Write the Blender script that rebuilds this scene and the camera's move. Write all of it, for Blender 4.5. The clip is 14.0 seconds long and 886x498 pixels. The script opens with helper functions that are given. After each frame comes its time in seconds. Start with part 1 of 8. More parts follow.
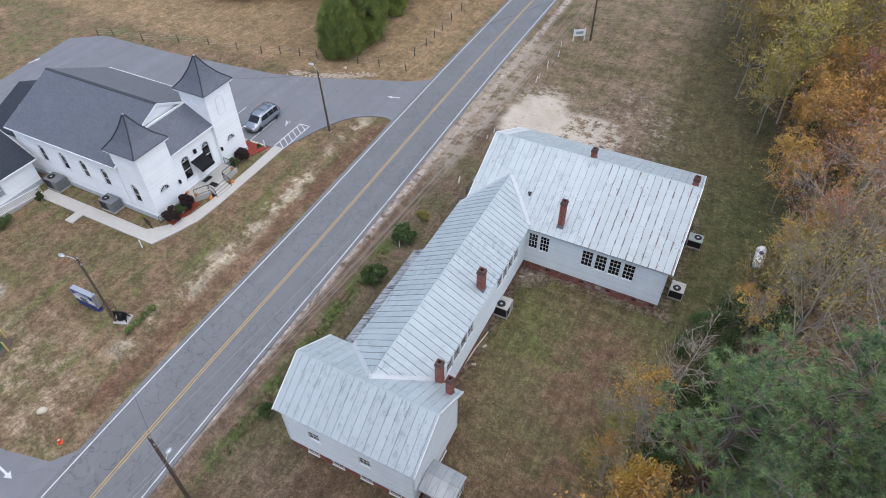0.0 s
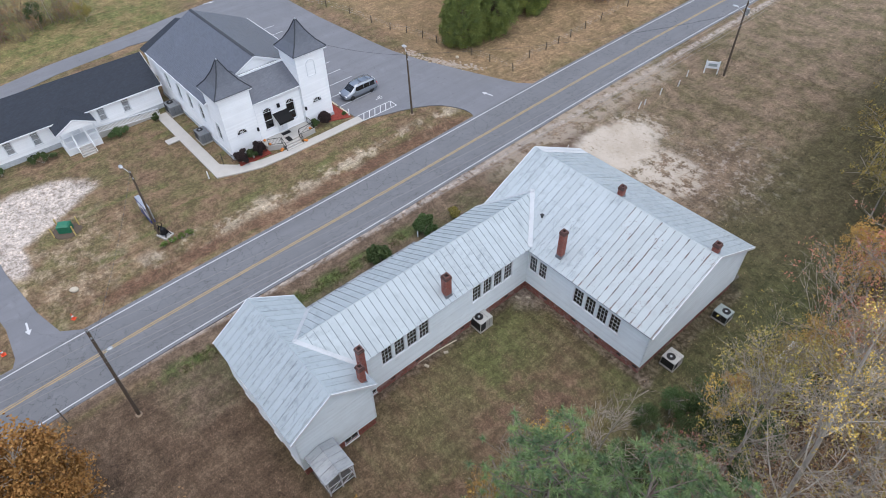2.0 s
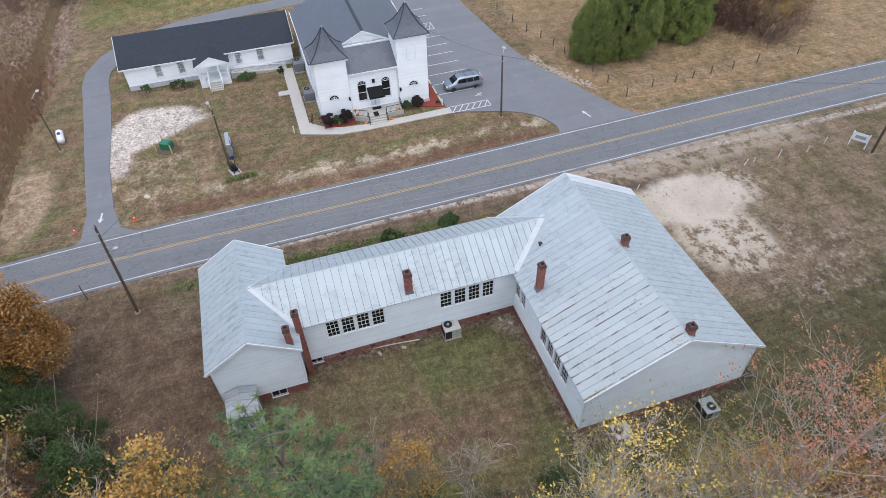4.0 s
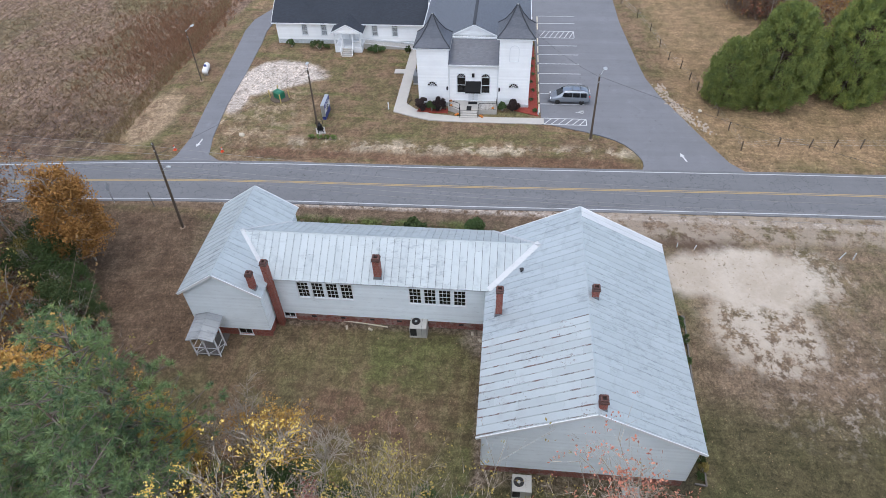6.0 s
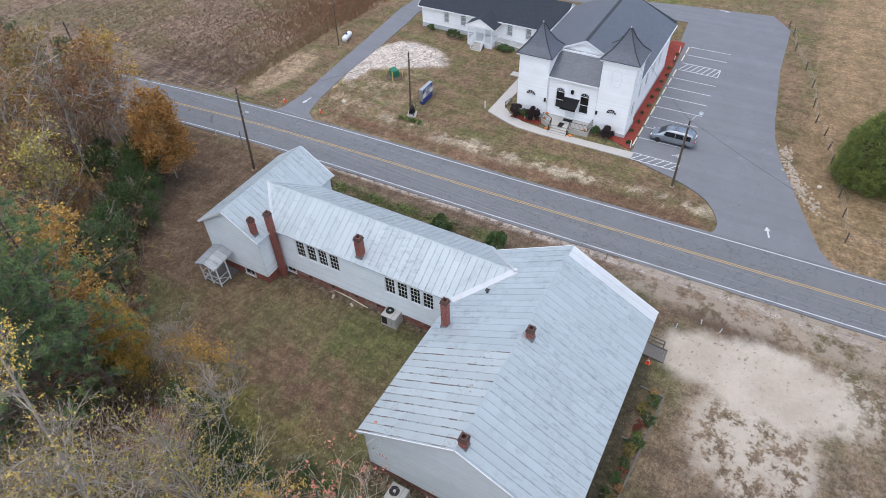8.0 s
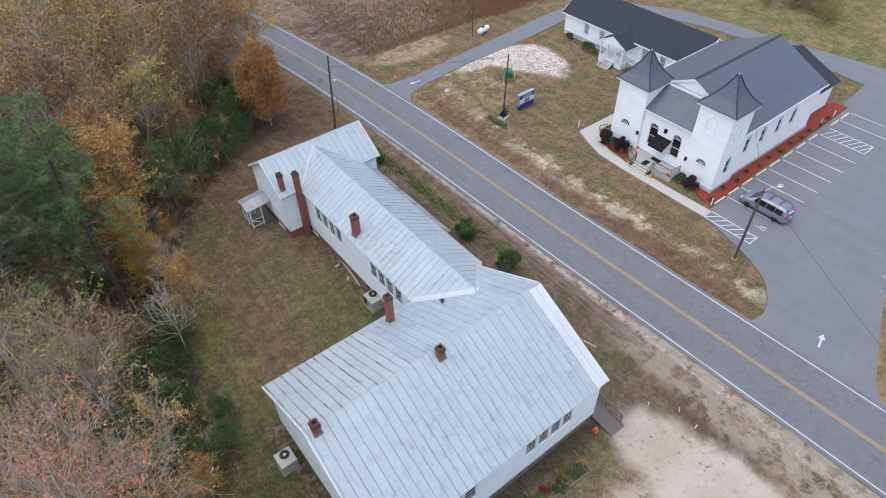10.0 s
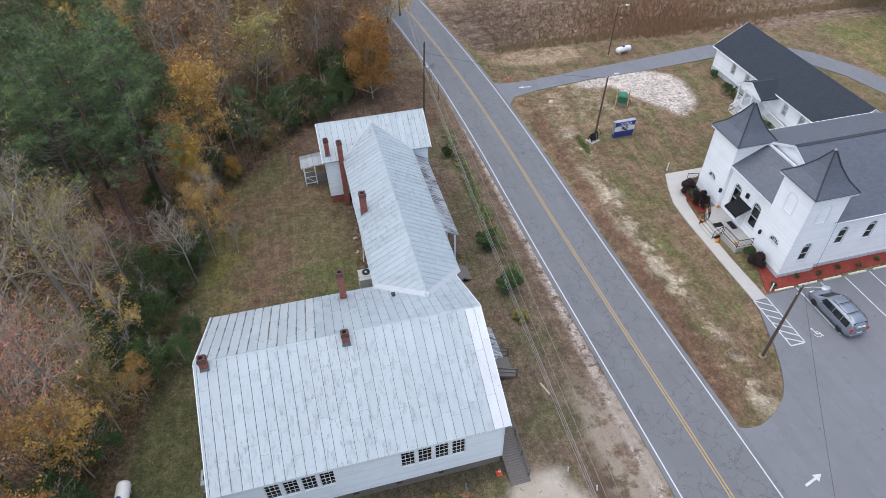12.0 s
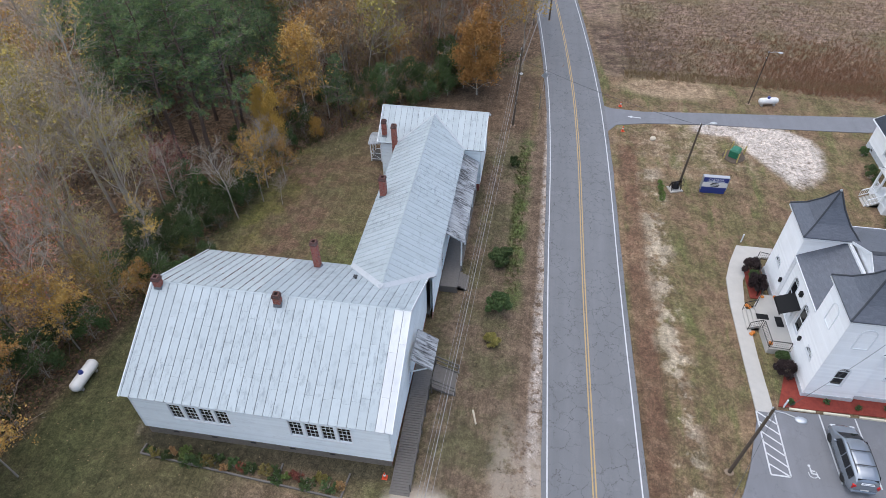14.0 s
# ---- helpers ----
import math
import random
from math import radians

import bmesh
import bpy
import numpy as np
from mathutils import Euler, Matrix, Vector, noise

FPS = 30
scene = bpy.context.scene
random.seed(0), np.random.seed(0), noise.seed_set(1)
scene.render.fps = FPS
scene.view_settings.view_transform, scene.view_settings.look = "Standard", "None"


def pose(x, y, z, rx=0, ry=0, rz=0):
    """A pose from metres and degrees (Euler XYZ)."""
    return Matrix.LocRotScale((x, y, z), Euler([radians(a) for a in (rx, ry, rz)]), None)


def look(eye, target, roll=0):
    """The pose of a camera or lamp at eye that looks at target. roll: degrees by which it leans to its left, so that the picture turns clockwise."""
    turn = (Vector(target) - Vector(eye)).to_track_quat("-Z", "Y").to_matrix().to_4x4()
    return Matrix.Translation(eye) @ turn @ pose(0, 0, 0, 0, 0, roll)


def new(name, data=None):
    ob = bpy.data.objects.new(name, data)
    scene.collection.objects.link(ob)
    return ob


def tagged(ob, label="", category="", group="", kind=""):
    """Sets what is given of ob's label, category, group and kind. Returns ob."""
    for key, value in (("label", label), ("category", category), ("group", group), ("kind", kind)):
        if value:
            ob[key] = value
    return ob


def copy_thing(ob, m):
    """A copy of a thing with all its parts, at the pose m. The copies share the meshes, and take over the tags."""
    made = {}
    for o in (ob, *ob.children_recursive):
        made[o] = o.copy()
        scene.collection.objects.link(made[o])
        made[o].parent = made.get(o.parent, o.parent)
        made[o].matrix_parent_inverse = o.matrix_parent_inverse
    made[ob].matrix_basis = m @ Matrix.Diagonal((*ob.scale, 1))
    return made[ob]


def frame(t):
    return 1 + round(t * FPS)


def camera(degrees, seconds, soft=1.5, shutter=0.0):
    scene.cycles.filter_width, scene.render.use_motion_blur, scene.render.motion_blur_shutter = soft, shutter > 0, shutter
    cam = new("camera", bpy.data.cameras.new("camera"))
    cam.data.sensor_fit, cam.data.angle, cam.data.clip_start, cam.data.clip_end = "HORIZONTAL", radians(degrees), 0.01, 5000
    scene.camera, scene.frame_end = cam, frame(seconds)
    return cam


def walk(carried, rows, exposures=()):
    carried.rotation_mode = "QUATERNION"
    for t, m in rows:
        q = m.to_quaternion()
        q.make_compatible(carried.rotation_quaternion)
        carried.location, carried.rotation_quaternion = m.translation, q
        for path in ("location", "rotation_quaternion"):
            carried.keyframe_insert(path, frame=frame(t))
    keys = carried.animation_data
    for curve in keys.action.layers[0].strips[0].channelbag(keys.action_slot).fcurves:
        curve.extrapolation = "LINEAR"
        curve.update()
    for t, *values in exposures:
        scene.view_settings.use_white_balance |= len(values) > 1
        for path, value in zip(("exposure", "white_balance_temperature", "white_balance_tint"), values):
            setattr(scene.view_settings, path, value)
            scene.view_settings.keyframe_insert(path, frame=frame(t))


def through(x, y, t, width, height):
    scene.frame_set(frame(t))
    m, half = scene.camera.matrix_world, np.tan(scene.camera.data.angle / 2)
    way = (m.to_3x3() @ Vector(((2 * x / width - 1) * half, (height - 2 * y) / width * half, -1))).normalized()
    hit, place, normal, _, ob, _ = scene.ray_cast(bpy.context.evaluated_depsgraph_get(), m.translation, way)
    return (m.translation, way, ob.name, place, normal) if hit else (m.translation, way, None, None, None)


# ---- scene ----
cam = camera(71.1, 14.0, soft=0.6)
METRES, EYE, TILT, LEAN, TURN = 113.048, 43.42, -0.4136, -2.9478, 30.6106
ROWS = [
    (0.0, 0.0, 0.0, 0.0, -3.56, -44.62, 3.62),
    (0.5, 0.0328, 0.0001, -0.0013, 1.74, -44.45, 3.65),
    (1.0, 0.0665, 0.0033, -0.0026, 7.15, -44.24, 3.67),
    (1.5, 0.1002, 0.01, -0.0034, 12.7, -44.07, 3.65),
    (2.0, 0.1345, 0.02, -0.0054, 18.28, -43.8, 3.67),
    (2.5, 0.1682, 0.0336, -0.0072, 23.99, -43.53, 3.66),
    (3.0, 0.2009, 0.0507, -0.0093, 29.83, -43.21, 3.61),
    (5.5, 0.3271, 0.1796, -0.0206, 59.21, -41.64, 2.65),
    (6.0, 0.3435, 0.2126, -0.0226, 65.13, -41.43, 2.41),
    (6.5, 0.3564, 0.2463, -0.0244, 71.0, -41.21, 2.09),
    (7.0, 0.3657, 0.2814, -0.0255, 76.87, -41.04, 1.78),
    (7.5, 0.3714, 0.3165, -0.0261, 82.67, -40.91, 1.42),
    (8.0, 0.3732, 0.3518, -0.0267, 88.46, -40.82, 1.04),
    (10.5, 0.3286, 0.5213, -0.024, 117.3, -41.24, -0.79),
    (11.0, 0.3097, 0.5526, -0.0238, 123.19, -41.36, -1.07),
    (11.5, 0.2879, 0.5816, -0.0232, 128.97, -41.52, -1.38),
    (12.0, 0.2631, 0.6079, -0.0224, 134.85, -41.69, -1.66),
    (12.5, 0.2359, 0.6312, -0.0215, 140.63, -41.92, -1.92),
    (13.0, 0.2068, 0.6515, -0.0197, 146.42, -42.21, -2.22),
    (13.5, 0.1756, 0.6688, -0.0172, 152.31, -42.54, -2.48),
    (14.0, 0.1427, 0.6824, -0.0138, 158.25, -42.95, -2.68),
]
walk(cam, [(t, pose(0, 0, EYE, TILT, LEAN, TURN) @ pose(METRES * x, METRES * y, METRES * z, 90 + pitch, roll, yaw)) for t, x, y, z, yaw, pitch, roll in ROWS])

# ---- light: an overcast day ----
world = bpy.data.worlds.new("overcast_sky")
scene.world = world
world.use_nodes = True
_wn = world.node_tree.nodes
_sky = _wn.new("ShaderNodeTexSky")
_sky.sky_type = "NISHITA"
_sky.sun_disc = False
_sky.sun_elevation, _sky.sun_rotation = radians(80), radians(200)
_sky.air_density, _sky.dust_density, _sky.ozone_density = 1.0, 2.0, 1.0
_wn["Background"].inputs["Strength"].default_value = 0.11
world.node_tree.links.new(_sky.outputs[0], _wn["Background"].inputs["Color"])
sun = new("sun", bpy.data.lights.new("sun", "SUN"))
sun.data.energy, sun.data.angle, sun.data.color = 1.5, radians(110), (1.0, 1.0, 1.0)
sun.matrix_world = look((0, 0, 0), (-0.5, -0.08, -1.0))
scene.view_settings.exposure = 0.85


# ---- materials ----
class Nodes:
    """A node tree with short calls."""

    def __init__(self, name):
        self.m = bpy.data.materials.new(name)
        self.m.use_nodes = True
        self.t = self.m.node_tree
        self.b = self.t.nodes["Principled BSDF"]
        self.co = self.t.nodes.new("ShaderNodeTexCoord").outputs["Object"]

    def put(self, socket, v):
        if isinstance(v, bpy.types.NodeSocket):
            self.t.links.new(v, socket)
        elif isinstance(v, (tuple, list)) and len(v) == 3 and len(socket.default_value) == 4:
            socket.default_value = (*v, 1)
        else:
            socket.default_value = v

    def noise(self, scale, detail=4, rough=0.6, co=None, distort=0.0):
        n = self.t.nodes.new("ShaderNodeTexNoise")
        self.put(n.inputs["Vector"], co or self.co)
        n.inputs["Scale"].default_value, n.inputs["Detail"].default_value = scale, detail
        n.inputs["Roughness"].default_value, n.inputs["Distortion"].default_value = rough, distort
        return n.outputs["Fac"]

    def cells(self, scale, feature="F1", co=None):
        n = self.t.nodes.new("ShaderNodeTexVoronoi")
        n.feature = feature
        self.put(n.inputs["Vector"], co or self.co)
        n.inputs["Scale"].default_value = scale
        return n.outputs["Distance"]

    def scaled(self, sx, sy, sz, co=None, turn=0.0):
        n = self.t.nodes.new("ShaderNodeMapping")
        self.put(n.inputs["Vector"], co or self.co)
        n.inputs["Scale"].default_value = (sx, sy, sz)
        n.inputs["Rotation"].default_value = (0, 0, turn)
        return n.outputs[0]

    def math(self, op, a, b=0.0, c=0.0):
        n = self.t.nodes.new("ShaderNodeMath")
        n.operation = op
        for s, v in zip(n.inputs, (a, b, c)):
            self.put(s, v)
        return n.outputs[0]

    def ramp(self, v, lo, hi, a=0.0, b=1.0):
        n = self.t.nodes.new("ShaderNodeMapRange")
        n.interpolation_type = "SMOOTHSTEP"
        for s, x in zip(n.inputs, (v, lo, hi, a, b)):
            self.put(s, x)
        return n.outputs[0]

    def mix(self, f, a, b, blend="MIX"):
        n = self.t.nodes.new("ShaderNodeMix")
        n.data_type, n.blend_type = "RGBA", blend
        self.put(n.inputs[0], f)
        self.put(n.inputs[6], a)
        self.put(n.inputs[7], b)
        return n.outputs[2]

    def xyz(self, co=None):
        n = self.t.nodes.new("ShaderNodeSeparateXYZ")
        self.put(n.inputs[0], co or self.co)
        return n.outputs

    def random(self):
        return self.t.nodes.new("ShaderNodeObjectInfo").outputs["Random"]

    def island(self):
        return self.t.nodes.new("ShaderNodeNewGeometry").outputs["Random Per Island"]

    def vary(self, col, v, amount, centre=1.0):
        """col times a factor that goes with v (0..1) by +- amount."""
        n = self.t.nodes.new("ShaderNodeHueSaturation")
        self.put(n.inputs["Color"], col)
        self.put(n.inputs["Value"], self.math("MULTIPLY_ADD", v, 2 * amount, centre - amount))
        return n.outputs[0]

    def bump(self, h, dist, strength=1.0):
        n = self.t.nodes.new("ShaderNodeBump")
        self.put(n.inputs["Height"], h)
        n.inputs["Distance"].default_value, n.inputs["Strength"].default_value = dist, strength
        self.put(self.b.inputs["Normal"], n.outputs[0])

    def done(self, col, rough=0.8, metal=0.0, spec=0.5):
        self.put(self.b.inputs["Base Color"], col)
        self.put(self.b.inputs["Roughness"], rough)
        self.put(self.b.inputs["Metallic"], metal)
        self.put(self.b.inputs["Specular IOR Level"], spec)
        return self.m


def plain(name, col, rough=0.7, metal=0.0, spread=0.12, scale=3.0, bump=0.0):
    n = Nodes(name)
    c = n.vary(col, n.noise(scale, 5), spread)
    c = n.vary(c, n.noise(scale * 14, 3), spread * 0.6)
    if bump:
        n.bump(n.noise(scale * 20, 3), bump)
    return n.done(c, rough, metal)


def roof_metal(name, col, dirt, dirt_amount, rust=0.0, rough=0.42):
    n = Nodes(name)
    c = n.vary(col, n.random(), 0.045)
    streak = n.noise(1.0, 5, 0.65, n.scaled(1.3, 1.3, 0.5))
    c = n.mix(n.ramp(streak, 0.5, 0.72, 0, dirt_amount), c, dirt)
    blotch = n.math("MULTIPLY", n.ramp(n.noise(1.7, 6, 0.75, n.scaled(2.2, 0.6, 0.6)), 0.52, 0.62), n.ramp(n.noise(0.16, 3), 0.42, 0.56))
    c = n.mix(n.math("MULTIPLY", blotch, 0.6), c, dirt)
    if rust:
        r = n.math("MULTIPLY", n.ramp(n.noise(1.6, 6, 0.7), 0.55, 0.6), n.ramp(n.noise(0.5, 2), 0.4, 0.5))
        c = n.mix(n.math("MULTIPLY", r, rust), c, (0.14, 0.10, 0.08))
    n.bump(n.noise(2.2, 3), 0.02, 0.5)
    return n.done(c, n.ramp(streak, 0.3, 0.8, rough, rough + 0.2), 0.15)


M_roof = roof_metal("painted_metal_roof", (0.405, 0.458, 0.482), (0.24, 0.272, 0.295), 0.4)


def worn_metal():
    """Peeling roof paint: dark broken streaks along the seams and bare grey flakes."""
    n = Nodes("peeling_metal_roof")
    x = n.xyz()
    c = n.vary((0.42, 0.468, 0.482), n.random(), 0.06)
    c = n.mix(n.ramp(n.noise(1.0, 5, 0.65), 0.5, 0.75, 0, 0.4), c, (0.34, 0.35, 0.36))
    seam = n.math("PINGPONG", n.math("ADD", x[0], 18.77), 0.3225)
    streak = n.noise(1.0, 5, 0.75, n.scaled(5.0, 0.8, 0.8))
    line = n.math("MULTIPLY", n.ramp(seam, 0.025, 0.088, 1, 0), n.ramp(streak, 0.508, 0.55))
    c = n.mix(n.math("MULTIPLY", line, 0.9), c, n.mix(n.ramp(n.noise(0.7, 3), 0.45, 0.6), (0.12, 0.095, 0.08), (0.17, 0.075, 0.05)))
    flake = n.math("MULTIPLY", n.ramp(n.noise(4.5, 5, 0.7), 0.58, 0.62), n.ramp(n.noise(0.55, 3, 0.5), 0.54, 0.6))
    c = n.mix(n.math("MULTIPLY", flake, 0.8), c, n.mix(n.ramp(n.noise(0.8, 2), 0.45, 0.55), (0.16, 0.09, 0.06), (0.25, 0.255, 0.26)))
    n.bump(n.noise(2.2, 3), 0.02, 0.5)
    return n.done(c, 0.58, 0.12)


M_roof_worn = worn_metal()


def stained_metal():
    """Grey metal with black mildew running down the slope."""
    n = Nodes("blackened_metal_roof")
    c = n.vary((0.40, 0.42, 0.44), n.random(), 0.08)
    run = n.noise(1.0, 6, 0.75, n.scaled(0.7, 4.5, 0.7))
    patch = n.noise(0.5, 4, 0.6)
    c = n.mix(n.math("MULTIPLY", n.ramp(run, 0.42, 0.58), n.ramp(patch, 0.36, 0.6, 0.1, 0.95)), c, (0.035, 0.035, 0.038))
    return n.done(c, 0.6, 0.2)


M_roof_stain = stained_metal()
M_roof_dull = roof_metal("dull_grey_metal", (0.33, 0.355, 0.375), (0.22, 0.235, 0.25), 0.4)
M_roof_new = roof_metal("white_coated_metal", (0.60, 0.62, 0.64), (0.5, 0.52, 0.55), 0.3)
M_seam = plain("dark_seam_dirt", (0.12, 0.125, 0.13), 0.8)
M_lead = plain("dark_lead", (0.20, 0.21, 0.225), 0.6, 0.3)
M_flash = roof_metal("flashing_metal", (0.49, 0.515, 0.54), (0.34, 0.36, 0.38), 0.4)


def siding_mat(name, col, dirt=0.4, base=0.0, joint=0.3):
    """Lapped boards: each its own shade, grime and a painted shadow line at the laps."""
    n = Nodes(name)
    c = n.vary(col, n.noise(0.6, 5), 0.1)
    row = n.math("DIVIDE", n.math("SUBTRACT", n.xyz()[2], base), 0.21)
    shade = n.t.nodes.new("ShaderNodeTexWhiteNoise")
    shade.noise_dimensions = "1D"
    n.put(shade.inputs["W"], n.math("FLOOR", row))
    c = n.vary(c, shade.outputs["Value"], 0.035)
    lap = n.math("MULTIPLY", n.ramp(n.math("FRACT", row), 0.82, 0.93), n.ramp(n.noise(0.9, 5, 0.7, n.scaled(0.6, 0.6, 6)), 0.3, 0.6, 0.35, 1))
    c = n.mix(n.math("MULTIPLY", lap, joint), c, (0.24, 0.26, 0.29))
    c = n.mix(n.ramp(n.noise(2.5, 6, 0.7, n.scaled(0.5, 0.5, 2.5)), 0.55, 0.75, 0, dirt), c, (0.36, 0.37, 0.38))
    n.bump(n.noise(30, 2, 0.5, n.scaled(0.2, 0.2, 1)), 0.004, 0.4)
    return n.done(c, 0.6)


M_siding = siding_mat("weathered_white_siding", (0.775, 0.838, 0.868), 0.35, 0.95, 0.5)
M_vinyl = siding_mat("clean_white_siding", (0.945, 0.955, 0.965), 0.05, 0.0, 0.06)
M_trim = plain("white_trim_paint", (0.78, 0.80, 0.82), 0.5, spread=0.06)
M_soffit = plain("grey_soffit_board", (0.45, 0.47, 0.5), 0.7)


def brick_mat(name, a, b, mortar, bw=0.21, bh=0.072, flake=0.0):
    n = Nodes(name)
    x = n.xyz()
    comb = n.t.nodes.new("ShaderNodeCombineXYZ")
    n.put(comb.inputs[0], n.math("ADD", x[0], x[1]))
    n.put(comb.inputs[1], x[2])
    t = n.t.nodes.new("ShaderNodeTexBrick")
    n.put(t.inputs["Vector"], comb.outputs[0])
    n.put(t.inputs["Color1"], a)
    n.put(t.inputs["Color2"], b)
    n.put(t.inputs["Mortar"], mortar)
    for k, v in (("Scale", 1.0), ("Mortar Size", 0.008), ("Brick Width", bw), ("Row Height", bh), ("Mortar Smooth", 0.2)):
        t.inputs[k].default_value = v
    c = n.vary(t.outputs["Color"], n.noise(3, 5), 0.28)
    if flake:
        c = n.mix(n.ramp(n.noise(1.1, 6, 0.72), 0.5, 0.58, 0, flake), c, (0.50, 0.47, 0.44))
    n.bump(t.outputs["Fac"], -0.012, 0.8)
    return n.done(c, 0.88)


M_brick = brick_mat("old_red_brick", (0.24, 0.058, 0.042), (0.34, 0.095, 0.068), (0.30, 0.22, 0.19))
M_brick_worn = brick_mat("red_brick_with_worn_whitewash", (0.23, 0.066, 0.048), (0.32, 0.10, 0.075), (0.3, 0.24, 0.21), flake=0.35)
M_brick_soot = brick_mat("sooty_brick", (0.085, 0.04, 0.035), (0.13, 0.055, 0.045), (0.14, 0.12, 0.11))
M_footing = brick_mat("dirty_grey_footing", (0.20, 0.175, 0.15), (0.25, 0.215, 0.185), (0.2, 0.18, 0.16))
M_block = brick_mat("painted_block", (0.55, 0.58, 0.6), (0.5, 0.53, 0.56), (0.45, 0.47, 0.5), 0.41, 0.2)


def asphalt(name, col, scale=1.0):
    n = Nodes(name)
    c = n.vary(col, n.noise(0.35, 5), 0.16)
    c = n.vary(c, n.noise(0.9, 5, 0.6, n.scaled(1.1, 0.05, 1)), 0.2)
    c = n.vary(c, n.noise(45, 2), 0.22)
    warp = n.t.nodes.new("ShaderNodeVectorMath")
    warp.operation = "ADD"
    nz = n.t.nodes.new("ShaderNodeTexNoise")
    nz.inputs["Scale"].default_value, nz.inputs["Detail"].default_value, nz.inputs["Roughness"].default_value = 0.9, 6, 0.68
    grow3 = n.t.nodes.new("ShaderNodeVectorMath")
    grow3.operation = "SCALE"
    grow3.inputs["Scale"].default_value = 1.5
    n.put(nz.inputs["Vector"], n.co)
    n.put(grow3.inputs[0], nz.outputs["Color"])
    n.put(warp.inputs[0], n.co)
    n.put(warp.inputs[1], grow3.outputs[0])
    crack = n.ramp(n.cells(0.9 * scale, "DISTANCE_TO_EDGE", warp.outputs[0]), 0.0, 0.021 * scale, 1, 0)
    crack = n.math("MULTIPLY", crack, n.ramp(n.noise(0.2, 4, 0.65), 0.38, 0.52))
    c = n.mix(n.math("MULTIPLY", crack, 0.8 if scale == 1 else 0.3), c, (0.035, 0.035, 0.037))
    # oil spots and pale scuffs
    c = n.mix(n.ramp(n.noise(1.6, 3, 0.5), 0.70, 0.76, 0, 0.55), c, (0.06, 0.06, 0.064))
    c = n.mix(n.ramp(n.noise(0.5, 6, 0.7), 0.56, 0.72, 0, 0.4), c, tuple(v * 1.4 for v in col))
    n.bump(n.noise(80, 2), 0.006, 0.6)
    return n.done(c, 0.68)


M_asphalt = asphalt("worn_road_asphalt", (0.150, 0.154, 0.163))
M_asphalt_lot = asphalt("parking_asphalt", (0.168, 0.172, 0.187), 0.5)


def line_paint(name, col):
    n = Nodes(name)
    c = n.vary(col, n.noise(1.2, 5), 0.14)
    c = n.mix(n.ramp(n.noise(9, 5, 0.7), 0.56, 0.7, 0, 0.7), c, (0.17, 0.17, 0.18))
    return n.done(c, 0.65)


M_white = line_paint("white_road_paint", (0.56, 0.57, 0.58))
M_yellow = line_paint("yellow_road_paint", (0.42, 0.295, 0.125))
M_concrete = plain("pale_concrete", (0.44, 0.42, 0.39), 0.85, spread=0.14, scale=1.2, bump=0.004)
M_stop = plain("cream_concrete", (0.68, 0.62, 0.48), 0.8)


def shingle(name, col, rough=0.85):
    n = Nodes(name)
    x = n.xyz()
    comb = n.t.nodes.new("ShaderNodeCombineXYZ")
    n.put(comb.inputs[0], n.math("ADD", x[0], x[1]))
    n.put(comb.inputs[1], n.math("MULTIPLY", x[2], 1.6))
    t = n.t.nodes.new("ShaderNodeTexBrick")
    n.put(t.inputs["Vector"], comb.outputs[0])
    n.put(t.inputs["Color1"], tuple(v * 0.9 for v in col))
    n.put(t.inputs["Color2"], tuple(v * 1.12 for v in col))
    n.put(t.inputs["Mortar"], tuple(v * 0.75 for v in col))
    for k, v in (("Scale", 1.0), ("Mortar Size", 0.008), ("Brick Width", 0.33), ("Row Height", 0.14)):
        t.inputs[k].default_value = v
    c = n.vary(t.outputs["Color"], n.noise(0.5, 4), 0.15)
    c = n.vary(c, n.noise(9, 4, 0.7), 0.14)
    n.bump(t.outputs["Fac"], -0.015, 0.9)
    return n.done(c, rough)


M_shingle = shingle("grey_asphalt_shingle", (0.110, 0.121, 0.147), 0.42)
M_shingle_black = shingle("black_asphalt_shingle", (0.027, 0.034, 0.047))
M_hipcap = plain("dark_ridge_shingle", (0.045, 0.05, 0.06), 0.85)


def glass_mat(name, tint, through=0.35):
    n = Nodes(name)
    n.b.inputs["Transmission Weight"].default_value = through
    n.bump(n.noise(1.2, 2), 0.01, 0.2)
    return n.done(tint, 0.04)


M_glass = glass_mat("dark_window_glass", (0.018, 0.02, 0.023))
M_glass_clear = glass_mat("clear_window_glass", (0.9, 0.92, 0.94), 0.92)
M_blind = plain("grey_blind", (0.22, 0.23, 0.245), 0.6)
M_blind_white = plain("white_blind", (0.62, 0.63, 0.64), 0.6)
M_lotdirt = plain("bare_soil", (0.27, 0.20, 0.14), 0.95)
M_wood = plain("weathered_grey_wood", (0.155, 0.142, 0.13), 0.85, spread=0.25, scale=5)
M_pole = plain("creosoted_pole_wood", (0.10, 0.075, 0.055), 0.9, spread=0.3, scale=4)
M_iron = plain("black_iron", (0.02, 0.02, 0.022), 0.5, 0.6)
M_steel = plain("galvanised_steel", (0.5, 0.52, 0.54), 0.4, 0.7)
M_beige = plain("beige_unit_paint", (0.46, 0.455, 0.43), 0.55)
M_greyunit = plain("grey_green_unit_paint", (0.31, 0.36, 0.355), 0.55)
M_darkunit = plain("grey_unit_paint", (0.165, 0.175, 0.185), 0.55)
M_dark = plain("dark_grille", (0.025, 0.025, 0.027), 0.6)
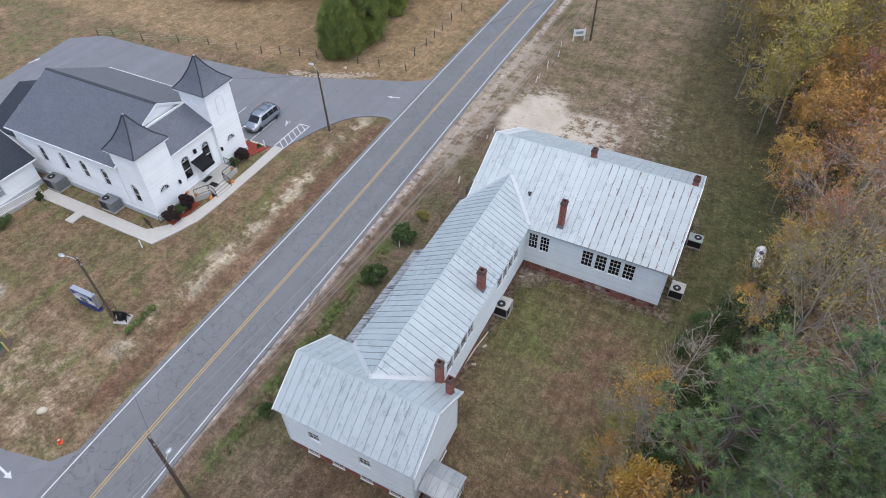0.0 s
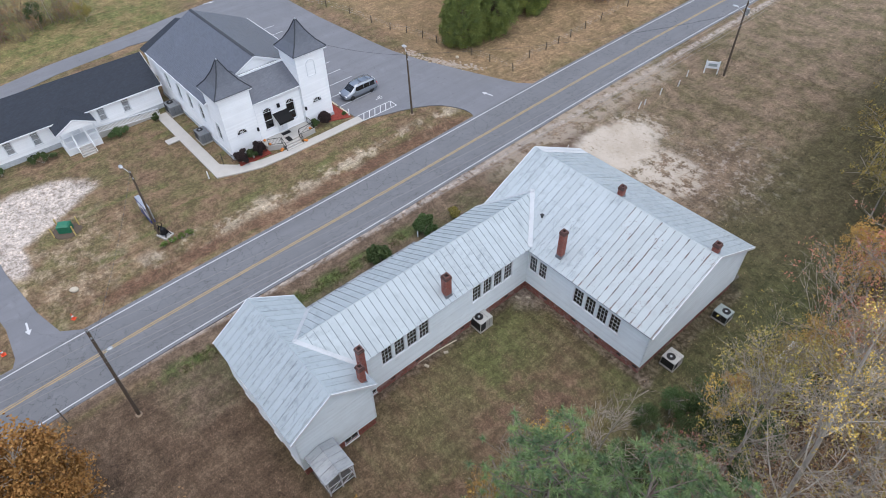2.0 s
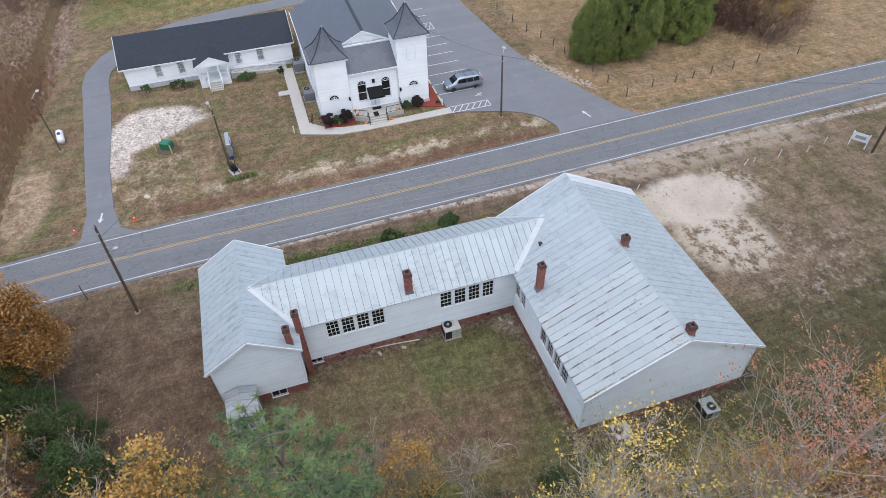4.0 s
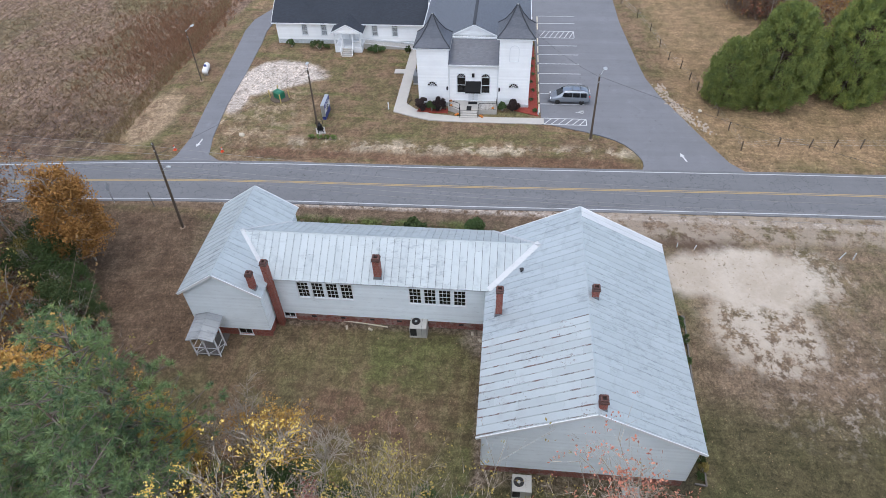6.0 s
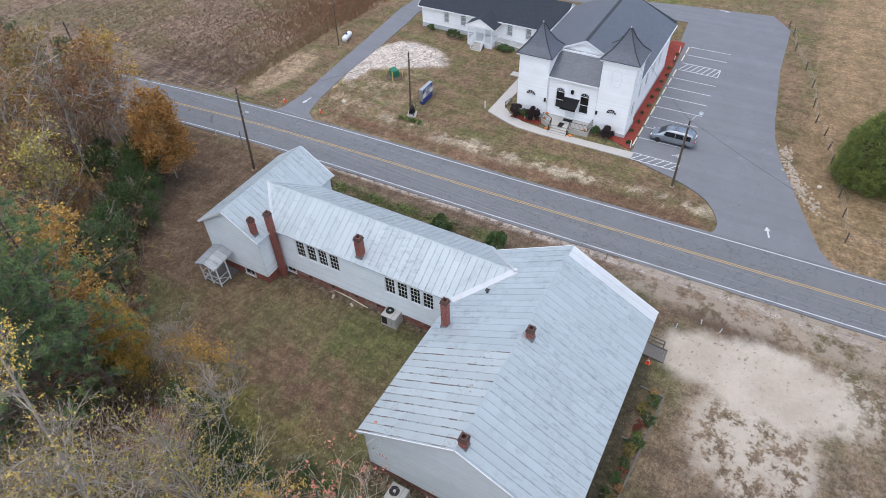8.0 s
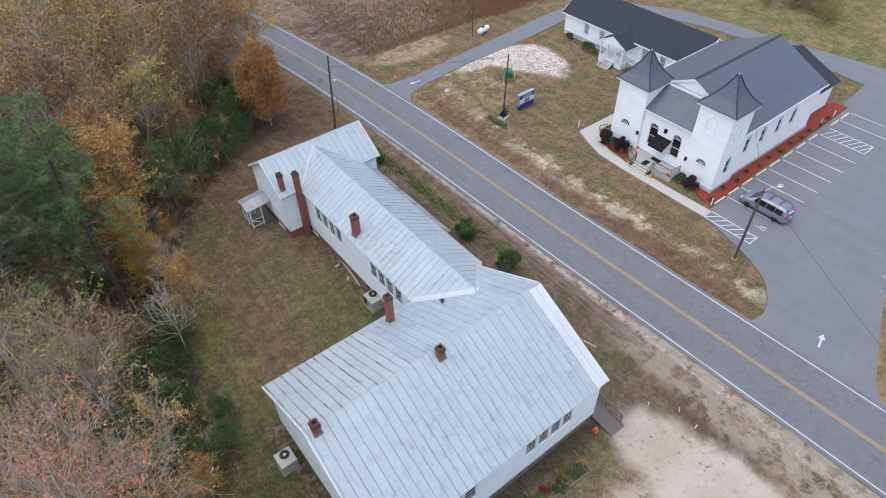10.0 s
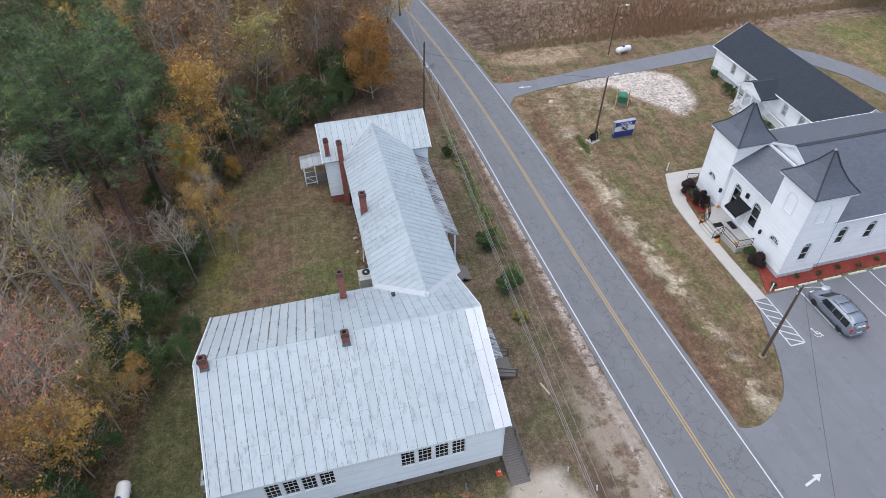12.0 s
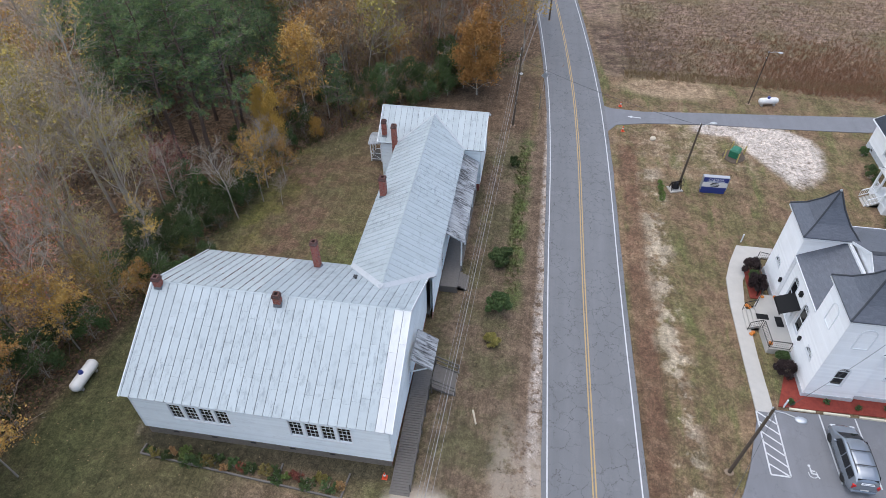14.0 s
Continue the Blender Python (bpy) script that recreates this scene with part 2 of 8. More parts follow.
M_tank = plain("white_tank_paint", (0.75, 0.74, 0.72), 0.4)
M_blue = plain("blue_sign_paint", (0.03, 0.05, 0.22), 0.4)
M_orange = plain("safety_orange", (0.75, 0.09, 0.03), 0.5)
M_pumpkin = plain("pumpkin_orange", (0.62, 0.2, 0.03), 0.55)
M_green = plain("green_plastic", (0.02, 0.16, 0.09), 0.45)
M_rope = plain("yellow_timber", (0.55, 0.42, 0.16), 0.7)
M_mulch = plain("red_mulch", (0.26, 0.045, 0.03), 0.95, spread=0.5, scale=3, bump=0.03)
M_black = plain("black_canvas", (0.006, 0.006, 0.007), 0.95)
M_cable = plain("black_cable", (0.05, 0.05, 0.055), 0.6)
M_insul = plain("grey_cable", (0.27, 0.26, 0.25), 0.6)
M_rubble = plain("dusty_rubble", (0.40, 0.335, 0.27), 0.95, spread=0.35, scale=1.5)
M_stone = plain("pale_boulder", (0.52, 0.46, 0.36), 0.9, spread=0.2)
M_rubber = plain("tyre_rubber", (0.02, 0.02, 0.02), 0.85)
M_carpaint = plain("silver_blue_car_paint", (0.33, 0.36, 0.40), 0.26, 0.65, spread=0.04)
M_carglass = plain("tinted_car_glass", (0.012, 0.014, 0.016), 0.05, spread=0.05)
M_chrome = plain("bright_alloy", (0.6, 0.6, 0.62), 0.25, 0.9)
M_red = plain("red_lens", (0.5, 0.01, 0.01), 0.3)
M_lens = plain("clear_lens", (0.7, 0.72, 0.74), 0.15)


def bark(name, col):
    n = Nodes(name)
    c = n.vary(col, n.noise(6, 5, 0.6, n.scaled(1, 1, 0.2)), 0.3)
    c = n.vary(c, n.random(), 0.2)
    return n.done(c, 0.95)


def leaf(name, col, other, dark=0.35):
    n = Nodes(name)
    c = n.mix(n.island(), col, other)
    c = n.vary(c, n.noise(0.6, 3), dark)
    h = n.t.nodes.new("ShaderNodeHueSaturation")
    n.put(h.inputs["Color"], c)
    n.put(h.inputs["Hue"], n.math("MULTIPLY_ADD", n.random(), 0.03, 0.485))
    n.put(h.inputs["Value"], n.math("MULTIPLY_ADD", n.random(), 0.5, 0.75))
    return n.done(h.outputs[0], 0.75, 0, 0.3)


M_bark = bark("grey_bark", (0.38, 0.34, 0.29))
M_bark_pine = bark("pine_bark", (0.13, 0.09, 0.07))
M_twig = bark("grey_brown_twigs", (0.355, 0.302, 0.245))
M_pine_limb = bark("grey_pine_limbs", (0.20, 0.165, 0.14))
M_brush = bark("brown_brush_stems", (0.235, 0.178, 0.138))


def clumped_leaf(name, shade, mid, tip, scale, blot=0.6):
    """Foliage whose colour changes from tuft to tuft."""
    n = Nodes(name)
    tuft = n.noise(scale, 2, 0.5)
    c = n.mix(n.ramp(tuft, 0.36, 0.52), shade, mid)
    c = n.mix(n.math("MULTIPLY", n.ramp(tuft, 0.54, 0.66), n.ramp(n.noise(blot, 3), 0.4, 0.6, 0.2, 1)), c, tip)
    c = n.vary(c, n.island(), 0.22)
    c = n.vary(c, n.random(), 0.2)
    return n.done(c, 0.7, 0, 0.3)


M_needle = clumped_leaf("pine_needles", (0.078, 0.128, 0.064), (0.150, 0.215, 0.090), (0.250, 0.300, 0.105), 1.3)
M_cedar = clumped_leaf("cedar_foliage", (0.145, 0.188, 0.062), (0.220, 0.265, 0.075), (0.30, 0.32, 0.085), 1.1, 0.3)
M_shrub = leaf("evergreen_leaves", (0.045, 0.08, 0.026), (0.095, 0.135, 0.048))
M_lime = leaf("green_leaves", (0.10, 0.15, 0.035), (0.16, 0.20, 0.06))
M_olive = leaf("olive_autumn_leaves", (0.17, 0.15, 0.045), (0.29, 0.22, 0.075))
M_olive_pale = leaf("pale_olive_leaves", (0.24, 0.20, 0.06), (0.42, 0.31, 0.09))
M_amber = leaf("amber_leaves", (0.40, 0.20, 0.055), (0.54, 0.345, 0.105))
M_gold = leaf("golden_leaves", (0.58, 0.36, 0.055), (0.74, 0.54, 0.17))
M_rust = leaf("rust_leaves", (0.37, 0.20, 0.05), (0.51, 0.315, 0.085))
M_redleaf = leaf("dull_red_leaves", (0.16, 0.05, 0.04), (0.27, 0.10, 0.06))
M_brownleaf = leaf("brown_leaves", (0.23, 0.115, 0.055), (0.38, 0.225, 0.115))
M_purple = leaf("dark_purple_leaves", (0.028, 0.018, 0.020), (0.05, 0.032, 0.03))
M_pink = leaf("pink_red_leaves", (0.36, 0.105, 0.085), (0.48, 0.21, 0.15))
M_litter = leaf("fallen_leaves", (0.30, 0.22, 0.12), (0.42, 0.31, 0.17), 0.15)
M_straw = leaf("dry_grass", (0.24, 0.17, 0.09), (0.33, 0.25, 0.15), 0.2)
M_rustweed = leaf("rust_brown_weeds", (0.24, 0.13, 0.072), (0.36, 0.215, 0.125), 0.2)
M_grass = leaf("green_grass", (0.09, 0.115, 0.035), (0.15, 0.16, 0.06), 0.2)


def ground_mat(name, blades):
    n = Nodes(name)
    x, y = n.xyz()[0], n.xyz()[1]
    big, mid, fine = n.noise(0.045, 4), n.noise(0.28, 6, 0.68), n.noise(2.6, 6, 0.72)
    tiny = n.noise(14, 4, 0.7)
    # edges of the patches wander
    wob = n.math("MULTIPLY_ADD", n.noise(0.33, 6, 0.7), 9.0, -4.5)

    def oval(cx, cy, rx, ry, soft=0.25, wander=0.16):
        a = n.math("DIVIDE", n.math("SUBTRACT", x, cx), rx)
        b = n.math("DIVIDE", n.math("SUBTRACT", y, cy), ry)
        d = n.math("SQRT", n.math("ADD", n.math("MULTIPLY", a, a), n.math("MULTIPLY", b, b)))
        return n.ramp(n.math("MULTIPLY_ADD", wob, wander, d), 1 - soft, 1 + soft, 1, 0)

    def band(v, lo, hi, soft=1.0, wander=0.3):
        w = n.math("MULTIPLY_ADD", wob, wander, v)
        return n.math("MULTIPLY", n.ramp(w, lo - soft, lo + soft), n.ramp(w, hi - soft, hi + soft, 1, 0))

    def both(*f):
        r = f[0]
        for g in f[1:]:
            r = n.math("MULTIPLY", r, g)
        return r

    lawn = n.mix(n.ramp(mid, 0.36, 0.64), (0.196, 0.130, 0.084), (0.142, 0.122, 0.060))
    lawn = n.mix(n.ramp(n.noise(0.12, 5, 0.65), 0.5, 0.68), lawn, (0.250, 0.170, 0.105))
    lawn = n.mix(n.ramp(n.noise(0.5, 4, 0.6, n.scaled(1, 0.25, 1)), 0.52, 0.68, 0, 0.65), lawn, (0.122, 0.134, 0.05))
    # the court behind the school and the ground beside it: darker, greener
    yard = n.mix(n.ramp(mid, 0.4, 0.62), (0.132, 0.110, 0.060), (0.108, 0.114, 0.047))
    yard = n.mix(n.ramp(n.noise(0.14, 5), 0.42, 0.6, 0, 0.85), yard, (0.165, 0.112, 0.074))
    yard = n.mix(n.ramp(n.noise(1.0, 3, 0.5, n.scaled(0.05, 1.3, 1)), 0.47, 0.58, 0, 0.32), yard, (0.16, 0.142, 0.074))
    c = n.mix(band(x, -24.5, 60, 2.0), lawn, yard)
    side = n.mix(n.ramp(mid, 0.38, 0.62), (0.115, 0.078, 0.052), (0.150, 0.105, 0.07))
    c = n.mix(both(band(x, -26, -6), band(y, -6, 15, 2)), c, side)
    north = n.mix(n.ramp(mid, 0.38, 0.62), (0.225, 0.165, 0.115), (0.145, 0.12, 0.068))
    c = n.mix(both(band(x, -30, 3, 2), band(y, 58, 300, 2)), c, north)
    c = n.mix(both(oval(-9, 65, 7, 9, 0.6), n.ramp(mid, 0.35, 0.65, 0.2, 0.9)), c, (0.19, 0.135, 0.098))
    c = n.mix(both(band(x, -6.5, 60, 2.5, 0.6), band(y, 53, 300, 1.5), n.ramp(mid, 0.3, 0.7, 0.95, 0.6)), c, (0.088, 0.082, 0.04))
    front = n.mix(n.ramp(mid, 0.4, 0.62), (0.165, 0.120, 0.083), (0.118, 0.104, 0.058))
    c = n.mix(both(band(x, -28.5, -19, 0.6, 0.1), band(y, 10, 58, 2)), c, front)
    c = n.mix(n.math("MULTIPLY", band(x, -26.3, -24.7, 0.5, 0.12), both(band(y, 10, 38, 3), n.ramp(mid, 0.4, 0.55, 0, 0.8))), c, (0.085, 0.12, 0.035))
    c = n.mix(both(oval(1.2, 25.5, 2.6, 9.5, 0.6), n.ramp(mid, 0.4, 0.6, 0.1, 0.75)), c, (0.165, 0.160, 0.045))
    c = n.mix(both(n.math("MAXIMUM", oval(-3.5, 31.0, 4.2, 5.5, 0.6), oval(-1.0, 21.0, 5.0, 3.0, 0.6)), n.ramp(n.noise(0.6, 4, 0.6), 0.38, 0.6, 0.1, 0.8)), c, (0.175, 0.108, 0.075))
    c = n.mix(both(oval(-8.5, 33.0, 3.2, 6.5, 0.6), n.ramp(mid, 0.35, 0.6, 0.1, 0.7)), c, (0.112, 0.125, 0.048))
    c = n.mix(both(oval(5.5, 49, 6.0, 14, 0.4, 0.1), n.ramp(mid, 0.3, 0.7, 0.9, 0.55)), c, (0.082, 0.090, 0.040))
    # trodden earth and debris along the school's court and back walls
    debris = n.mix(n.ramp(fine, 0.4, 0.6), (0.11, 0.078, 0.058), (0.23, 0.18, 0.145))
    c = n.mix(both(band(x, -12.6, -11.9, 0.4, 0.2), band(y, 20.5, 40.3, 0.5), 0.75), c, debris)
    c = n.mix(both(band(x, -12.6, 1.8, 0.4, 0.12), band(y, 39.4, 40.3, 0.4, 0.2), 0.75), c, debris)
    c = n.mix(both(oval(-11.4, 39.2, 1.6, 1.3, 0.5, 0.2), n.ramp(fine, 0.35, 0.5, 0.2, 0.9)), c, (0.26, 0.215, 0.175))
    c = n.mix(both(band(x, 0.0, 1.6, 0.4, 0.12), band(y, 39.5, 54.5, 0.4), 0.45), c, debris)
    # a darker strip of ground along the north wall
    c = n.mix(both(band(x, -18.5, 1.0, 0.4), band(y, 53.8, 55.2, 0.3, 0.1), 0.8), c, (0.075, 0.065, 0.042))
    # bare reddish earth beside the road
    c = n.mix(both(band(x, -28.9, -26.6, 0.5, 0.12), band(y, -40, 60, 3)), c, (0.160, 0.114, 0.080))
    c = n.mix(both(band(x, -38.3, -36.2, 0.6, 0.15), band(y, 8, 55, 3), n.ramp(mid, 0.36, 0.56, 0.25, 0.9)), c, (0.150, 0.085, 0.057))
    # pale washed sand along the church verge
    c = n.mix(both(band(x, -40.4, -38.4, 0.9, 0.25), band(y, 14, 56, 2), n.ramp(n.noise(0.3, 6, 0.72), 0.47, 0.58, 0, 0.8)), c, (0.44, 0.37, 0.28))
    c = n.mix(both(oval(-45, 8, 8, 7, 0.5), n.ramp(n.noise(0.5, 6, 0.72), 0.48, 0.6, 0, 0.7)), c, (0.37, 0.29, 0.20))
    # gravel patch by the hall
    slant = n.math("MULTIPLY_ADD", wob, 0.2, n.math("MULTIPLY_ADD", x, 0.87, n.math("MULTIPLY", y, 0.5)))
    c = n.mix(both(n.math("MAXIMUM", n.math("MULTIPLY", oval(-54.3, 9.2, 5.2, 6.3, 0.14, 0.08), n.ramp(slant, -40.6, -39.4, 1, 0)), oval(-49.5, 5.0, 4.2, 1.3, 0.3, 0.1)), n.ramp(fine, 0.3, 0.5, 0.15, 1)), c, (0.49, 0.43, 0.38))
    # gravel crumbs on the road's edge
    c = n.mix(both(band(x, -28.7, -27.7, 0.3, 0.06), n.ramp(n.noise(1.1, 6, 0.75), 0.40, 0.52, 0, 0.85)), c, (0.42, 0.365, 0.32))
    # cut crop field and its grass edge
    rows = n.noise(1.0, 5, 0.75, n.scaled(0.5, 1.6, 1, turn=radians(8)))
    field = n.mix(n.ramp(rows, 0.35, 0.65), (0.125, 0.085, 0.064), (0.285, 0.20, 0.148))
    field = n.mix(n.ramp(n.noise(0.1, 5), 0.45, 0.65, 0, 0.8), field, (0.185, 0.135, 0.085))
    field = n.mix(n.ramp(n.noise(0.35, 6, 0.75, n.scaled(0.25, 1.0, 1, turn=radians(8))), 0.52, 0.66, 0, 0.7), field, (0.255, 0.20, 0.13))
    field = n.mix(n.ramp(n.noise(0.06, 4), 0.5, 0.62, 0, 0.5), field, (0.12, 0.115, 0.05))
    field = n.mix(both(oval(-38, -16, 9, 9, 0.5, 0.1), n.ramp(n.noise(0.5, 5, 0.7), 0.4, 0.6, 0.2, 0.9)), field, (0.075, 0.05, 0.038))
    side_of = n.math("MULTIPLY_ADD", n.math("ADD", y, 7.0), 0.125, x)
    end_of = n.math("MULTIPLY_ADD", n.math("MINIMUM", n.math("ADD", x, 55.0), 0.0), 0.14, y)
    c = n.mix(both(band(side_of, -200, -35.2, 0.5, 0.1), band(end_of, -300, -7.0, 0.6, 0.15)), c, field)
    c = n.mix(both(oval(-44, -4.5, 6, 2.6, 0.3, 0.1), n.ramp(mid, 0.3, 0.5)), c, (0.34, 0.25, 0.165))
    # greener grass behind the hall, tan pasture behind the fence
    c = n.mix(both(band(x, -220, -88, 2), band(y, -3, 42, 3), 0.8), c, n.mix(n.ramp(mid, 0.4, 0.6), (0.12, 0.14, 0.045), (0.22, 0.17, 0.08)))
    c = n.mix(both(band(x, -220, -38, 2), band(y, 62, 300, 2)), c, n.mix(n.ramp(mid, 0.36, 0.66), (0.285, 0.195, 0.115), (0.205, 0.15, 0.082)))
    # leaf litter under the trees
    line = n.math("MINIMUM", n.math("MULTIPLY_ADD", n.math("ABSOLUTE", n.math("SUBTRACT", y, 58.0)), -0.2, 10.0), n.math("MULTIPLY_ADD", y, 0.945, -15.2))
    edge = n.math("SUBTRACT", x, n.math("MAXIMUM", line, -30.0))
    c = n.mix(both(n.ramp(n.math("MULTIPLY_ADD", wob, 0.3, edge), -0.8, 1.2), 0.85), c, n.mix(n.ramp(fine, 0.35, 0.65), (0.10, 0.066, 0.046), (0.20, 0.132, 0.088)))
    c = n.vary(c, big, 0.18)
    c = n.vary(c, n.ramp(n.noise(0.75, 6, 0.75), 0.3, 0.7), 0.3, 1.02)
    c = n.vary(c, n.ramp(n.noise(1.4, 5, 0.7, n.scaled(1.5, 0.12, 1)), 0.3, 0.7), 0.13)
    c = n.vary(c, n.ramp(fine, 0.3, 0.7), 0.26)
    c = n.vary(c, n.ramp(n.noise(6.0, 4, 0.75), 0.32, 0.68), 0.14)
    c = n.vary(c, n.ramp(tiny, 0.3, 0.7), 0.36)
    c = n.vary(c, n.ramp(n.noise(40, 3, 0.7), 0.3, 0.7), 0.22)
    # the sandy lot: a smooth core, then broken patches
    sand = n.vary(n.mix(n.ramp(mid, 0.35, 0.65), (0.45, 0.385, 0.31), (0.54, 0.475, 0.40)), fine, 0.12)
    c = n.mix(both(oval(-24.8, 60.3, 1.7, 4.0, 0.5, 0.15), n.ramp(n.noise(0.9, 5, 0.7), 0.36, 0.5, 0.2, 0.95)), c, (0.115, 0.078, 0.056))
    broken = n.noise(0.85, 8, 0.78)
    c = n.mix(both(oval(-9.5, 69.0, 6.0, 7.0, 0.5, 0.16), n.ramp(broken, 0.52, 0.60, 0, 0.65)), c, (0.42, 0.365, 0.31))
    c = n.mix(both(oval(-14.6, 63.6, 5.2, 4.9, 0.3, 0.13), n.ramp(broken, 0.44, 0.52, 0, 0.9)), c, sand)
    c = n.mix(both(oval(-21.0, 69.6, 3.4, 3.0, 0.4, 0.13), n.ramp(broken, 0.47, 0.54, 0, 0.8)), c, sand)
    core = n.math("MAXIMUM", oval(-20.4, 64.0, 3.9, 6.3, 0.2, 0.09), oval(-20.4, 58.6, 2.8, 3.2, 0.3, 0.1))
    c = n.mix(both(core, n.ramp(broken, 0.33, 0.40), n.ramp(n.noise(2.4, 4, 0.65), 0.62, 0.66, 1, 0.35)), c, sand)
    c = n.mix(both(band(x, -30, -25.2, 0.8, 0.2), band(y, 50, 84, 3), n.ramp(n.noise(0.6, 6, 0.75), 0.4, 0.55, 0, 0.75)), c, (0.40, 0.335, 0.27))
    if blades:
        c = n.vary(c, n.island(), 0.26, 1.03)
    else:
        n.bump(n.math("ADD", fine, tiny), 0.10, 0.75)
    return n.done(c, 0.95, 0, 0.2)


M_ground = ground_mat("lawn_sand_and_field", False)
M_turf = ground_mat("lawn_blades", True)


# ---- building helpers ----
def mesh_of(name, verts, faces, material, smooth=False):
    me = bpy.data.meshes.new(name)
    me.from_pydata([tuple(v) for v in verts], [], faces)
    me.materials.append(material)
    if smooth:
        me.polygons.foreach_set("use_smooth", [True] * len(me.polygons))
    me.update()
    return me


class Geo:
    """Collects vertices and faces for one mesh."""

    def __init__(self):
        self.v, self.f = [], []

    def face(self, *pts):
        k = len(self.v)
        self.v += [tuple(p) for p in pts]
        self.f.append(tuple(range(k, k + len(pts))))

    def prism(self, bottom, top):
        """A solid between two loops of equal length."""
        k, n = len(self.v), len(bottom)
        self.v += [tuple(p) for p in bottom] + [tuple(p) for p in top]
        self.f.append(tuple(range(k + n - 1, k - 1, -1)))
        self.f.append(tuple(range(k + n, k + 2 * n)))
        for i in range(n):
            j = (i + 1) % n
            self.f.append((k + i, k + j, k + n + j, k + n + i))

    def box(self, x0, y0, z0, x1, y1, z1, b=0.0):
        if b:
            lo = [(x0, y0), (x1, y0), (x1, y1), (x0, y1)]
            cx, cy = (x0 + x1) / 2, (y0 + y1) / 2
            ring = lambda q, z: [(x + (q if x < cx else -q), y + (q if y < cy else -q), z) for x, y in lo]
            loops = [ring(b, z0), ring(0, z0 + b), ring(0, z1 - b), ring(b, z1)]
            self.loft(loops)
        else:
            lo = [(x0, y0, z0), (x1, y0, z0), (x1, y1, z0), (x0, y1, z0)]
            self.prism(lo, [(x, y, z1) for x, y, _ in lo])

    def loft(self, loops, closed=True, caps=True):
        k, n = len(self.v), len(loops[0])
        for lp in loops:
            self.v += [tuple(p) for p in lp]
        for a in range(len(loops) - 1):
            for i in range(n if closed else n - 1):
                j = (i + 1) % n
                self.f.append((k + a * n + i, k + a * n + j, k + (a + 1) * n + j, k + (a + 1) * n + i))
        if caps:
            self.f.append(tuple(range(k + n - 1, k - 1, -1)))
            self.f.append(tuple(range(k + (len(loops) - 1) * n, k + len(loops) * n)))

    def tube(self, a, b, r0, r1=None, n=8):
        a, b = Vector(a), Vector(b)
        r1 = r0 if r1 is None else r1
        d = (b - a).normalized()
        s = d.orthogonal().normalized()
        t = d.cross(s)
        ring = lambda p, r: [p + s * (r * math.cos(2 * math.pi * i / n)) + t * (r * math.sin(2 * math.pi * i / n)) for i in range(n)]
        self.loft([ring(a, r0), ring(b, r1)])

    def path(self, pts, r, n=6):
        """A round bar bent through the points, in one piece."""
        pts = [Vector(p) for p in pts]
        loops = []
        s = None
        for i, p in enumerate(pts):
            d = (pts[min(i + 1, len(pts) - 1)] - pts[max(i - 1, 0)]).normalized()
            s = d.orthogonal().normalized() if s is None else (s - d * s.dot(d)).normalized()
            t = d.cross(s)
            loops.append([p + s * (r * math.cos(2 * math.pi * k / n)) + t * (r * math.sin(2 * math.pi * k / n)) for k in range(n)])
        self.loft(loops)

    def beam(self, a, b, w, h):
        """A square bar from a to b; w across, h upward."""
        a, b = Vector(a), Vector(b)
        d = (b - a).normalized()
        s = d.cross(Vector((0, 0, 1)))
        s = s.normalized() if s.length > 1e-4 else Vector((1, 0, 0))
        u = s.cross(d)
        ring = lambda p: [p + s * (w / 2 * i) + u * (h / 2 * j) for i, j in ((-1, -1), (1, -1), (1, 1), (-1, 1))]
        self.loft([ring(a), ring(b)])

    def ball(self, c, rx, ry, rz, n=12, m=8):
        loops = []
        for a in range(1, m):
            th = math.pi * a / m
            loops.append([(c[0] + rx * math.sin(th) * math.cos(2 * math.pi * i / n), c[1] + ry * math.sin(th) * math.sin(2 * math.pi * i / n), c[2] - rz * math.cos(th)) for i in range(n)])
        self.loft(loops)


def part(name, geo, material, parent=None, label="", smooth=False):
    ob = new(name, mesh_of(name, geo.v, geo.f, material, smooth))
    ob.parent = parent
    if label:
        tagged(ob, label)
    return ob


def thing(name, label, category, group="", kind="", at=(0, 0, 0), turn=0.0):
    ob = new(name)
    ob.empty_display_size = 0.3
    ob.matrix_basis = pose(*at, 0, 0, turn)
    return tagged(ob, label, category, group, kind)


def solid(name, geo, material, label, category="", group="", kind="", smooth=False):
    return tagged(part(name, geo, material, None, "", smooth), label, category, group, kind)


class Wall:
    """A plane of wall: origin at its lower start, u along it, n outward (to the right of u)."""

    def __init__(self, x, y, z, dx, dy):
        self.o, self.u = Vector((x, y, z)), Vector((dx, dy, 0)).normalized()
        self.n = Vector((self.u.y, -self.u.x, 0))

    def p(self, u, v, w=0.0):
        return self.o + self.u * u + Vector((0, 0, v)) + self.n * w


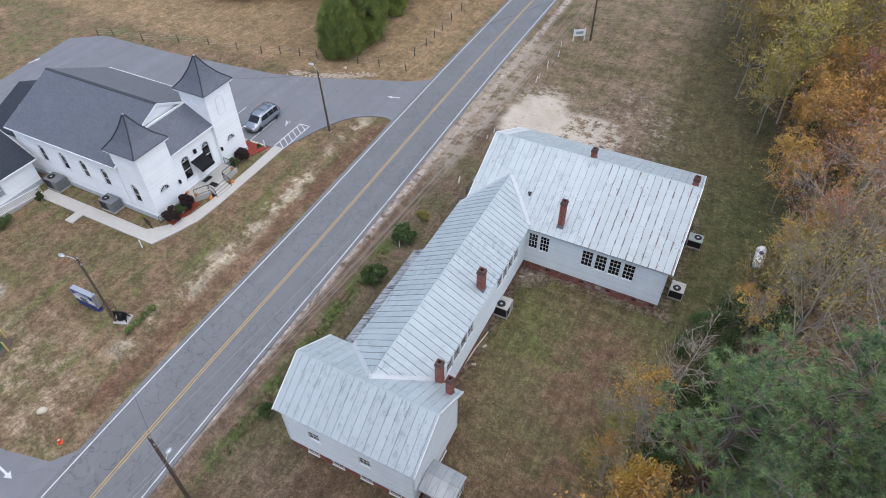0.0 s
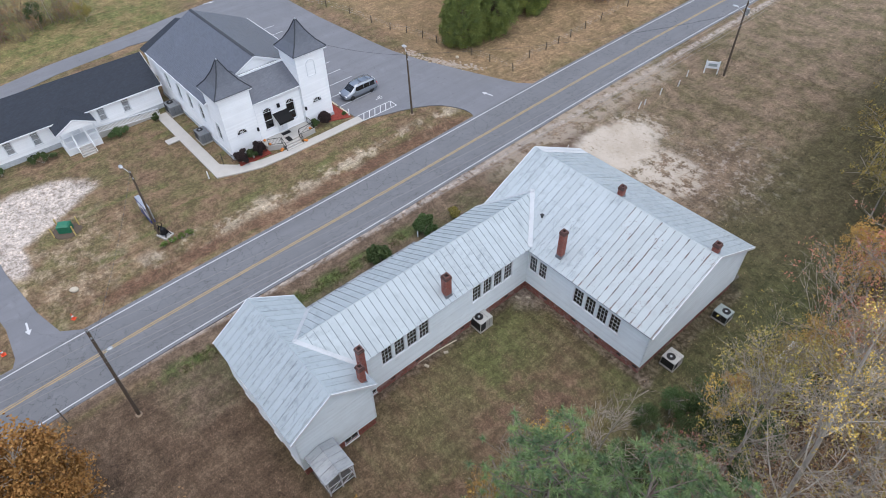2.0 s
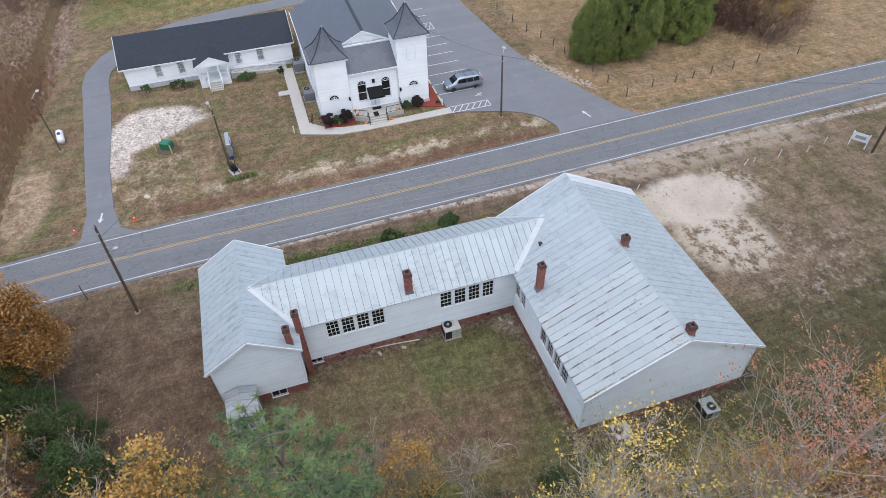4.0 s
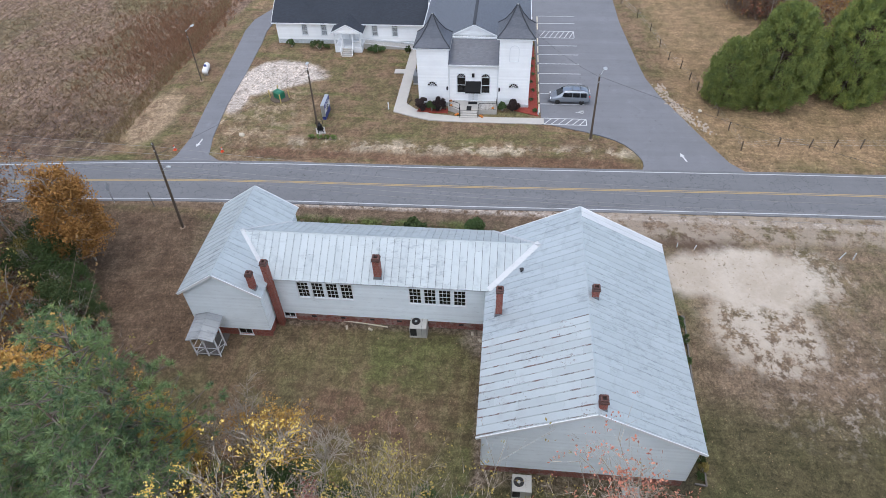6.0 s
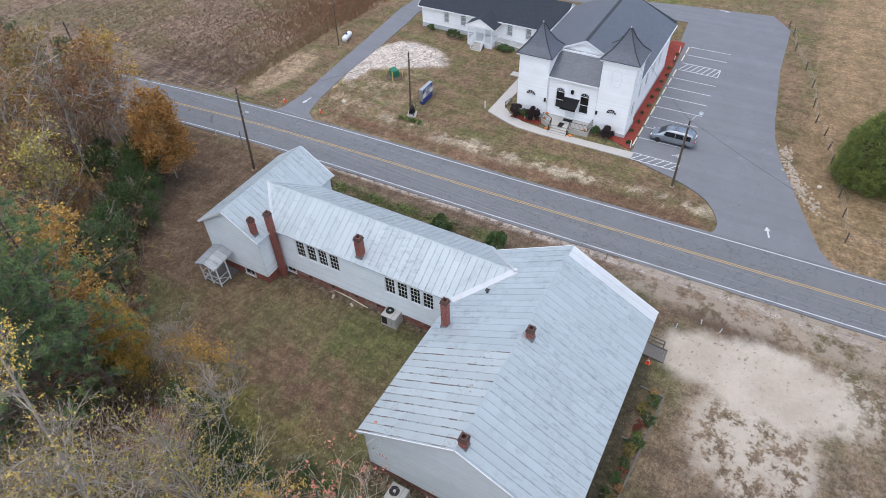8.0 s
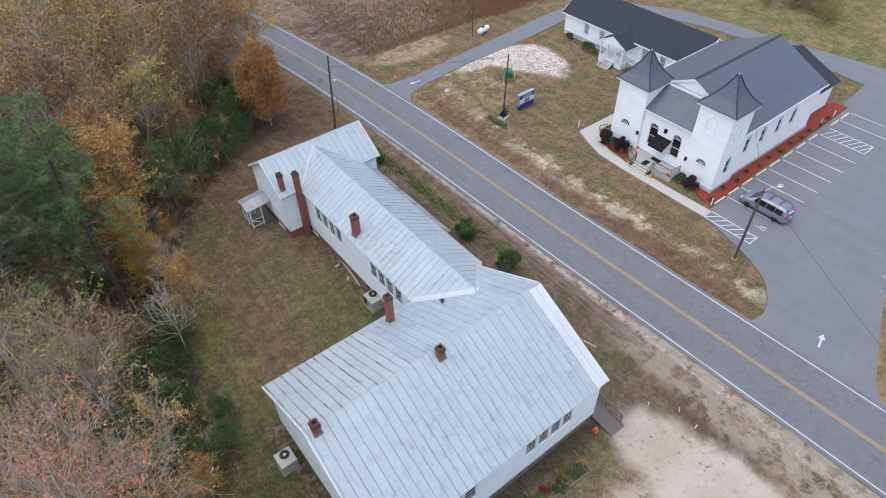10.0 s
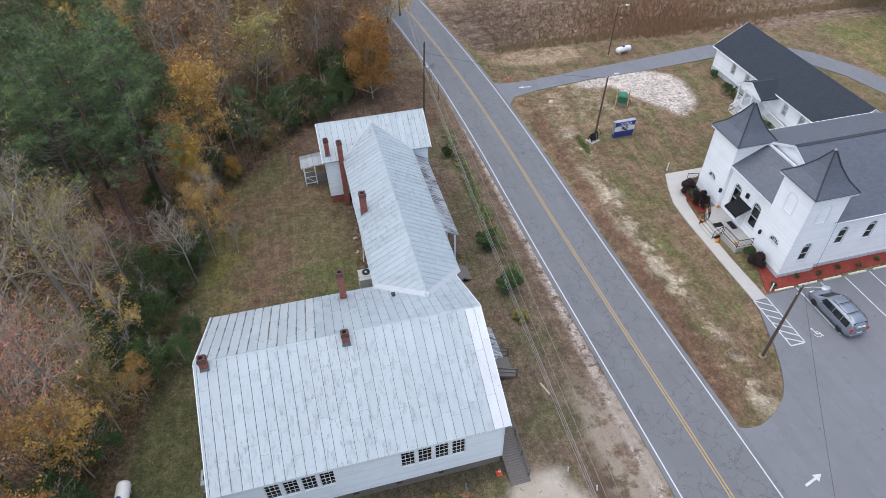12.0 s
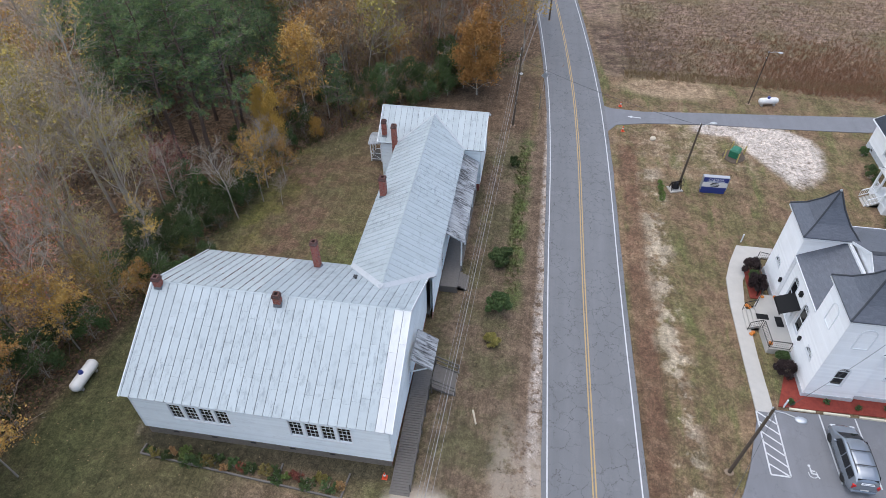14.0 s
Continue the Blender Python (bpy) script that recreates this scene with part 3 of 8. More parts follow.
def clad_wall(w, length, height, holes=(), peak=None, course=0.21, lip=0.05, thick=0.18):
    """Lapped boards over the whole wall, with holes (u0, v0, u1, v1) through it; peak = (u, height) makes a gable of it."""
    g = Geo()
    levels = {0.0, height}
    top = peak[1] if peak else height
    k = 0
    while k * course < top:
        levels.add(round(k * course, 4))
        k += 1
    levels.add(top)
    for h in holes:
        levels |= {h[1], h[3]}
    levels = sorted(levels)

    def span(v):
        if not peak or v <= height:
            return 0.0, length
        f = (v - height) / (peak[1] - height)
        return f * peak[0], length - f * (length - peak[0])

    for v0, v1 in zip(levels, levels[1:]):
        if v1 - v0 < 1e-4:
            continue
        base = math.floor((v0 + 1e-4) / course) * course
        o0 = lip * (1 - (v0 - base) / course)
        o1 = lip * max(0, 1 - (v1 - base) / course)
        a0, b0 = span(v0)
        a1, b1 = span(v1)
        cuts = sorted((h[0], h[2]) for h in holes if h[1] < v1 - 1e-4 and h[3] > v0 + 1e-4)
        us = [(a0, a1)] + [(q, q) for c in cuts for q in c] + [(b0, b1)]
        for i in range(0, len(us), 2):
            (s0, s1), (e0, e1) = us[i], us[i + 1]
            g.face(w.p(s0, v0, o0), w.p(e0, v0, o0), w.p(e1, v1, o1), w.p(s1, v1, o1))
            g.face(w.p(s0, v0, o0), w.p(s0, v0, 0), w.p(e0, v0, 0), w.p(e0, v0, o0))
            g.face(w.p(e0, v0, -thick), w.p(s0, v0, -thick), w.p(s1, v1, -thick), w.p(e1, v1, -thick))
    for u0, v0, u1, v1 in holes:
        q = [(u0, v0), (u1, v0), (u1, v1), (u0, v1)]
        for (a, b), (c, d) in zip(q, q[1:] + q[:1]):
            g.face(w.p(a, b, 0), w.p(c, d, 0), w.p(c, d, -thick), w.p(a, b, -thick))
    return g


def plate(g, w, u0, v0, u1, v1, d0, d1):
    g.prism([w.p(u0, v0, d0), w.p(u1, v0, d0), w.p(u1, v1, d0), w.p(u0, v1, d0)], [w.p(u0, v0, d1), w.p(u1, v0, d1), w.p(u1, v1, d1), w.p(u0, v1, d1)])


def sash_window(parent, w, hole, cols=3, rows=4, casing=0.075, sill=True, blind=False, label=""):
    """Casing, sash bars and pane in a hole of the wall."""
    u0, v0, u1, v1 = hole
    g = Geo()
    plate(g, w, u0 - casing, v0 - 0.02, u0 + 0.02, v1 + casing, -0.02, 0.035)
    plate(g, w, u1 - 0.02, v0 - 0.02, u1 + casing, v1 + casing, -0.02, 0.035)
    plate(g, w, u0 + 0.02, v1 - 0.02, u1 - 0.02, v1 + casing, -0.02, 0.038)
    if sill:
        plate(g, w, u0 - casing - 0.04, v0 - 0.08, u1 + casing + 0.04, v0 - 0.02, -0.02, 0.09)
    win = part("window", g, M_trim, parent, label)
    s = Geo()
    t = 0.02
    for i in range(cols + 1):
        u = u0 + (u1 - u0) * i / cols
        k = t * (1.8 if i in (0, cols) else 0.8)
        plate(s, w, u - k, v0, u + k, v1, -0.075, -0.045)
    for j in range(rows + 1):
        v = v0 + (v1 - v0) * j / rows
        k = t * (1.8 if j in (0, rows) else 1.5 if j == rows // 2 and rows % 2 == 0 else 0.8)
        plate(s, w, u0, v - k, u1, v + k, -0.078, -0.042)
    part("sash", s, M_trim, win)
    p = Geo()
    plate(p, w, u0, v0, u1, v1, -0.066, -0.056)
    pane = part("pane", p, M_glass, win)
    if blind:
        b = Geo()
        plate(b, w, u0, v0 + (v1 - v0) * 0.08, u1, v1, -0.16, -0.14)
        part("blind", b, M_blind, win)
    return win


def arched_window(parent, w, cu, v0, width, height, blind=None):
    """A round-headed window; the wall's hole is the full rectangle about it."""
    r = width / 2
    spring = v0 + height - r
    n = 10
    arc = [(cu + r * math.cos(math.pi * i / n), spring + r * math.sin(math.pi * i / n)) for i in range(n + 1)]
    g = Geo()
    top = v0 + height

    def rim(i):
        x, y = arc[i]
        if i <= n // 4:
            return cu + r, max(y, spring + r * math.tan(math.pi * i / n)) if i < n // 4 else top
        if i >= n - n // 4:
            return cu - r, top if i == n - n // 4 else spring + r * math.tan(math.pi * (n - i) / n)
        return cu + r * (math.cos(math.pi * i / n) / math.sin(math.pi * i / n)), top

    # infill between the arch and the square hole
    for i in range(n):
        a, b, c, d = arc[i], arc[i + 1], rim(i + 1), rim(i)
        for q in (0.004, -0.1):
            g.face(w.p(*a, q), w.p(*d, q), w.p(*c, q), w.p(*b, q))
        g.face(w.p(*a, 0.004), w.p(*b, 0.004), w.p(*b, -0.1), w.p(*a, -0.1))
    # raised band round the arch, sides and sill
    for i in range(n):
        k = 1 + 0.09 / r
        o = lambda q: (cu + (q[0] - cu) * k, spring + (q[1] - spring) * k)
        g.prism([w.p(*arc[i], 0.0), w.p(*o(arc[i]), 0.0), w.p(*o(arc[i + 1]), 0.0), w.p(*arc[i + 1], 0.0)], [w.p(*arc[i], 0.04), w.p(*o(arc[i]), 0.04), w.p(*o(arc[i + 1]), 0.04), w.p(*arc[i + 1], 0.04)])
    if spring > v0 + 0.02:
        plate(g, w, cu - r - 0.09, v0, cu - r, spring, -0.01, 0.04)
        plate(g, w, cu + r, v0, cu + r + 0.09, spring, -0.01, 0.04)
    plate(g, w, cu - r - 0.13, v0 - 0.08, cu + r + 0.13, v0, -0.01, 0.08)
    win = part("window", g, M_trim, parent)
    s = Geo()
    bar = 0.03
    if spring > v0 + 0.02:
        plate(s, w, cu - r, spring - bar, cu + r, spring + bar, -0.075, -0.04)
        mid = (v0 + spring) / 2
        plate(s, w, cu - r, mid - 0.03, cu + r, mid + 0.03, -0.075, -0.04)
        for q in (-r, r):
            plate(s, w, cu + q - 0.035, v0, cu + q + 0.035, spring, -0.075, -0.04)
    plate(s, w, cu - r, v0, cu + r, v0 + 0.05, -0.075, -0.04)
    for i in range(1, 5):
        a = math.pi * i / 5
        q0, q1 = (cu + 0.3 * r * math.cos(a), spring + 0.3 * r * math.sin(a)), (cu + r * math.cos(a), spring + r * math.sin(a))
        s.beam(w.p(*q0, -0.06), w.p(*q1, -0.06), 0.03, 0.03)
    part("sash", s, M_trim, win)
    p = Geo()
    plate(p, w, cu - r, v0, cu + r, top, -0.07, -0.06)
    part("pane", p, M_glass_clear if blind else M_glass, win)
    if blind:
        b = Geo()
        plate(b, w, cu - r, v0 + 0.02, cu + r, spring, -0.115, -0.1)
        part("blind", b, blind, win)
    return win


def clip(poly, keep):
    """Cut a flat polygon by the half-plane where keep(p) >= 0 (keep linear)."""
    out = []
    for a, b in zip(poly, poly[1:] + poly[:1]):
        ka, kb = keep(a), keep(b)
        if ka >= 0:
            out.append(a)
        if (ka >= 0) != (kb >= 0):
            f = ka / (ka - kb)
            out.append((a[0] + f * (b[0] - a[0]), a[1] + f * (b[1] - a[1])))
    return out


def metal_slope(roof, place, poly, width, material, rng, sheet=2.6, start=0.0, special=None):
    """Standing-seam panels over the flat polygon poly (u along the eave, v up the slope); place(u, v, h) gives the point h above the slope."""
    under = Geo()
    under.prism([place(a, b, -0.002) for a, b in poly], [place(a, b, 0.004) for a, b in poly])
    part("underlay", under, M_seam, roof)
    u_lo, u_hi = min(p[0] for p in poly), max(p[0] for p in poly)
    v_lo, v_hi = min(p[1] for p in poly), max(p[1] for p in poly)
    u = u_lo - start
    while u < u_hi - 0.02:
        cuts = [v_lo]
        v = v_lo + rng.uniform(0.35, 1.0) * sheet
        while v < v_hi - 0.4:
            cuts.append(v)
            v += sheet * rng.uniform(0.8, 1.2)
        cuts.append(v_hi)
        for v0, v1 in zip(cuts, cuts[1:]):
            q = list(poly)
            for keep in (lambda p: p[0] - (u + 0.022), lambda p: (u + width - 0.022) - p[0], lambda p: p[1] - (v0 + 0.005), lambda p: (v1 - 0.005) - p[1]):
                q = clip(q, keep) if q else q
            if len(q) < 3 or max(p[1] for p in q) - min(p[1] for p in q) < 0.05:
                continue
            g = Geo()
            lift = rng.uniform(0.0, 0.006)
            g.prism([place(a, b, 0.004) for a, b in q], [place(a, b, 0.018 + lift) for a, b in q])
            # the folded seam along the starting edge
            e = [p for p in q if abs(p[0] - (u + 0.022)) < 1e-3]
            if len(e) >= 2:
                a, b = min(p[1] for p in e), max(p[1] for p in e)
                s = [(u + 0.006, a), (u + 0.03, a), (u + 0.03, b), (u + 0.006, b)]
                g.prism([place(c, d, 0.01) for c, d in s], [place(c, d, 0.05) for c, d in s])
            part("panel", g, special(u, v0, v1) if special else material, roof)
        u += width


def brick_chimney(parent, x, y, z0, z1, w=0.62, d=0.62, label=""):
    """A stack with a corbelled head, an open flue and a lead apron."""
    g = Geo()
    a, b = w / 2, d / 2
    sq = lambda q, r, z: [(x - q, y - r, z), (x + q, y - r, z), (x + q, y + r, z), (x - q, y + r, z)]
    h = z1 - z0
    g.loft([sq(a, b, z0), sq(a, b, z1 - 0.34)])
    ch = part("chimney", g, M_brick, parent, label)
    g = Geo()
    q = a * 0.45
    g.loft([sq(a, b, z1 - 0.338), sq(a + 0.045, b + 0.045, z1 - 0.32), sq(a + 0.045, b + 0.045, z1 - 0.18), sq(a + 0.01, b + 0.01, z1 - 0.16), sq(a - 0.01, b - 0.01, z1), sq(a - q, b - q, z1), sq(a - q, b - q, z1 - 0.3)])
    part("chimney_head", g, M_brick_soot, ch, "soot-darkened corbelled head")
    f = Geo()
    f.box(x - a * 0.56, y - b * 0.56, z1 - 0.33, x + a * 0.56, y + b * 0.56, z1 - 0.28)
    part("flue", f, M_dark, ch)
    return ch


# ---- ground, road and paving ----
def road_x(y):
    ks = ((-400, 60), (-80, -21), (-32, -27.9), (-15, -29.8), (0, -31.1), (15, -31.7), (33, -31.95), (54, -32.6), (74, -33.2), (98, -33.5), (160, -33.2), (500, -28))
    for (y0, x0), (y1, x1) in zip(ks, ks[1:]):
        if y <= y1:
            f = (y - y0) / (y1 - y0)
            return x0 + f * (x1 - x0)
    return ks[-1][1]


def smooth_road_x(y):
    return sum(road_x(y + d) * k for d, k in ((-9, 1), (-4, 2), (0, 3), (4, 2), (9, 1))) / 9


def ground_z(x, y):
    """Gentle swells, level under buildings and road."""
    far = max(0.0, math.hypot(x + 25, y - 30) - 120)
    d = 0.10 * (noise.noise(Vector((x * 0.06, y * 0.06, 0))))
    z = min(0.0, -0.05 + d)
    # shallow ditch beside the road on the church side
    e = x - (smooth_road_x(y) - 5.2)
    if 10 < y < 52:
        z -= 0.18 * math.exp(-(e / 0.9) ** 2)
    return z + 0.02 * far * (noise.noise(Vector((x * 0.004, y * 0.004, 3))) + 0.1)


def build_ground():
    axis = lambda lo, hi, near0, near1, step: sorted(set([-2600, -1400, -800, -500, -330, -240] + [near0 + i * step for i in range(int((near1 - near0) / step) + 1)] + [240, 330, 500, 800, 1400, 2600]))
    xs, ys = axis(0, 0, -180, 120, 1.5), axis(0, 0, -120, 180, 1.5)
    verts = [(x, y, ground_z(x, y)) for y in ys for x in xs]
    n = len(xs)
    faces = [(j * n + i, j * n + i + 1, (j + 1) * n + i + 1, (j + 1) * n + i) for j in range(len(ys) - 1) for i in range(n - 1)]
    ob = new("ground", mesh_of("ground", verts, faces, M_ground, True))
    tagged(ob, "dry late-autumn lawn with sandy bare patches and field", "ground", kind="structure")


build_ground()


def ribbon(name, pts, z0, z1, material, label, category, parent=None, kind="structure"):
    """A slab over pairs of points (left, right), from z0 up to z1."""
    g = Geo()
    loops = []
    for l, r in pts:
        loops.append([(*l, z0), (*r, z0), (*r, z1), (*l, z1)])
    g.loft(loops)
    return solid(name, g, material, label, category, kind=kind) if parent is None else part(name, g, material, parent, label)


YS = [-400, -300, -200, -150, -110] + list(range(-80, 182, 3)) + [220, 300, 420]
road = ribbon("road", [((smooth_road_x(y) - 3.75 + 0.08 * noise.noise(Vector((1, y * 0.4, 0))), y), (smooth_road_x(y) + 3.7 + 0.10 * noise.noise(Vector((5, y * 0.4, 0))), y)) for y in YS], -0.4, 0.03, M_asphalt, "worn grey two-lane asphalt road", "road")


def road_line(off, w, material, label, breaks=()):
    run = []
    for y in YS + [None]:
        if y is None or any(a < y < b for a, b in breaks):
            if len(run) > 1:
                ribbon("road_marking", run, 0.02, 0.036, material, label, "", road)
            run = []
        else:
            c = smooth_road_x(y) + off
            run.append(((c - w / 2, y), (c + w / 2, y)))


road_line(3.3, 0.1, M_white, "solid white edge line")
road_line(-3.3, 0.1, M_white, "solid white edge line")
road_line(0.11, 0.10, M_yellow, "yellow centre line")
road_line(-0.11, 0.10, M_yellow, "yellow centre line")


def slab(name, outline, z0, z1, material, label, category, parent=None, kind="structure"):
    g = Geo()
    g.prism([(*p, z0) for p in outline], [(*p, z1) for p in outline])
    return solid(name, g, material, label, category, kind=kind) if parent is None else part(name, g, material, parent, label)


# church car park with its flared mouth on the road
lot_outline = (
    [(-35.5, 54.9), (-35.75, 55.6), (-36.3, 56.05), (-37.0, 56.3), (-38.0, 56.33), (-39.0, 56.0), (-40.0, 55.5), (-41.25, 54.6), (-42.1, 53.5), (-42.85, 52.15), (-43.65, 50.2), (-44.1, 48.7), (-44.9, 46.2), (-45.0, 45.0), (-49.4, 44.9), (-76.6, 44.0), (-77.2, 43.2)]
    + [(-84.3, 42.6), (-85.2, 30.0), (-88.6, 30.0), (-90.4, 40.0), (-92.3, 54.0), (-88.0, 57.0), (-74.0, 57.4), (-61.0, 58.6), (-57.0, 59.1), (-52.4, 60.3), (-49.1, 61.6), (-45.2, 63.1), (-41.6, 64.5), (-38.3, 65.9), (-36.6, 67.4), (-35.8, 69.0)]
)
lot = slab("car_park", lot_outline, -0.3, 0.022, M_asphalt_lot, "grey asphalt church car park with white stall lines", "car park")
drive_c = [(-33.4, 4.2, 4.6), (-34.5, 4.15, 3.3), (-36.0, 3.75, 1.95), (-39.8, 3.45, 1.36), (-47.0, 2.65, 1.34), (-55.4, 2.15, 1.6), (-64.8, 1.4, 1.75), (-69, 0.9, 1.75), (-72.5, 1.1, 1.8), (-76.5, 2.8, 1.9), (-80.5, 6.6, 1.9), (-83.6, 12, 1.9), (-85.6, 20, 1.8), (-86.8, 30.3, 1.8)]


def offset_path(rows):
    out = []
    for i, (x, y, h) in enumerate(rows):
        a, b = Vector(rows[max(0, i - 1)][:2]), Vector(rows[min(len(rows) - 1, i + 1)][:2])
        d = (b - a).normalized()
        nx, ny = -d.y, d.x
        out.append(((x + nx * h, y + ny * h), (x - nx * h, y - ny * h)))
    return out


driveway = ribbon("driveway", offset_path(drive_c), -0.3, 0.024, M_asphalt_lot, "narrow grey asphalt driveway curving behind the hall", "driveway")


def stripe(parent, a, b, w=0.11, z=0.03):
    g = Geo()
    a, b = Vector((*a, z - 0.01)), Vector((*b, z - 0.01))
    d = (b - a).normalized()
    s = Vector((-d.y, d.x, 0)) * w / 2
    up = Vector((0, 0, 0.014))
    g.prism([a - s, b - s, b + s, a + s], [a - s + up, b - s + up, b + s + up, a + s + up])
    part("stall_line", g, M_white, parent)


def arrow(parent, x, y, turn, size=1.0, z=0.032):
    g = Geo()
    c, s = math.cos(radians(turn)), math.sin(radians(turn))
    P = lambda u, v, q: (x + (u * c - v * s) * size, y + (u * s + v * c) * size, q)
    shaft = [(-1.2, -0.12), (0.3, -0.12), (0.3, 0.12), (-1.2, 0.12)]
    head = [(0.3, -0.42), (1.2, 0.0), (0.3, 0.42)]
    for q in (shaft, head):
        g.prism([P(u, v, z - 0.008) for u, v in q], [P(u, v, z + 0.004) for u, v in q])
    part("painted_arrow", g, M_white, parent, "white painted direction arrow")


for x in (-76.0, -73.35, -65.9, -63.1, -60.4, -57.6, -54.9, -52.3, -49.7):
    stripe(lot, (x, 44.9), (x - 0.1, 50.5))


def hatched(x0, x1, y0, y1, n):
    stripe(lot, (x0, y0), (x0, y1))
    stripe(lot, (x1, y0), (x1, y1))
    stripe(lot, (x0, y1), (x1, y1))
    for i in range(n):
        f = y0 + (y1 - y0) * i / n
        stripe(lot, (x1, f), (x0, min(y1, f + (y1 - y0) / n * 1.15)))


hatched(-70.7, -68.5, 45.0, 50.2, 7)
hatched(-46.36, -45.0, 45.3, 50.5, 6)
arrow(lot, -39.0, 61.0, 196, 0.7)
arrow(lot, -91.0, 46.8, 80, 0.75)
arrow(driveway, -38.5, 3.6, -6, 0.7)


def wheel_sign(x, y):
    """The wheelchair symbol, its head towards the church."""
    g = Geo()
    z = 0.03
    ring = [(x + 0.30 * math.cos(a), y + 0.12 + 0.30 * math.sin(a), z) for a in [radians(q) for q in range(-20, 221, 20)]]
    g.path(ring, 0.035, 4)
    g.beam((x + 0.1, y - 0.36, z), (x + 0.06, y + 0.1, z), 0.11, 0.02)
    g.beam((x + 0.1, y - 0.12, z), (x - 0.2, y - 0.12, z), 0.08, 0.02)
    g.beam((x + 0.06, y + 0.1, z), (x - 0.24, y + 0.1, z), 0.09, 0.02)
    g.beam((x - 0.24, y + 0.1, z), (x - 0.38, y + 0.42, z), 0.09, 0.02)
    g.ball((x + 0.12, y - 0.5, z), 0.1, 0.1, 0.008)
    part("painted_symbol", g, M_white, lot, "white painted wheelchair symbol")


wheel_sign(-47.95, 49.9)


def wheel_stop(x, y):
    g = Geo()
    prof = [(-0.09, 0.0), (-0.07, 0.13), (0.07, 0.13), (0.09, 0.0)]
    g.loft([[(x - 0.95, y + a, 0.02 + b) for a, b in prof], [(x + 0.95, y + a, 0.02 + b) for a, b in prof]])
    solid("wheel_stop", g, M_stop, "cream concrete wheel stop on asphalt", "wheel stop", "wheel stops")


for x in (-74.7, -72.1, -67.2, -64.5, -61.8, -59.0, -56.3, -53.6, -51.0, -48.5):
    wheel_stop(x, 44.75)

# concrete walks
slab("walkway", [(-46.9, 26.2), (-45.9, 28.6), (-45.15, 31.0), (-44.95, 34.0), (-44.95, 40.0), (-45.0, 45.3), (-46.35, 45.3), (-46.2, 40.0), (-46.25, 34.0), (-46.6, 31.2), (-47.6, 29.0), (-49.0, 27.6), (-63.9, 27.6), (-63.9, 26.2)], -0.2, 0.05, M_concrete, "pale concrete walkway in front of the church", "walkway")
slab("walkway", [(-57.9, 24.8), (-56.8, 24.8), (-56.8, 26.22), (-57.9, 26.22)], -0.2, 0.046, M_concrete, "short pale concrete spur path", "walkway")
slab("mulch_bed", [(-47.9, 41.6), (-46.8, 44.62), (-77.0, 43.9), (-76.9, 42.0)], -0.2, 0.06, M_mulch, "red mulch bed along the church wall", "flower bed")
slab("mulch_bed", [(-46.95, 29.2), (-46.9, 33.2), (-47.9, 33.2), (-48.3, 29.6)], -0.2, 0.055, M_mulch, "small red mulch bed before the church", "flower bed")


# ---- the old school: three wings ----
school = thing("school_building", "old white clapboard school with silvery metal roofs and brick chimneys", "building", kind="")
rng = random.Random(4)


def four(u, v0, v1, n=4, w=0.86, gap=0.30):
    return [(u + i * (w + gap), v0, u + i * (w + gap) + w, v1) for i in range(n)]


def wall_part(name, w, length, height, holes=(), peak=None, mat=None, label="", **kw):
    return part(name, clad_wall(w, length, height, holes, peak, **kw), mat or M_siding, school, label)


FZ = 0.95  # top of the brick foundation
EA, EB, EM = 5.45, 5.30, 5.50  # eaves
# wing B, the large north wing
B0, B1, BS, BN = -18.3, 0.35, 40.0, 54.05
wB = Wall(B0, BS, FZ, 1, 0)
hS = [(6.25, 1.85, 7.1, 3.65), (7.35, 1.85, 8.2, 3.65)] + four(11.3, 1.8, 3.65, 4, 0.98, 0.27)
wall_part("wall", wB, B1 - B0, EB - FZ + 0.1, hS)
for h in hS:
    sash_window(school, wB, h)
wB = Wall(B1, BN, FZ, -1, 0)
hN = four(2.75, 1.8, 3.55, 4, 0.92, 0.24) + four(11.55, 1.75, 3.55, 4, 0.92, 0.24)
wall_part("wall", wB, B1 - B0, EB - FZ + 0.1, hN)
for h in hN:
    sash_window(school, wB, h)
gab = dict(peak=((BN - BS) / 2, 9.05 - FZ))
wall_part("gable_wall", Wall(B1, BS, FZ, 0, 1), BN - BS, EB - FZ + 0.1, (), **gab)
door_B = (5.9, 0.05, 6.95, 2.15)
wB = Wall(B0, BN, FZ, 0, -1)
wall_part("gable_wall", wB, BN - BS, EB - FZ + 0.1, [door_B], **gab)
# wing A, the smaller south wing
A0, A1, AS, AN = -20.85, -10.3, 14.95, 21.35
wA = Wall(A0, AS, FZ, 1, 0)
hA = [(2.05, 1.85, 2.95, 2.85), (6.25, 1.85, 7.15, 2.85)]
wall_part("wall", wA, A1 - A0, EA - FZ + 0.1, hA)
for h in hA:
    sash_window(school, wA, h, 3, 2)
wall_part("wall", Wall(A1, AN, FZ, -1, 0), A1 - A0, EA - FZ + 0.1)
gab = dict(peak=((AN - AS) / 2, 7.7 - FZ))
wall_part("gable_wall", Wall(A1, AS, FZ, 0, 1), AN - AS, EA - FZ + 0.1, (), **gab)
wall_part("gable_wall", Wall(A0, AN, FZ, 0, -1), AN - AS, EA - FZ + 0.1, (), **gab)
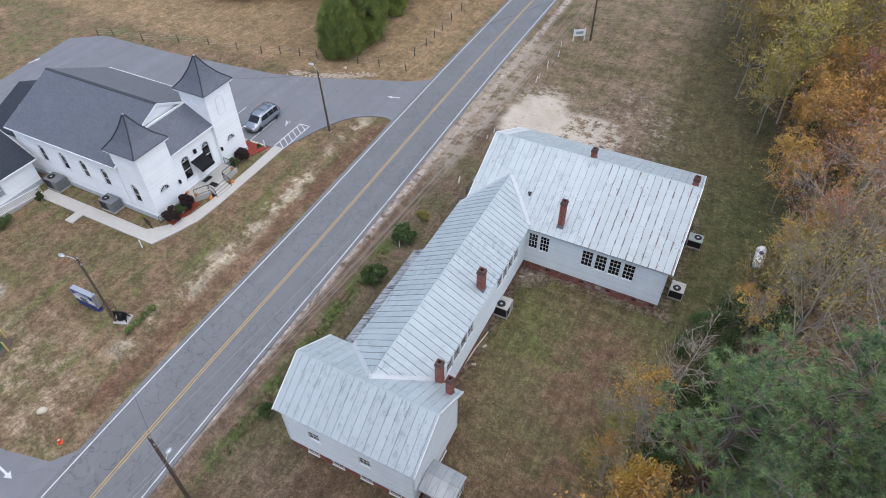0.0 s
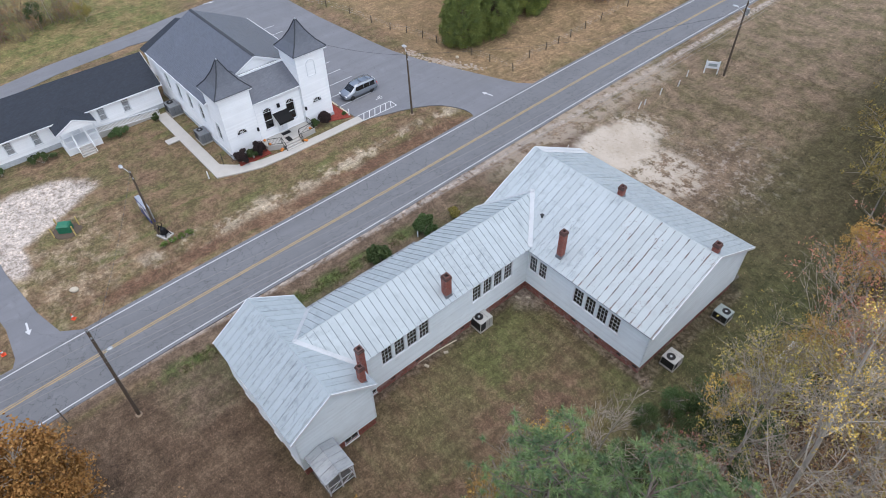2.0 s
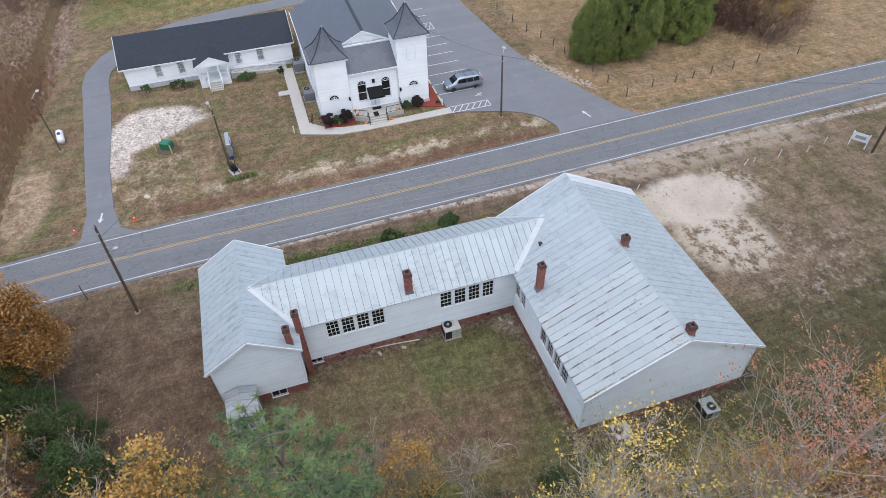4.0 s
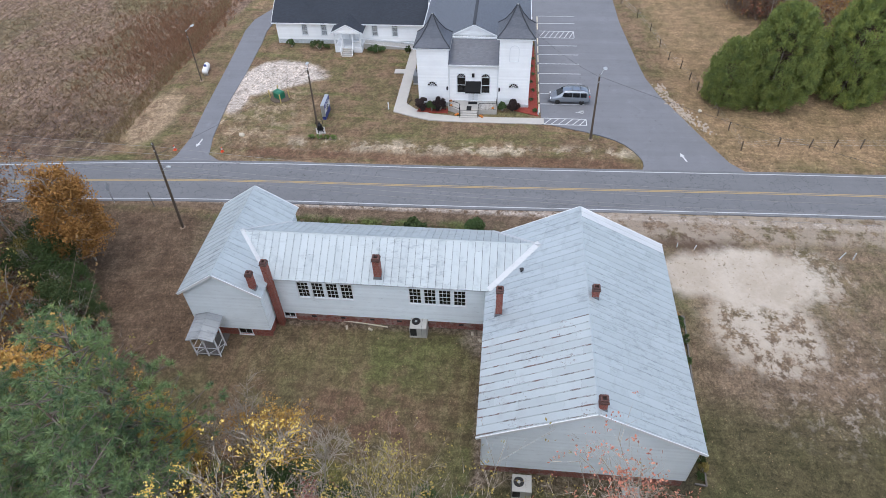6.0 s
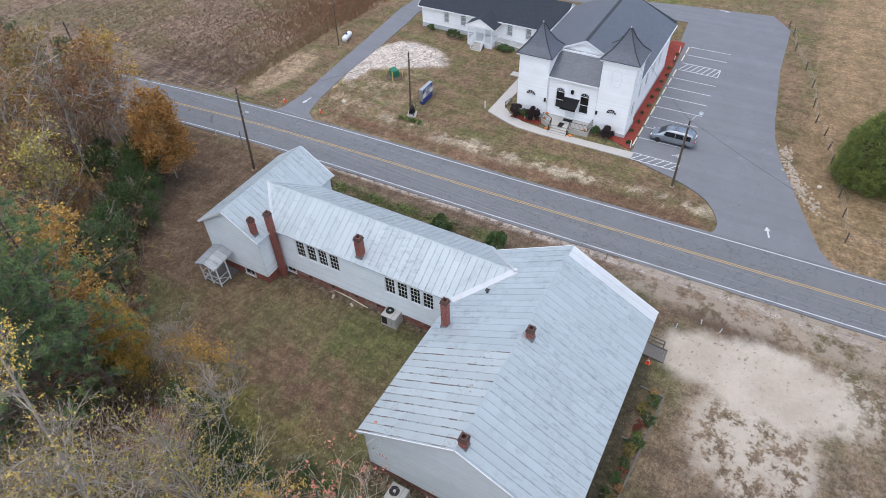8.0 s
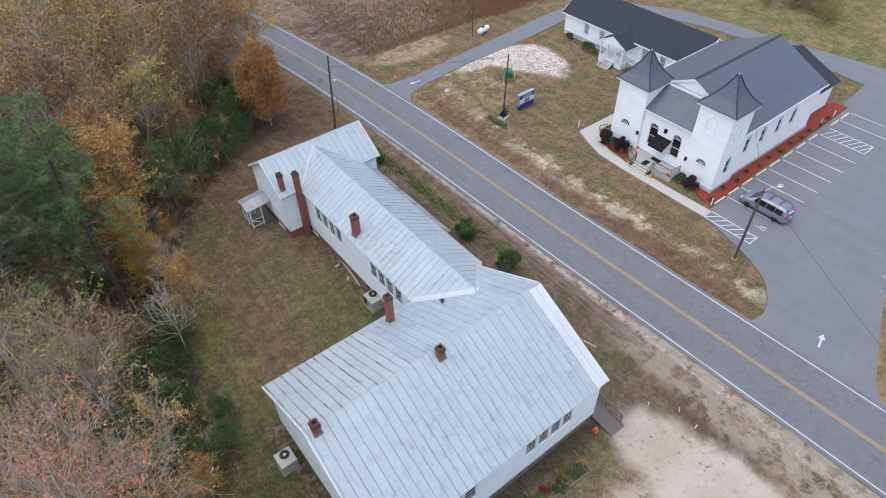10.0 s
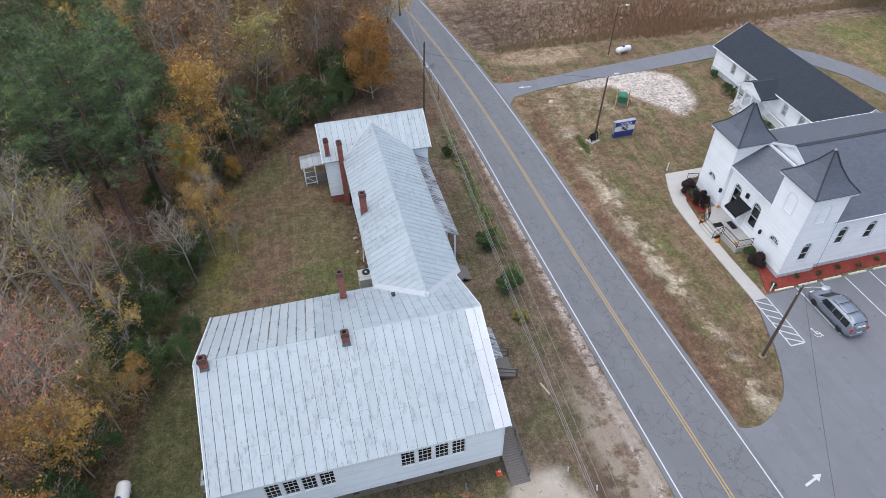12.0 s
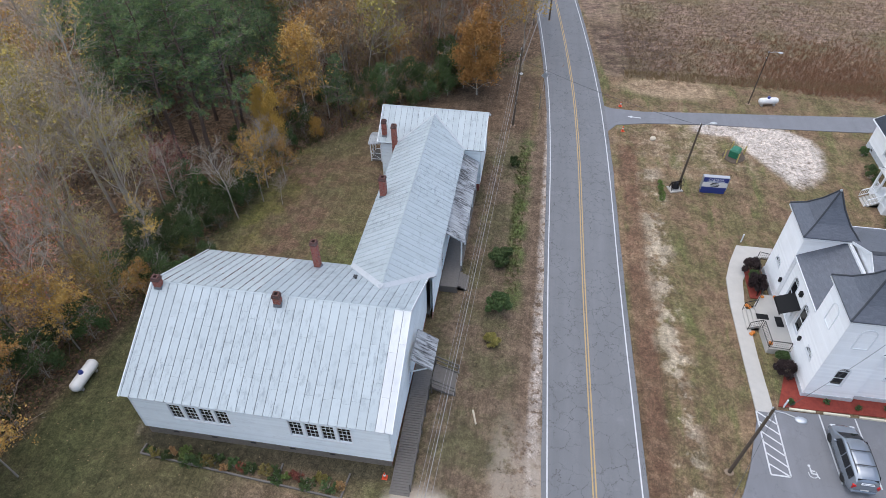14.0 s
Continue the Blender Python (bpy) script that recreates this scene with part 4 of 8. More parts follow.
# middle wing
M0, M1 = -18.85, -12.35
wM = Wall(M1, AN, FZ, 0, 1)
hM = four(2.45, 2.2, 4.05, 4, 0.98, 0.26) + four(11.95, 2.15, 4.0, 4, 0.98, 0.26)
wall_part("wall", wM, BS - AN, EM - FZ + 0.1, hM)
for h in hM:
    sash_window(school, wM, h)
wM2 = Wall(M0, BS, FZ, 0, -1)
hM2 = [(4.6, 0.05, 5.6, 2.2), (8.0, 1.3, 8.9, 2.7), (13.0, 1.3, 13.9, 2.7)]
wall_part("wall", wM2, BS - AN, EM - FZ + 0.1, hM2)
for h in hM2[1:]:
    sash_window(school, wM2, h)
for w, h in ((wM2, hM2[0]), (wB, door_B)):
    g = Geo()
    plate(g, w, h[0], h[1], h[2], h[3], -0.1, -0.05)
    for q in (0.2, 1.15):
        plate(g, w, h[0] + 0.14, h[1] + q, h[2] - 0.14, h[1] + q + 0.75, -0.05, -0.035)
    d = part("door", g, M_trim, school, "closed white panelled door")
    k = Geo()
    k.ball(w.p(h[2] - 0.1, h[1] + 1.0, -0.02), 0.04, 0.04, 0.04, 8, 6)
    part("door_knob", k, M_iron, d)

# brick foundation runs with low vents
def foundation(x0, y0, x1, y1, holes=(), label="", mat=None):
    w = Wall(x0, y0, -0.5, x1 - x0, y1 - y0)
    L = math.hypot(x1 - x0, y1 - y0)
    g = clad_wall(w, L, FZ + 0.5, holes, None, 10.0, 0.0, 0.3)
    part("foundation", g, mat or M_brick_worn, school, label)
    return w


def vent(w, u, v=0.95):
    g = Geo()
    plate(g, w, u, v, u + 0.4, v + 0.2, 0.003, 0.02)
    p = part("foundation_vent", g, M_dark, school)


cellar = lambda u: (u, 0.72, u + 0.95, 1.32)
f = foundation(B0 + 0.04, BS + 0.05, B1 - 0.04, BS + 0.05)
for u in (8.2, 11.5, 14.0, 16.4, 18.0):
    vent(f, u)
g = Geo()
plate(g, f, 13.0, 0.8, 13.55, 1.2, 0.003, 0.03)
part("hatch", g, M_concrete, school, "pale concrete foundation hatch")
foundation(B1 - 0.05, BS + 0.04, B1 - 0.05, BN - 0.04)
f = foundation(B1 - 0.04, BN - 0.05, B0 + 0.04, BN - 0.05, (), "dirty grey masonry footing", M_footing)
for u in (2, 5, 8, 11, 14):
    vent(f, u)
foundation(B0 + 0.05, BN - 0.04, B0 + 0.05, BS + 0.04)
cs = [cellar(1.4), cellar(3.6), cellar(6.0), cellar(8.4)]
f = foundation(A0 + 0.04, AS + 0.05, A1 - 0.04, AS + 0.05, cs, "red brick basement wall", M_brick)
for h in cs:
    sash_window(school, f, h, 2, 1, 0.03)
h = (3.45, 0.62, 4.65, 1.4)
f = foundation(A1 - 0.05, AS + 0.04, A1 - 0.05, AN - 0.04, [h], "red brick basement wall", M_brick)
sash_window(school, f, h, 2, 1, 0.03)
foundation(A1 - 0.04, AN - 0.05, A0 + 0.04, AN - 0.05, (), "red brick basement wall", M_brick)
foundation(A0 + 0.05, AN - 0.04, A0 + 0.05, AS + 0.04)
h = (0.5, 0.8, 1.5, 1.42)
f = foundation(M1 - 0.05, AN + 0.06, M1 - 0.05, BS - 0.02, [h])
sash_window(school, f, h, 2, 1, 0.03)
for u in (3.0, 5.6, 8.2, 10.6, 13.0, 16.0):
    vent(f, u)
foundation(M0 + 0.05, BS - 0.02, M0 + 0.05, AN + 0.06)
# floors inside, dark boards
for q in ((B0 + 0.2, BS + 0.2, FZ - 0.15, B1 - 0.2, BN - 0.2, FZ), (A0 + 0.2, AS + 0.2, FZ - 0.15, A1 - 0.2, AN - 0.2, FZ), (M0 + 0.2, AN + 0.01, FZ - 0.15, M1 - 0.2, BS + 0.19, FZ - 0.01)):
    g = Geo()
    g.box(*q)
    part("wing_floor", g, M_wood, school)
# corner boards
for x, y in ((B0, BS), (B1, BS), (B1, BN), (B0, BN), (A0, AS), (A1, AS), (A1, AN), (A0, AN)):
    g = Geo()
    g.box(x - 0.055, y - 0.055, FZ, x + 0.055, y + 0.055, EB)
    part("corner_board", g, M_siding, school)


def gable_roof(name, along, a0, a1, lo, hi, z_eave, z_ridge, label, polys=None, width=0.63, special=None, sheet=2.6):
    """A two-sided roof over a ridge that runs along x or y; polys may cut the slopes (u along, v up the slope)."""
    mid = (lo + hi) / 2
    run, rise = (hi - lo) / 2, z_ridge - z_eave
    length = math.hypot(run, rise)
    deck = Geo()
    P = (lambda u, c, z: (u, c, z)) if along == "x" else (lambda u, c, z: (c, u, z))
    shapes = polys or [[(0, 0), (a1 - a0, 0), (a1 - a0, length), (0, length)]] * 2
    places = []
    for side, edge in ((1, lo), (-1, hi)):
        nz, nc = run / length, -side * rise / length
        places.append(lambda u, v, h, side=side, edge=edge, nz=nz, nc=nc: P(a0 + u, edge + side * v * run / length + nc * h, z_eave + v * rise / length + nz * h))
    for place, shape in zip(places, shapes):
        deck.prism([place(u, v, -0.14) for u, v in shape], [place(u, v, 0.0) for u, v in shape])
    roof = part(name, deck, M_soffit, school, label)
    for i, (place, shape) in enumerate(zip(places, shapes)):
        metal_slope(roof, place, shape, width, M_roof, rng, sheet, 0.12, (lambda u, v0, v1, i=i: special(i, u, v0, v1)) if special else None)
    cap = Geo()
    us = [min(max(p[0] for p in s if p[1] > length - 0.01) for s in shapes), max(min(p[0] for p in s if p[1] > length - 0.01) for s in shapes)]
    for place in places:
        q = [(us[1], length - 0.07), (us[0], length - 0.07), (us[0], length + 0.015), (us[1], length + 0.015)]
        cap.prism([place(u, v, 0.02) for u, v in q], [place(u, v, 0.045) for u, v in q])
    part("ridge_cap", cap, M_roof, roof)
    return roof, places, length


def special_B(i, u, v0, v1):
    if i == 0 and u > 10.9:
        return M_roof_worn
    if i == 1 and u < 0.6:
        return M_roof_new
    return M_roof


roofB, plB, LB = gable_roof("metal_roof", "x", -18.65, 0.75, 39.62, 54.42, EB, 9.17, "large silvery standing-seam metal roof, peeling on one side", None, 0.645, special_B, 3.2)
roofA, plA, LA = gable_roof("metal_roof", "x", -21.2, -9.95, 14.58, 21.72, EA, 7.85, "silvery standing-seam metal roof of the small wing", None, 0.62, None, 9.0)
# the middle roof runs into both
ridge_m, hw = 7.55, 3.6
Lm = math.hypot(hw, ridge_m - EM)
yA_eave, yA_ridge = 21.72 - (EM - EA) * 1.49, 18.6
yB_eave = 39.62 + (EM - EB) * 1.912
yB_ridge = 39.62 + (ridge_m - EB) * 1.912
ym0 = yA_ridge
u = lambda y: y - ym0
poly_m = [(u(yA_eave), 0), (u(yB_eave), 0), (u(yB_ridge), Lm), (u(yA_ridge), Lm)]
roofM, plM, LM = gable_roof("metal_roof", "y", ym0, yB_ridge, -19.2, -12.0, EM, ridge_m, "long silvery standing-seam metal roof of the middle wing", [poly_m, poly_m], 0.61, None, 6.0)


def valley(place, a, b, w0, w1):
    """A broad folded strip of flashing along the line a-b of a slope."""
    a, b = Vector(a), Vector(b)
    d = (b - a).normalized()
    s = Vector((-d.y, d.x))
    q = [a - s * w0, b - s * w0, b + s * w1, a + s * w1]
    g = Geo()
    g.prism([place(*p, 0.02) for p in q], [place(*p, 0.058) for p in q])
    part("valley_flashing", g, M_flash, roofM)


for pl in plM:
    valley(pl, (u(yB_eave), 0), (u(yB_ridge), Lm), 0.02, 0.42)
    valley(pl, (u(yA_eave), 0), (u(yA_ridge), Lm), 0.30, 0.02)
# rake boards of the gables
for x, lo, hi, ze, zr in ((-18.65, 39.62, 54.42, EB, 9.17), (0.75, 39.62, 54.42, EB, 9.17), (-21.2, 14.58, 21.72, EA, 7.85), (-9.95, 14.58, 21.72, EA, 7.85)):
    for a in (lo, hi):
        g = Geo()
        g.beam((x, a, ze - 0.07), (x, (lo + hi) / 2, zr - 0.07), 0.05, 0.22)
        part("rake_board", g, M_trim, school)
# chimneys
for x, y, z0, z1, w, d, lab in (
    (-9.5, 40.75, 5.4, 8.75, 0.5, 0.5, "tall red brick chimney at the eave"),
    (-9.1, 47.55, 8.4, 9.95, 0.48, 0.48, "short red brick ridge chimney"),
    (0.05, 47.3, 8.3, 10.0, 0.5, 0.5, "short red brick ridge chimney"),
    (-12.75, 30.8, 5.3, 8.05, 0.58, 0.58, "red brick chimney with corbelled head"),
    (-10.62, 20.95, 5.3, 7.75, 0.46, 0.46, "slim red brick chimney"),
    (-11.85, 21.78, -0.4, 7.8, 0.5, 0.5, "red brick chimney rising from the ground"),
):
    brick_chimney(school, x, y, z0, z1, w, d, lab)
    if z0 > 0:
        g = Geo()
        zf = {5.4: 5.95, 8.4: 8.92, 8.3: 8.98}.get(z0, 5.9)
        g.loft([[(x - q, y - q, z) for q in (0,)] and [(x - k, y - k, z), (x + k, y - k, z), (x + k, y + k, z), (x - k, y + k, z)] for k, z in ((w * 0.56 + 0.06, zf - 0.35), (w * 0.5 + 0.03, zf + 0.12))])
        part("lead_apron", g, M_lead, school, "grey lead flashing at chimney foot")
# small roof vents
for x, y, z in ((-13.2, 42.4, 6.75),):
    g = Geo()
    g.tube((x, y, z - 0.1), (x, y, z + 0.28), 0.09)
    g.box(x - 0.16, y - 0.16, z + 0.26, x + 0.16, y + 0.16, z + 0.32, 0.02)
    part("roof_vent", g, M_dark, school, "small dark roof vent")

# front porch under a stained lean-to roof
g = Geo()
place = lambda a, b, h: (-20.75 + b * 0.865 - h * 0.5, 21.5 + a, 3.85 + b * 0.5 + h * 0.865)
q = [(0, 0), (12.4, 0), (12.4, 2.15), (0, 2.15)]
g.prism([place(a, b, -0.1) for a, b in q], [place(a, b, 0.0) for a, b in q])
proof = part("porch_roof", g, M_soffit, school, "lean-to porch roof, blackened metal")
metal_slope(proof, place, q, 0.6, M_roof_stain, rng, 3.0)
g = Geo()
for y in (22.0, 24.9, 27.8, 30.7, 33.6):
    g2 = Geo()
    g2.box(-20.56, y - 0.07, 0.6, -20.42, y + 0.07, 3.8, 0.01)
    part("porch_post", g2, M_trim, school)
g.box(-20.6, 21.6, 0.45, -18.9, 33.9, 0.6)
g.box(-20.55, 21.7, -0.3, -18.9, 33.8, 0.45)
part("porch_floor", g, M_wood, school)
g = Geo()
g.box(-20.5, 34.0, -0.3, -18.9, 36.6, 0.75, 0.03)
for i in range(3):
    g.box(-20.5 - 0.3 * (3 - i), 34.4, -0.3, -20.5, 36.2, 0.17 * (i + 1))
part("side_landing", g, M_wood, school, "weathered wooden landing with steps")

# back stoop of the small wing: a low gabled roof, open railed sides
for ye, s in ((15.2, 1), (17.6, -1)):
    place = lambda a, b, h, ye=ye, s=s: (-10.2 + a, ye + s * b, 2.55 - 0.11 * a + 0.32 * b + h)
    q = [(0, 0), (2.55, 0), (2.55, 1.2), (0, 1.2)]
    g = Geo()
    g.prism([place(a, b, -0.08) for a, b in q], [place(a, b, 0.0) for a, b in q])
    sroof = part("stoop_roof", g, M_soffit, school, "small low-gabled metal roof over the back stoop")
    metal_slope(sroof, place, q, 0.6, M_roof_dull, rng, 5.0)
for x, y in ((-7.9, 15.45), (-7.9, 17.55), (-9.1, 15.45), (-9.1, 17.55), (-7.9, 16.5)):
    g = Geo()
    g.box(x - 0.05, y - 0.05, -0.2, x + 0.05, y + 0.05, 2.25)
    part("stoop_post", g, M_trim, school)
for z in (0.25, 1.05):
    for a, b in (((-7.9, 15.45), (-7.9, 17.55)), ((-9.1, 15.45), (-7.9, 15.45)), ((-9.1, 17.55), (-7.9, 17.55))):
        g = Geo()
        g.beam((*a, z), (*b, z), 0.03, 0.07)
        part("stoop_rail", g, M_trim, school)
for a, b in (((-7.9, 15.5), (-7.9, 16.45)), ((-7.9, 16.55), (-7.9, 17.5)), ((-9.05, 17.55), (-7.95, 17.55))):
    g = Geo()
    g.beam((*a, 0.28), (*b, 1.02), 0.03, 0.05)
    part("stoop_brace", g, M_trim, school)
g = Geo()
g.box(-10.25, 15.4, -0.3, -7.95, 17.5, 0.12)
part("stoop_floor", g, M_wood, school)

# canopy, deck and ramp at the road gable of the large wing
g = Geo()
place = lambda a, b, h: (-20.25 + b * 0.85 - h * 0.52, 45.2 + a, 3.95 + b * 0.52 + h * 0.85)
q = [(0, 0), (2.9, 0), (2.9, 1.9), (0, 1.9)]
g.prism([place(a, b, -0.08) for a, b in q], [place(a, b, 0.0) for a, b in q])
croof = part("door_canopy", g, M_soffit, school, "stained metal door canopy on brackets")
metal_slope(croof, place, q, 0.58, M_roof_stain, rng, 2.4)
g = Geo()
for y in (45.35, 47.95):
    g.beam((-18.35, y, 3.1), (-20.0, y, 4.0), 0.08, 0.08)
part("bracket", g, M_trim, school)

ramp = thing("ramp", "grey weathered wooden access ramp with rails beside the school", "ramp")
n = 58
for i in range(n):
    y0 = 45.0 + i * 0.19
    z = 0.95 if y0 < 48.2 else 0.95 - (y0 - 48.2) / (56.0 - 48.2) * 0.95
    g = Geo()
    g.box(-19.85, y0, z - 0.05, -18.45, y0 + 0.175, z)
    part("plank", g, M_wood, ramp)
g = Geo()
for x in (-19.85, -18.47):
    g.beam((x, 45.0, 0.82), (x, 48.2, 0.82), 0.05, 0.2)
    g.beam((x, 48.2, 0.82), (x, 56.0, 0.0), 0.05, 0.2)
part("stringer", g, M_wood, ramp)
for i in range(8):
    y = 45.1 + i * 1.5
    z = 0.95 if y < 48.2 else 0.95 - (y - 48.2) / 7.8 * 0.95
    if not 45.4 < y < 47.8:
        g = Geo()
        g.box(-19.92, y - 0.045, -0.2, -19.83, y + 0.045, z + 0.95)
        part("post", g, M_wood, ramp)
g = Geo()
for h in (0.5, 0.93):
    g.beam((-19.87, 48.0, 0.95 + h), (-19.87, 55.6, 0.05 + h), 0.05, 0.1)
part("handrail", g, M_wood, ramp)
steps = thing("entry_steps", "grey weathered wooden steps with rails at the school door", "steps")
g = Geo()
for i in range(6):
    g.box(-20.25 - i * 0.3, 45.3, 0.95 - (i + 1) * 0.155 - 0.04, -19.93 - i * 0.3, 47.4, 0.95 - (i + 1) * 0.155)
part("tread", g, M_wood, steps)
for y in (45.25, 47.45):
    g = Geo()
    g.beam((-19.95, y, 1.85), (-21.9, y, 0.95), 0.06, 0.12)
    g.beam((-19.95, y, 0.75), (-21.9, y, -0.1), 0.06, 0.24)
    g.beam((-19.95, y, 1.4), (-21.9, y, 0.5), 0.05, 0.09)
    part("rail", g, M_wood, steps)
    for x, z in ((-20.0, 1.9), (-21.85, 1.0)):
        g = Geo()
        g.box(x - 0.05, y - 0.05, -0.2, x + 0.05, y + 0.05, z)
        part("newel", g, M_wood, steps)


# ---- church ----
def vinyl_wall(*args, **more):
    """Shallow lapped vinyl boards."""
    return clad_wall(*args, lip=0.014, **more)


church = thing("church", "white church with two front towers and dark shingle roofs", "church")


def slab_roof(name, parent, quad, material, t=0.14, label=""):
    """A flat roof plane over four points, given thickness downward."""
    g = Geo()
    g.prism([(x, y, z - t) for x, y, z in quad], quad)
    return part(name, g, material, parent, label)


def hole_of(cu, v0, w, h):
    return (cu - w / 2, v0, cu + w / 2, v0 + h)


# nave: ridge along x
NS, NN, NW, NE_ = 29.35, 43.0, -68.4, -52.5
C0 = 0.0
wN = Wall(NE_, NN, C0, -1, 0)
cuN = [1.65, 4.7, 7.9, 10.85]
wS = Wall(NW, NS, C0, 1, 0)
cuS = [3.9, 7.25, 10.35, 13.5]
part("wall", vinyl_wall(wN, NE_ - NW, 6.1, [hole_of(c, 2.75, 0.84, 2.05) for c in cuN]), M_vinyl, church)
part("wall", vinyl_wall(wS, NE_ - NW, 6.1, [hole_of(c, 2.5, 0.84, 2.15) for c in cuS]), M_vinyl, church)
for c in cuN:
    arched_window(church, wN, c, 2.75, 0.84, 2.05)
for c in cuS:
    arched_window(church, wS, c, 2.5, 0.84, 2.15)
pk = dict(peak=((NN - NS) / 2, 9.1))
part("gable_wall", vinyl_wall(Wall(NW, NN, C0, 0, -1), NN - NS, 6.1, (), **pk), M_vinyl, church)
part("gable_wall", vinyl_wall(Wall(NE_, NS, C0, 0, 1), NN - NS, 6.1, (), **pk), M_vinyl, church)
slab_roof("nave_roof", church, [(-68.8, 28.95, 5.93), (-52.2, 28.95, 5.93), (-52.2, 36.18, 9.35), (-68.8, 36.18, 9.35)], M_shingle, label="dark grey shingle roof slope")
slab_roof("nave_roof", church, [(-52.2, 43.4, 5.93), (-68.8, 43.4, 5.93), (-68.8, 36.18, 9.35), (-52.2, 36.18, 9.35)], M_shingle, label="dark grey shingle roof slope")
g = Geo()
for s in (-1, 1):
    g.prism([(-68.8, 36.18, 9.34), (-52.2, 36.18, 9.34), (-52.2, 36.18 + s * 0.2, 9.25), (-68.8, 36.18 + s * 0.2, 9.25)], [(-68.8, 36.18, 9.40), (-52.2, 36.18, 9.40), (-52.2, 36.18 + s * 0.2, 9.31), (-68.8, 36.18 + s * 0.2, 9.31)])
part("ridge_vent", g, M_hipcap, church)
for x in (-52.2, -68.8):
    for a in (28.95, 43.4):
        g = Geo()
        g.beam((x + (0.04 if x > -60 else -0.04), a, 5.76), (x + (0.04 if x > -60 else -0.04), 36.18, 9.17), 0.05, 0.24)
        part("rake_board", g, M_trim, church)
for y in (28.95, 43.4):
    g = Geo()
    g.beam((-68.8, y, 5.86), (-52.2, y, 5.86), 0.1, 0.16)
    part("gutter", g, M_trim, church)


def tower(y0, y1, z_eave, z_top, fan_y, side, blind_arch):
    x0, x1 = -52.4, -48.75
    W, D = y1 - y0, x1 - x0
    front = Wall(x1, y0, C0, 0, 1)
    cu = fan_y - y0
    t = part("tower", vinyl_wall(front, W, z_eave, [(cu - 0.58, 2.75, cu + 0.58, 3.33)]), M_vinyl, church, "square white church tower")
    arched_window_fan(t, front, cu, 2.75, 1.16)
    sideN, sideS = Wall(x1, y1, C0, -1, 0), Wall(x0, y0, C0, 1, 0)
    hN = [hole_of(1.75, 1.85, 0.84, 2.055)] if side == "N" else []
    hS = [hole_of(1.55, 1.75, 0.84, 2.2)] if side == "S" else []
    part("wall", vinyl_wall(sideN, D, z_eave, hN), M_vinyl, t)
    part("wall", vinyl_wall(sideS, D, z_eave, hS), M_vinyl, t)
    part("wall", vinyl_wall(Wall(x0, y1, C0, 0, -1), W, z_eave), M_vinyl, t)
    if hN:
        arched_window(t, sideN, 1.75, 1.85, 0.84, 2.055)
    if hS:
        arched_window(t, sideS, 1.55, 1.75, 0.84, 2.2)
    if blind_arch:
        for w, c in ((front, cu - 0.1), (sideN, 1.6)):
            g = Geo()
            r, b, s = 0.55, z_eave - 3.1, z_eave - 1.6
            pts = [(c - r, b)] + [(c - r * math.cos(math.pi * i / 10), s + r * math.sin(math.pi * i / 10)) for i in range(11)] + [(c + r, b)]
            for a, d in zip(pts, pts[1:] + pts[:1]):
                g.beam(w.p(*a, 0.03), w.p(*d, 0.03), 0.07, 0.07)
            part("blind_arch", g, M_trim, t, "closed white round-arched panel")
    # bell-cast pyramid in four faces
    cx, cy = (x0 + x1) / 2, (y0 + y1) / 2
    ex, ey = D / 2 + 0.32, W / 2 + 0.32
    rows = [(1.0, z_eave), (0.62, z_eave + (z_top - z_eave) * 0.26), (0.30, z_eave + (z_top - z_eave) * 0.60), (0.03, z_top)]
    ring = lambda k, z: [(cx - ex * k, cy - ey * k, z), (cx + ex * k, cy - ey * k, z), (cx + ex * k, cy + ey * k, z), (cx - ex * k, cy + ey * k, z)]
    g = Geo()
    g.loft([ring(1.0, z_eave - 0.12)] + [ring(k, z) for k, z in rows])
    r = part("spire_roof", g, M_shingle, t, "steep flared shingle pyramid roof")
    for i in range(4):
        g = Geo()
        g.path([Vector(ring(k, z)[i]) for k, z in rows], 0.075, 6)
        part("hip_cap", g, M_hipcap, r)
    g = Geo()
    g.ball((cx, cy, z_top + 0.02), 0.11, 0.11, 0.14, 8, 6)
    part("finial", g, M_steel, r)
    g = Geo()
    lo, hi = ring(1.0, z_eave - 0.26), ring(1.0, z_eave - 0.1)
    g.prism(lo, hi)
    part("fascia", g, M_trim, t)
    return t


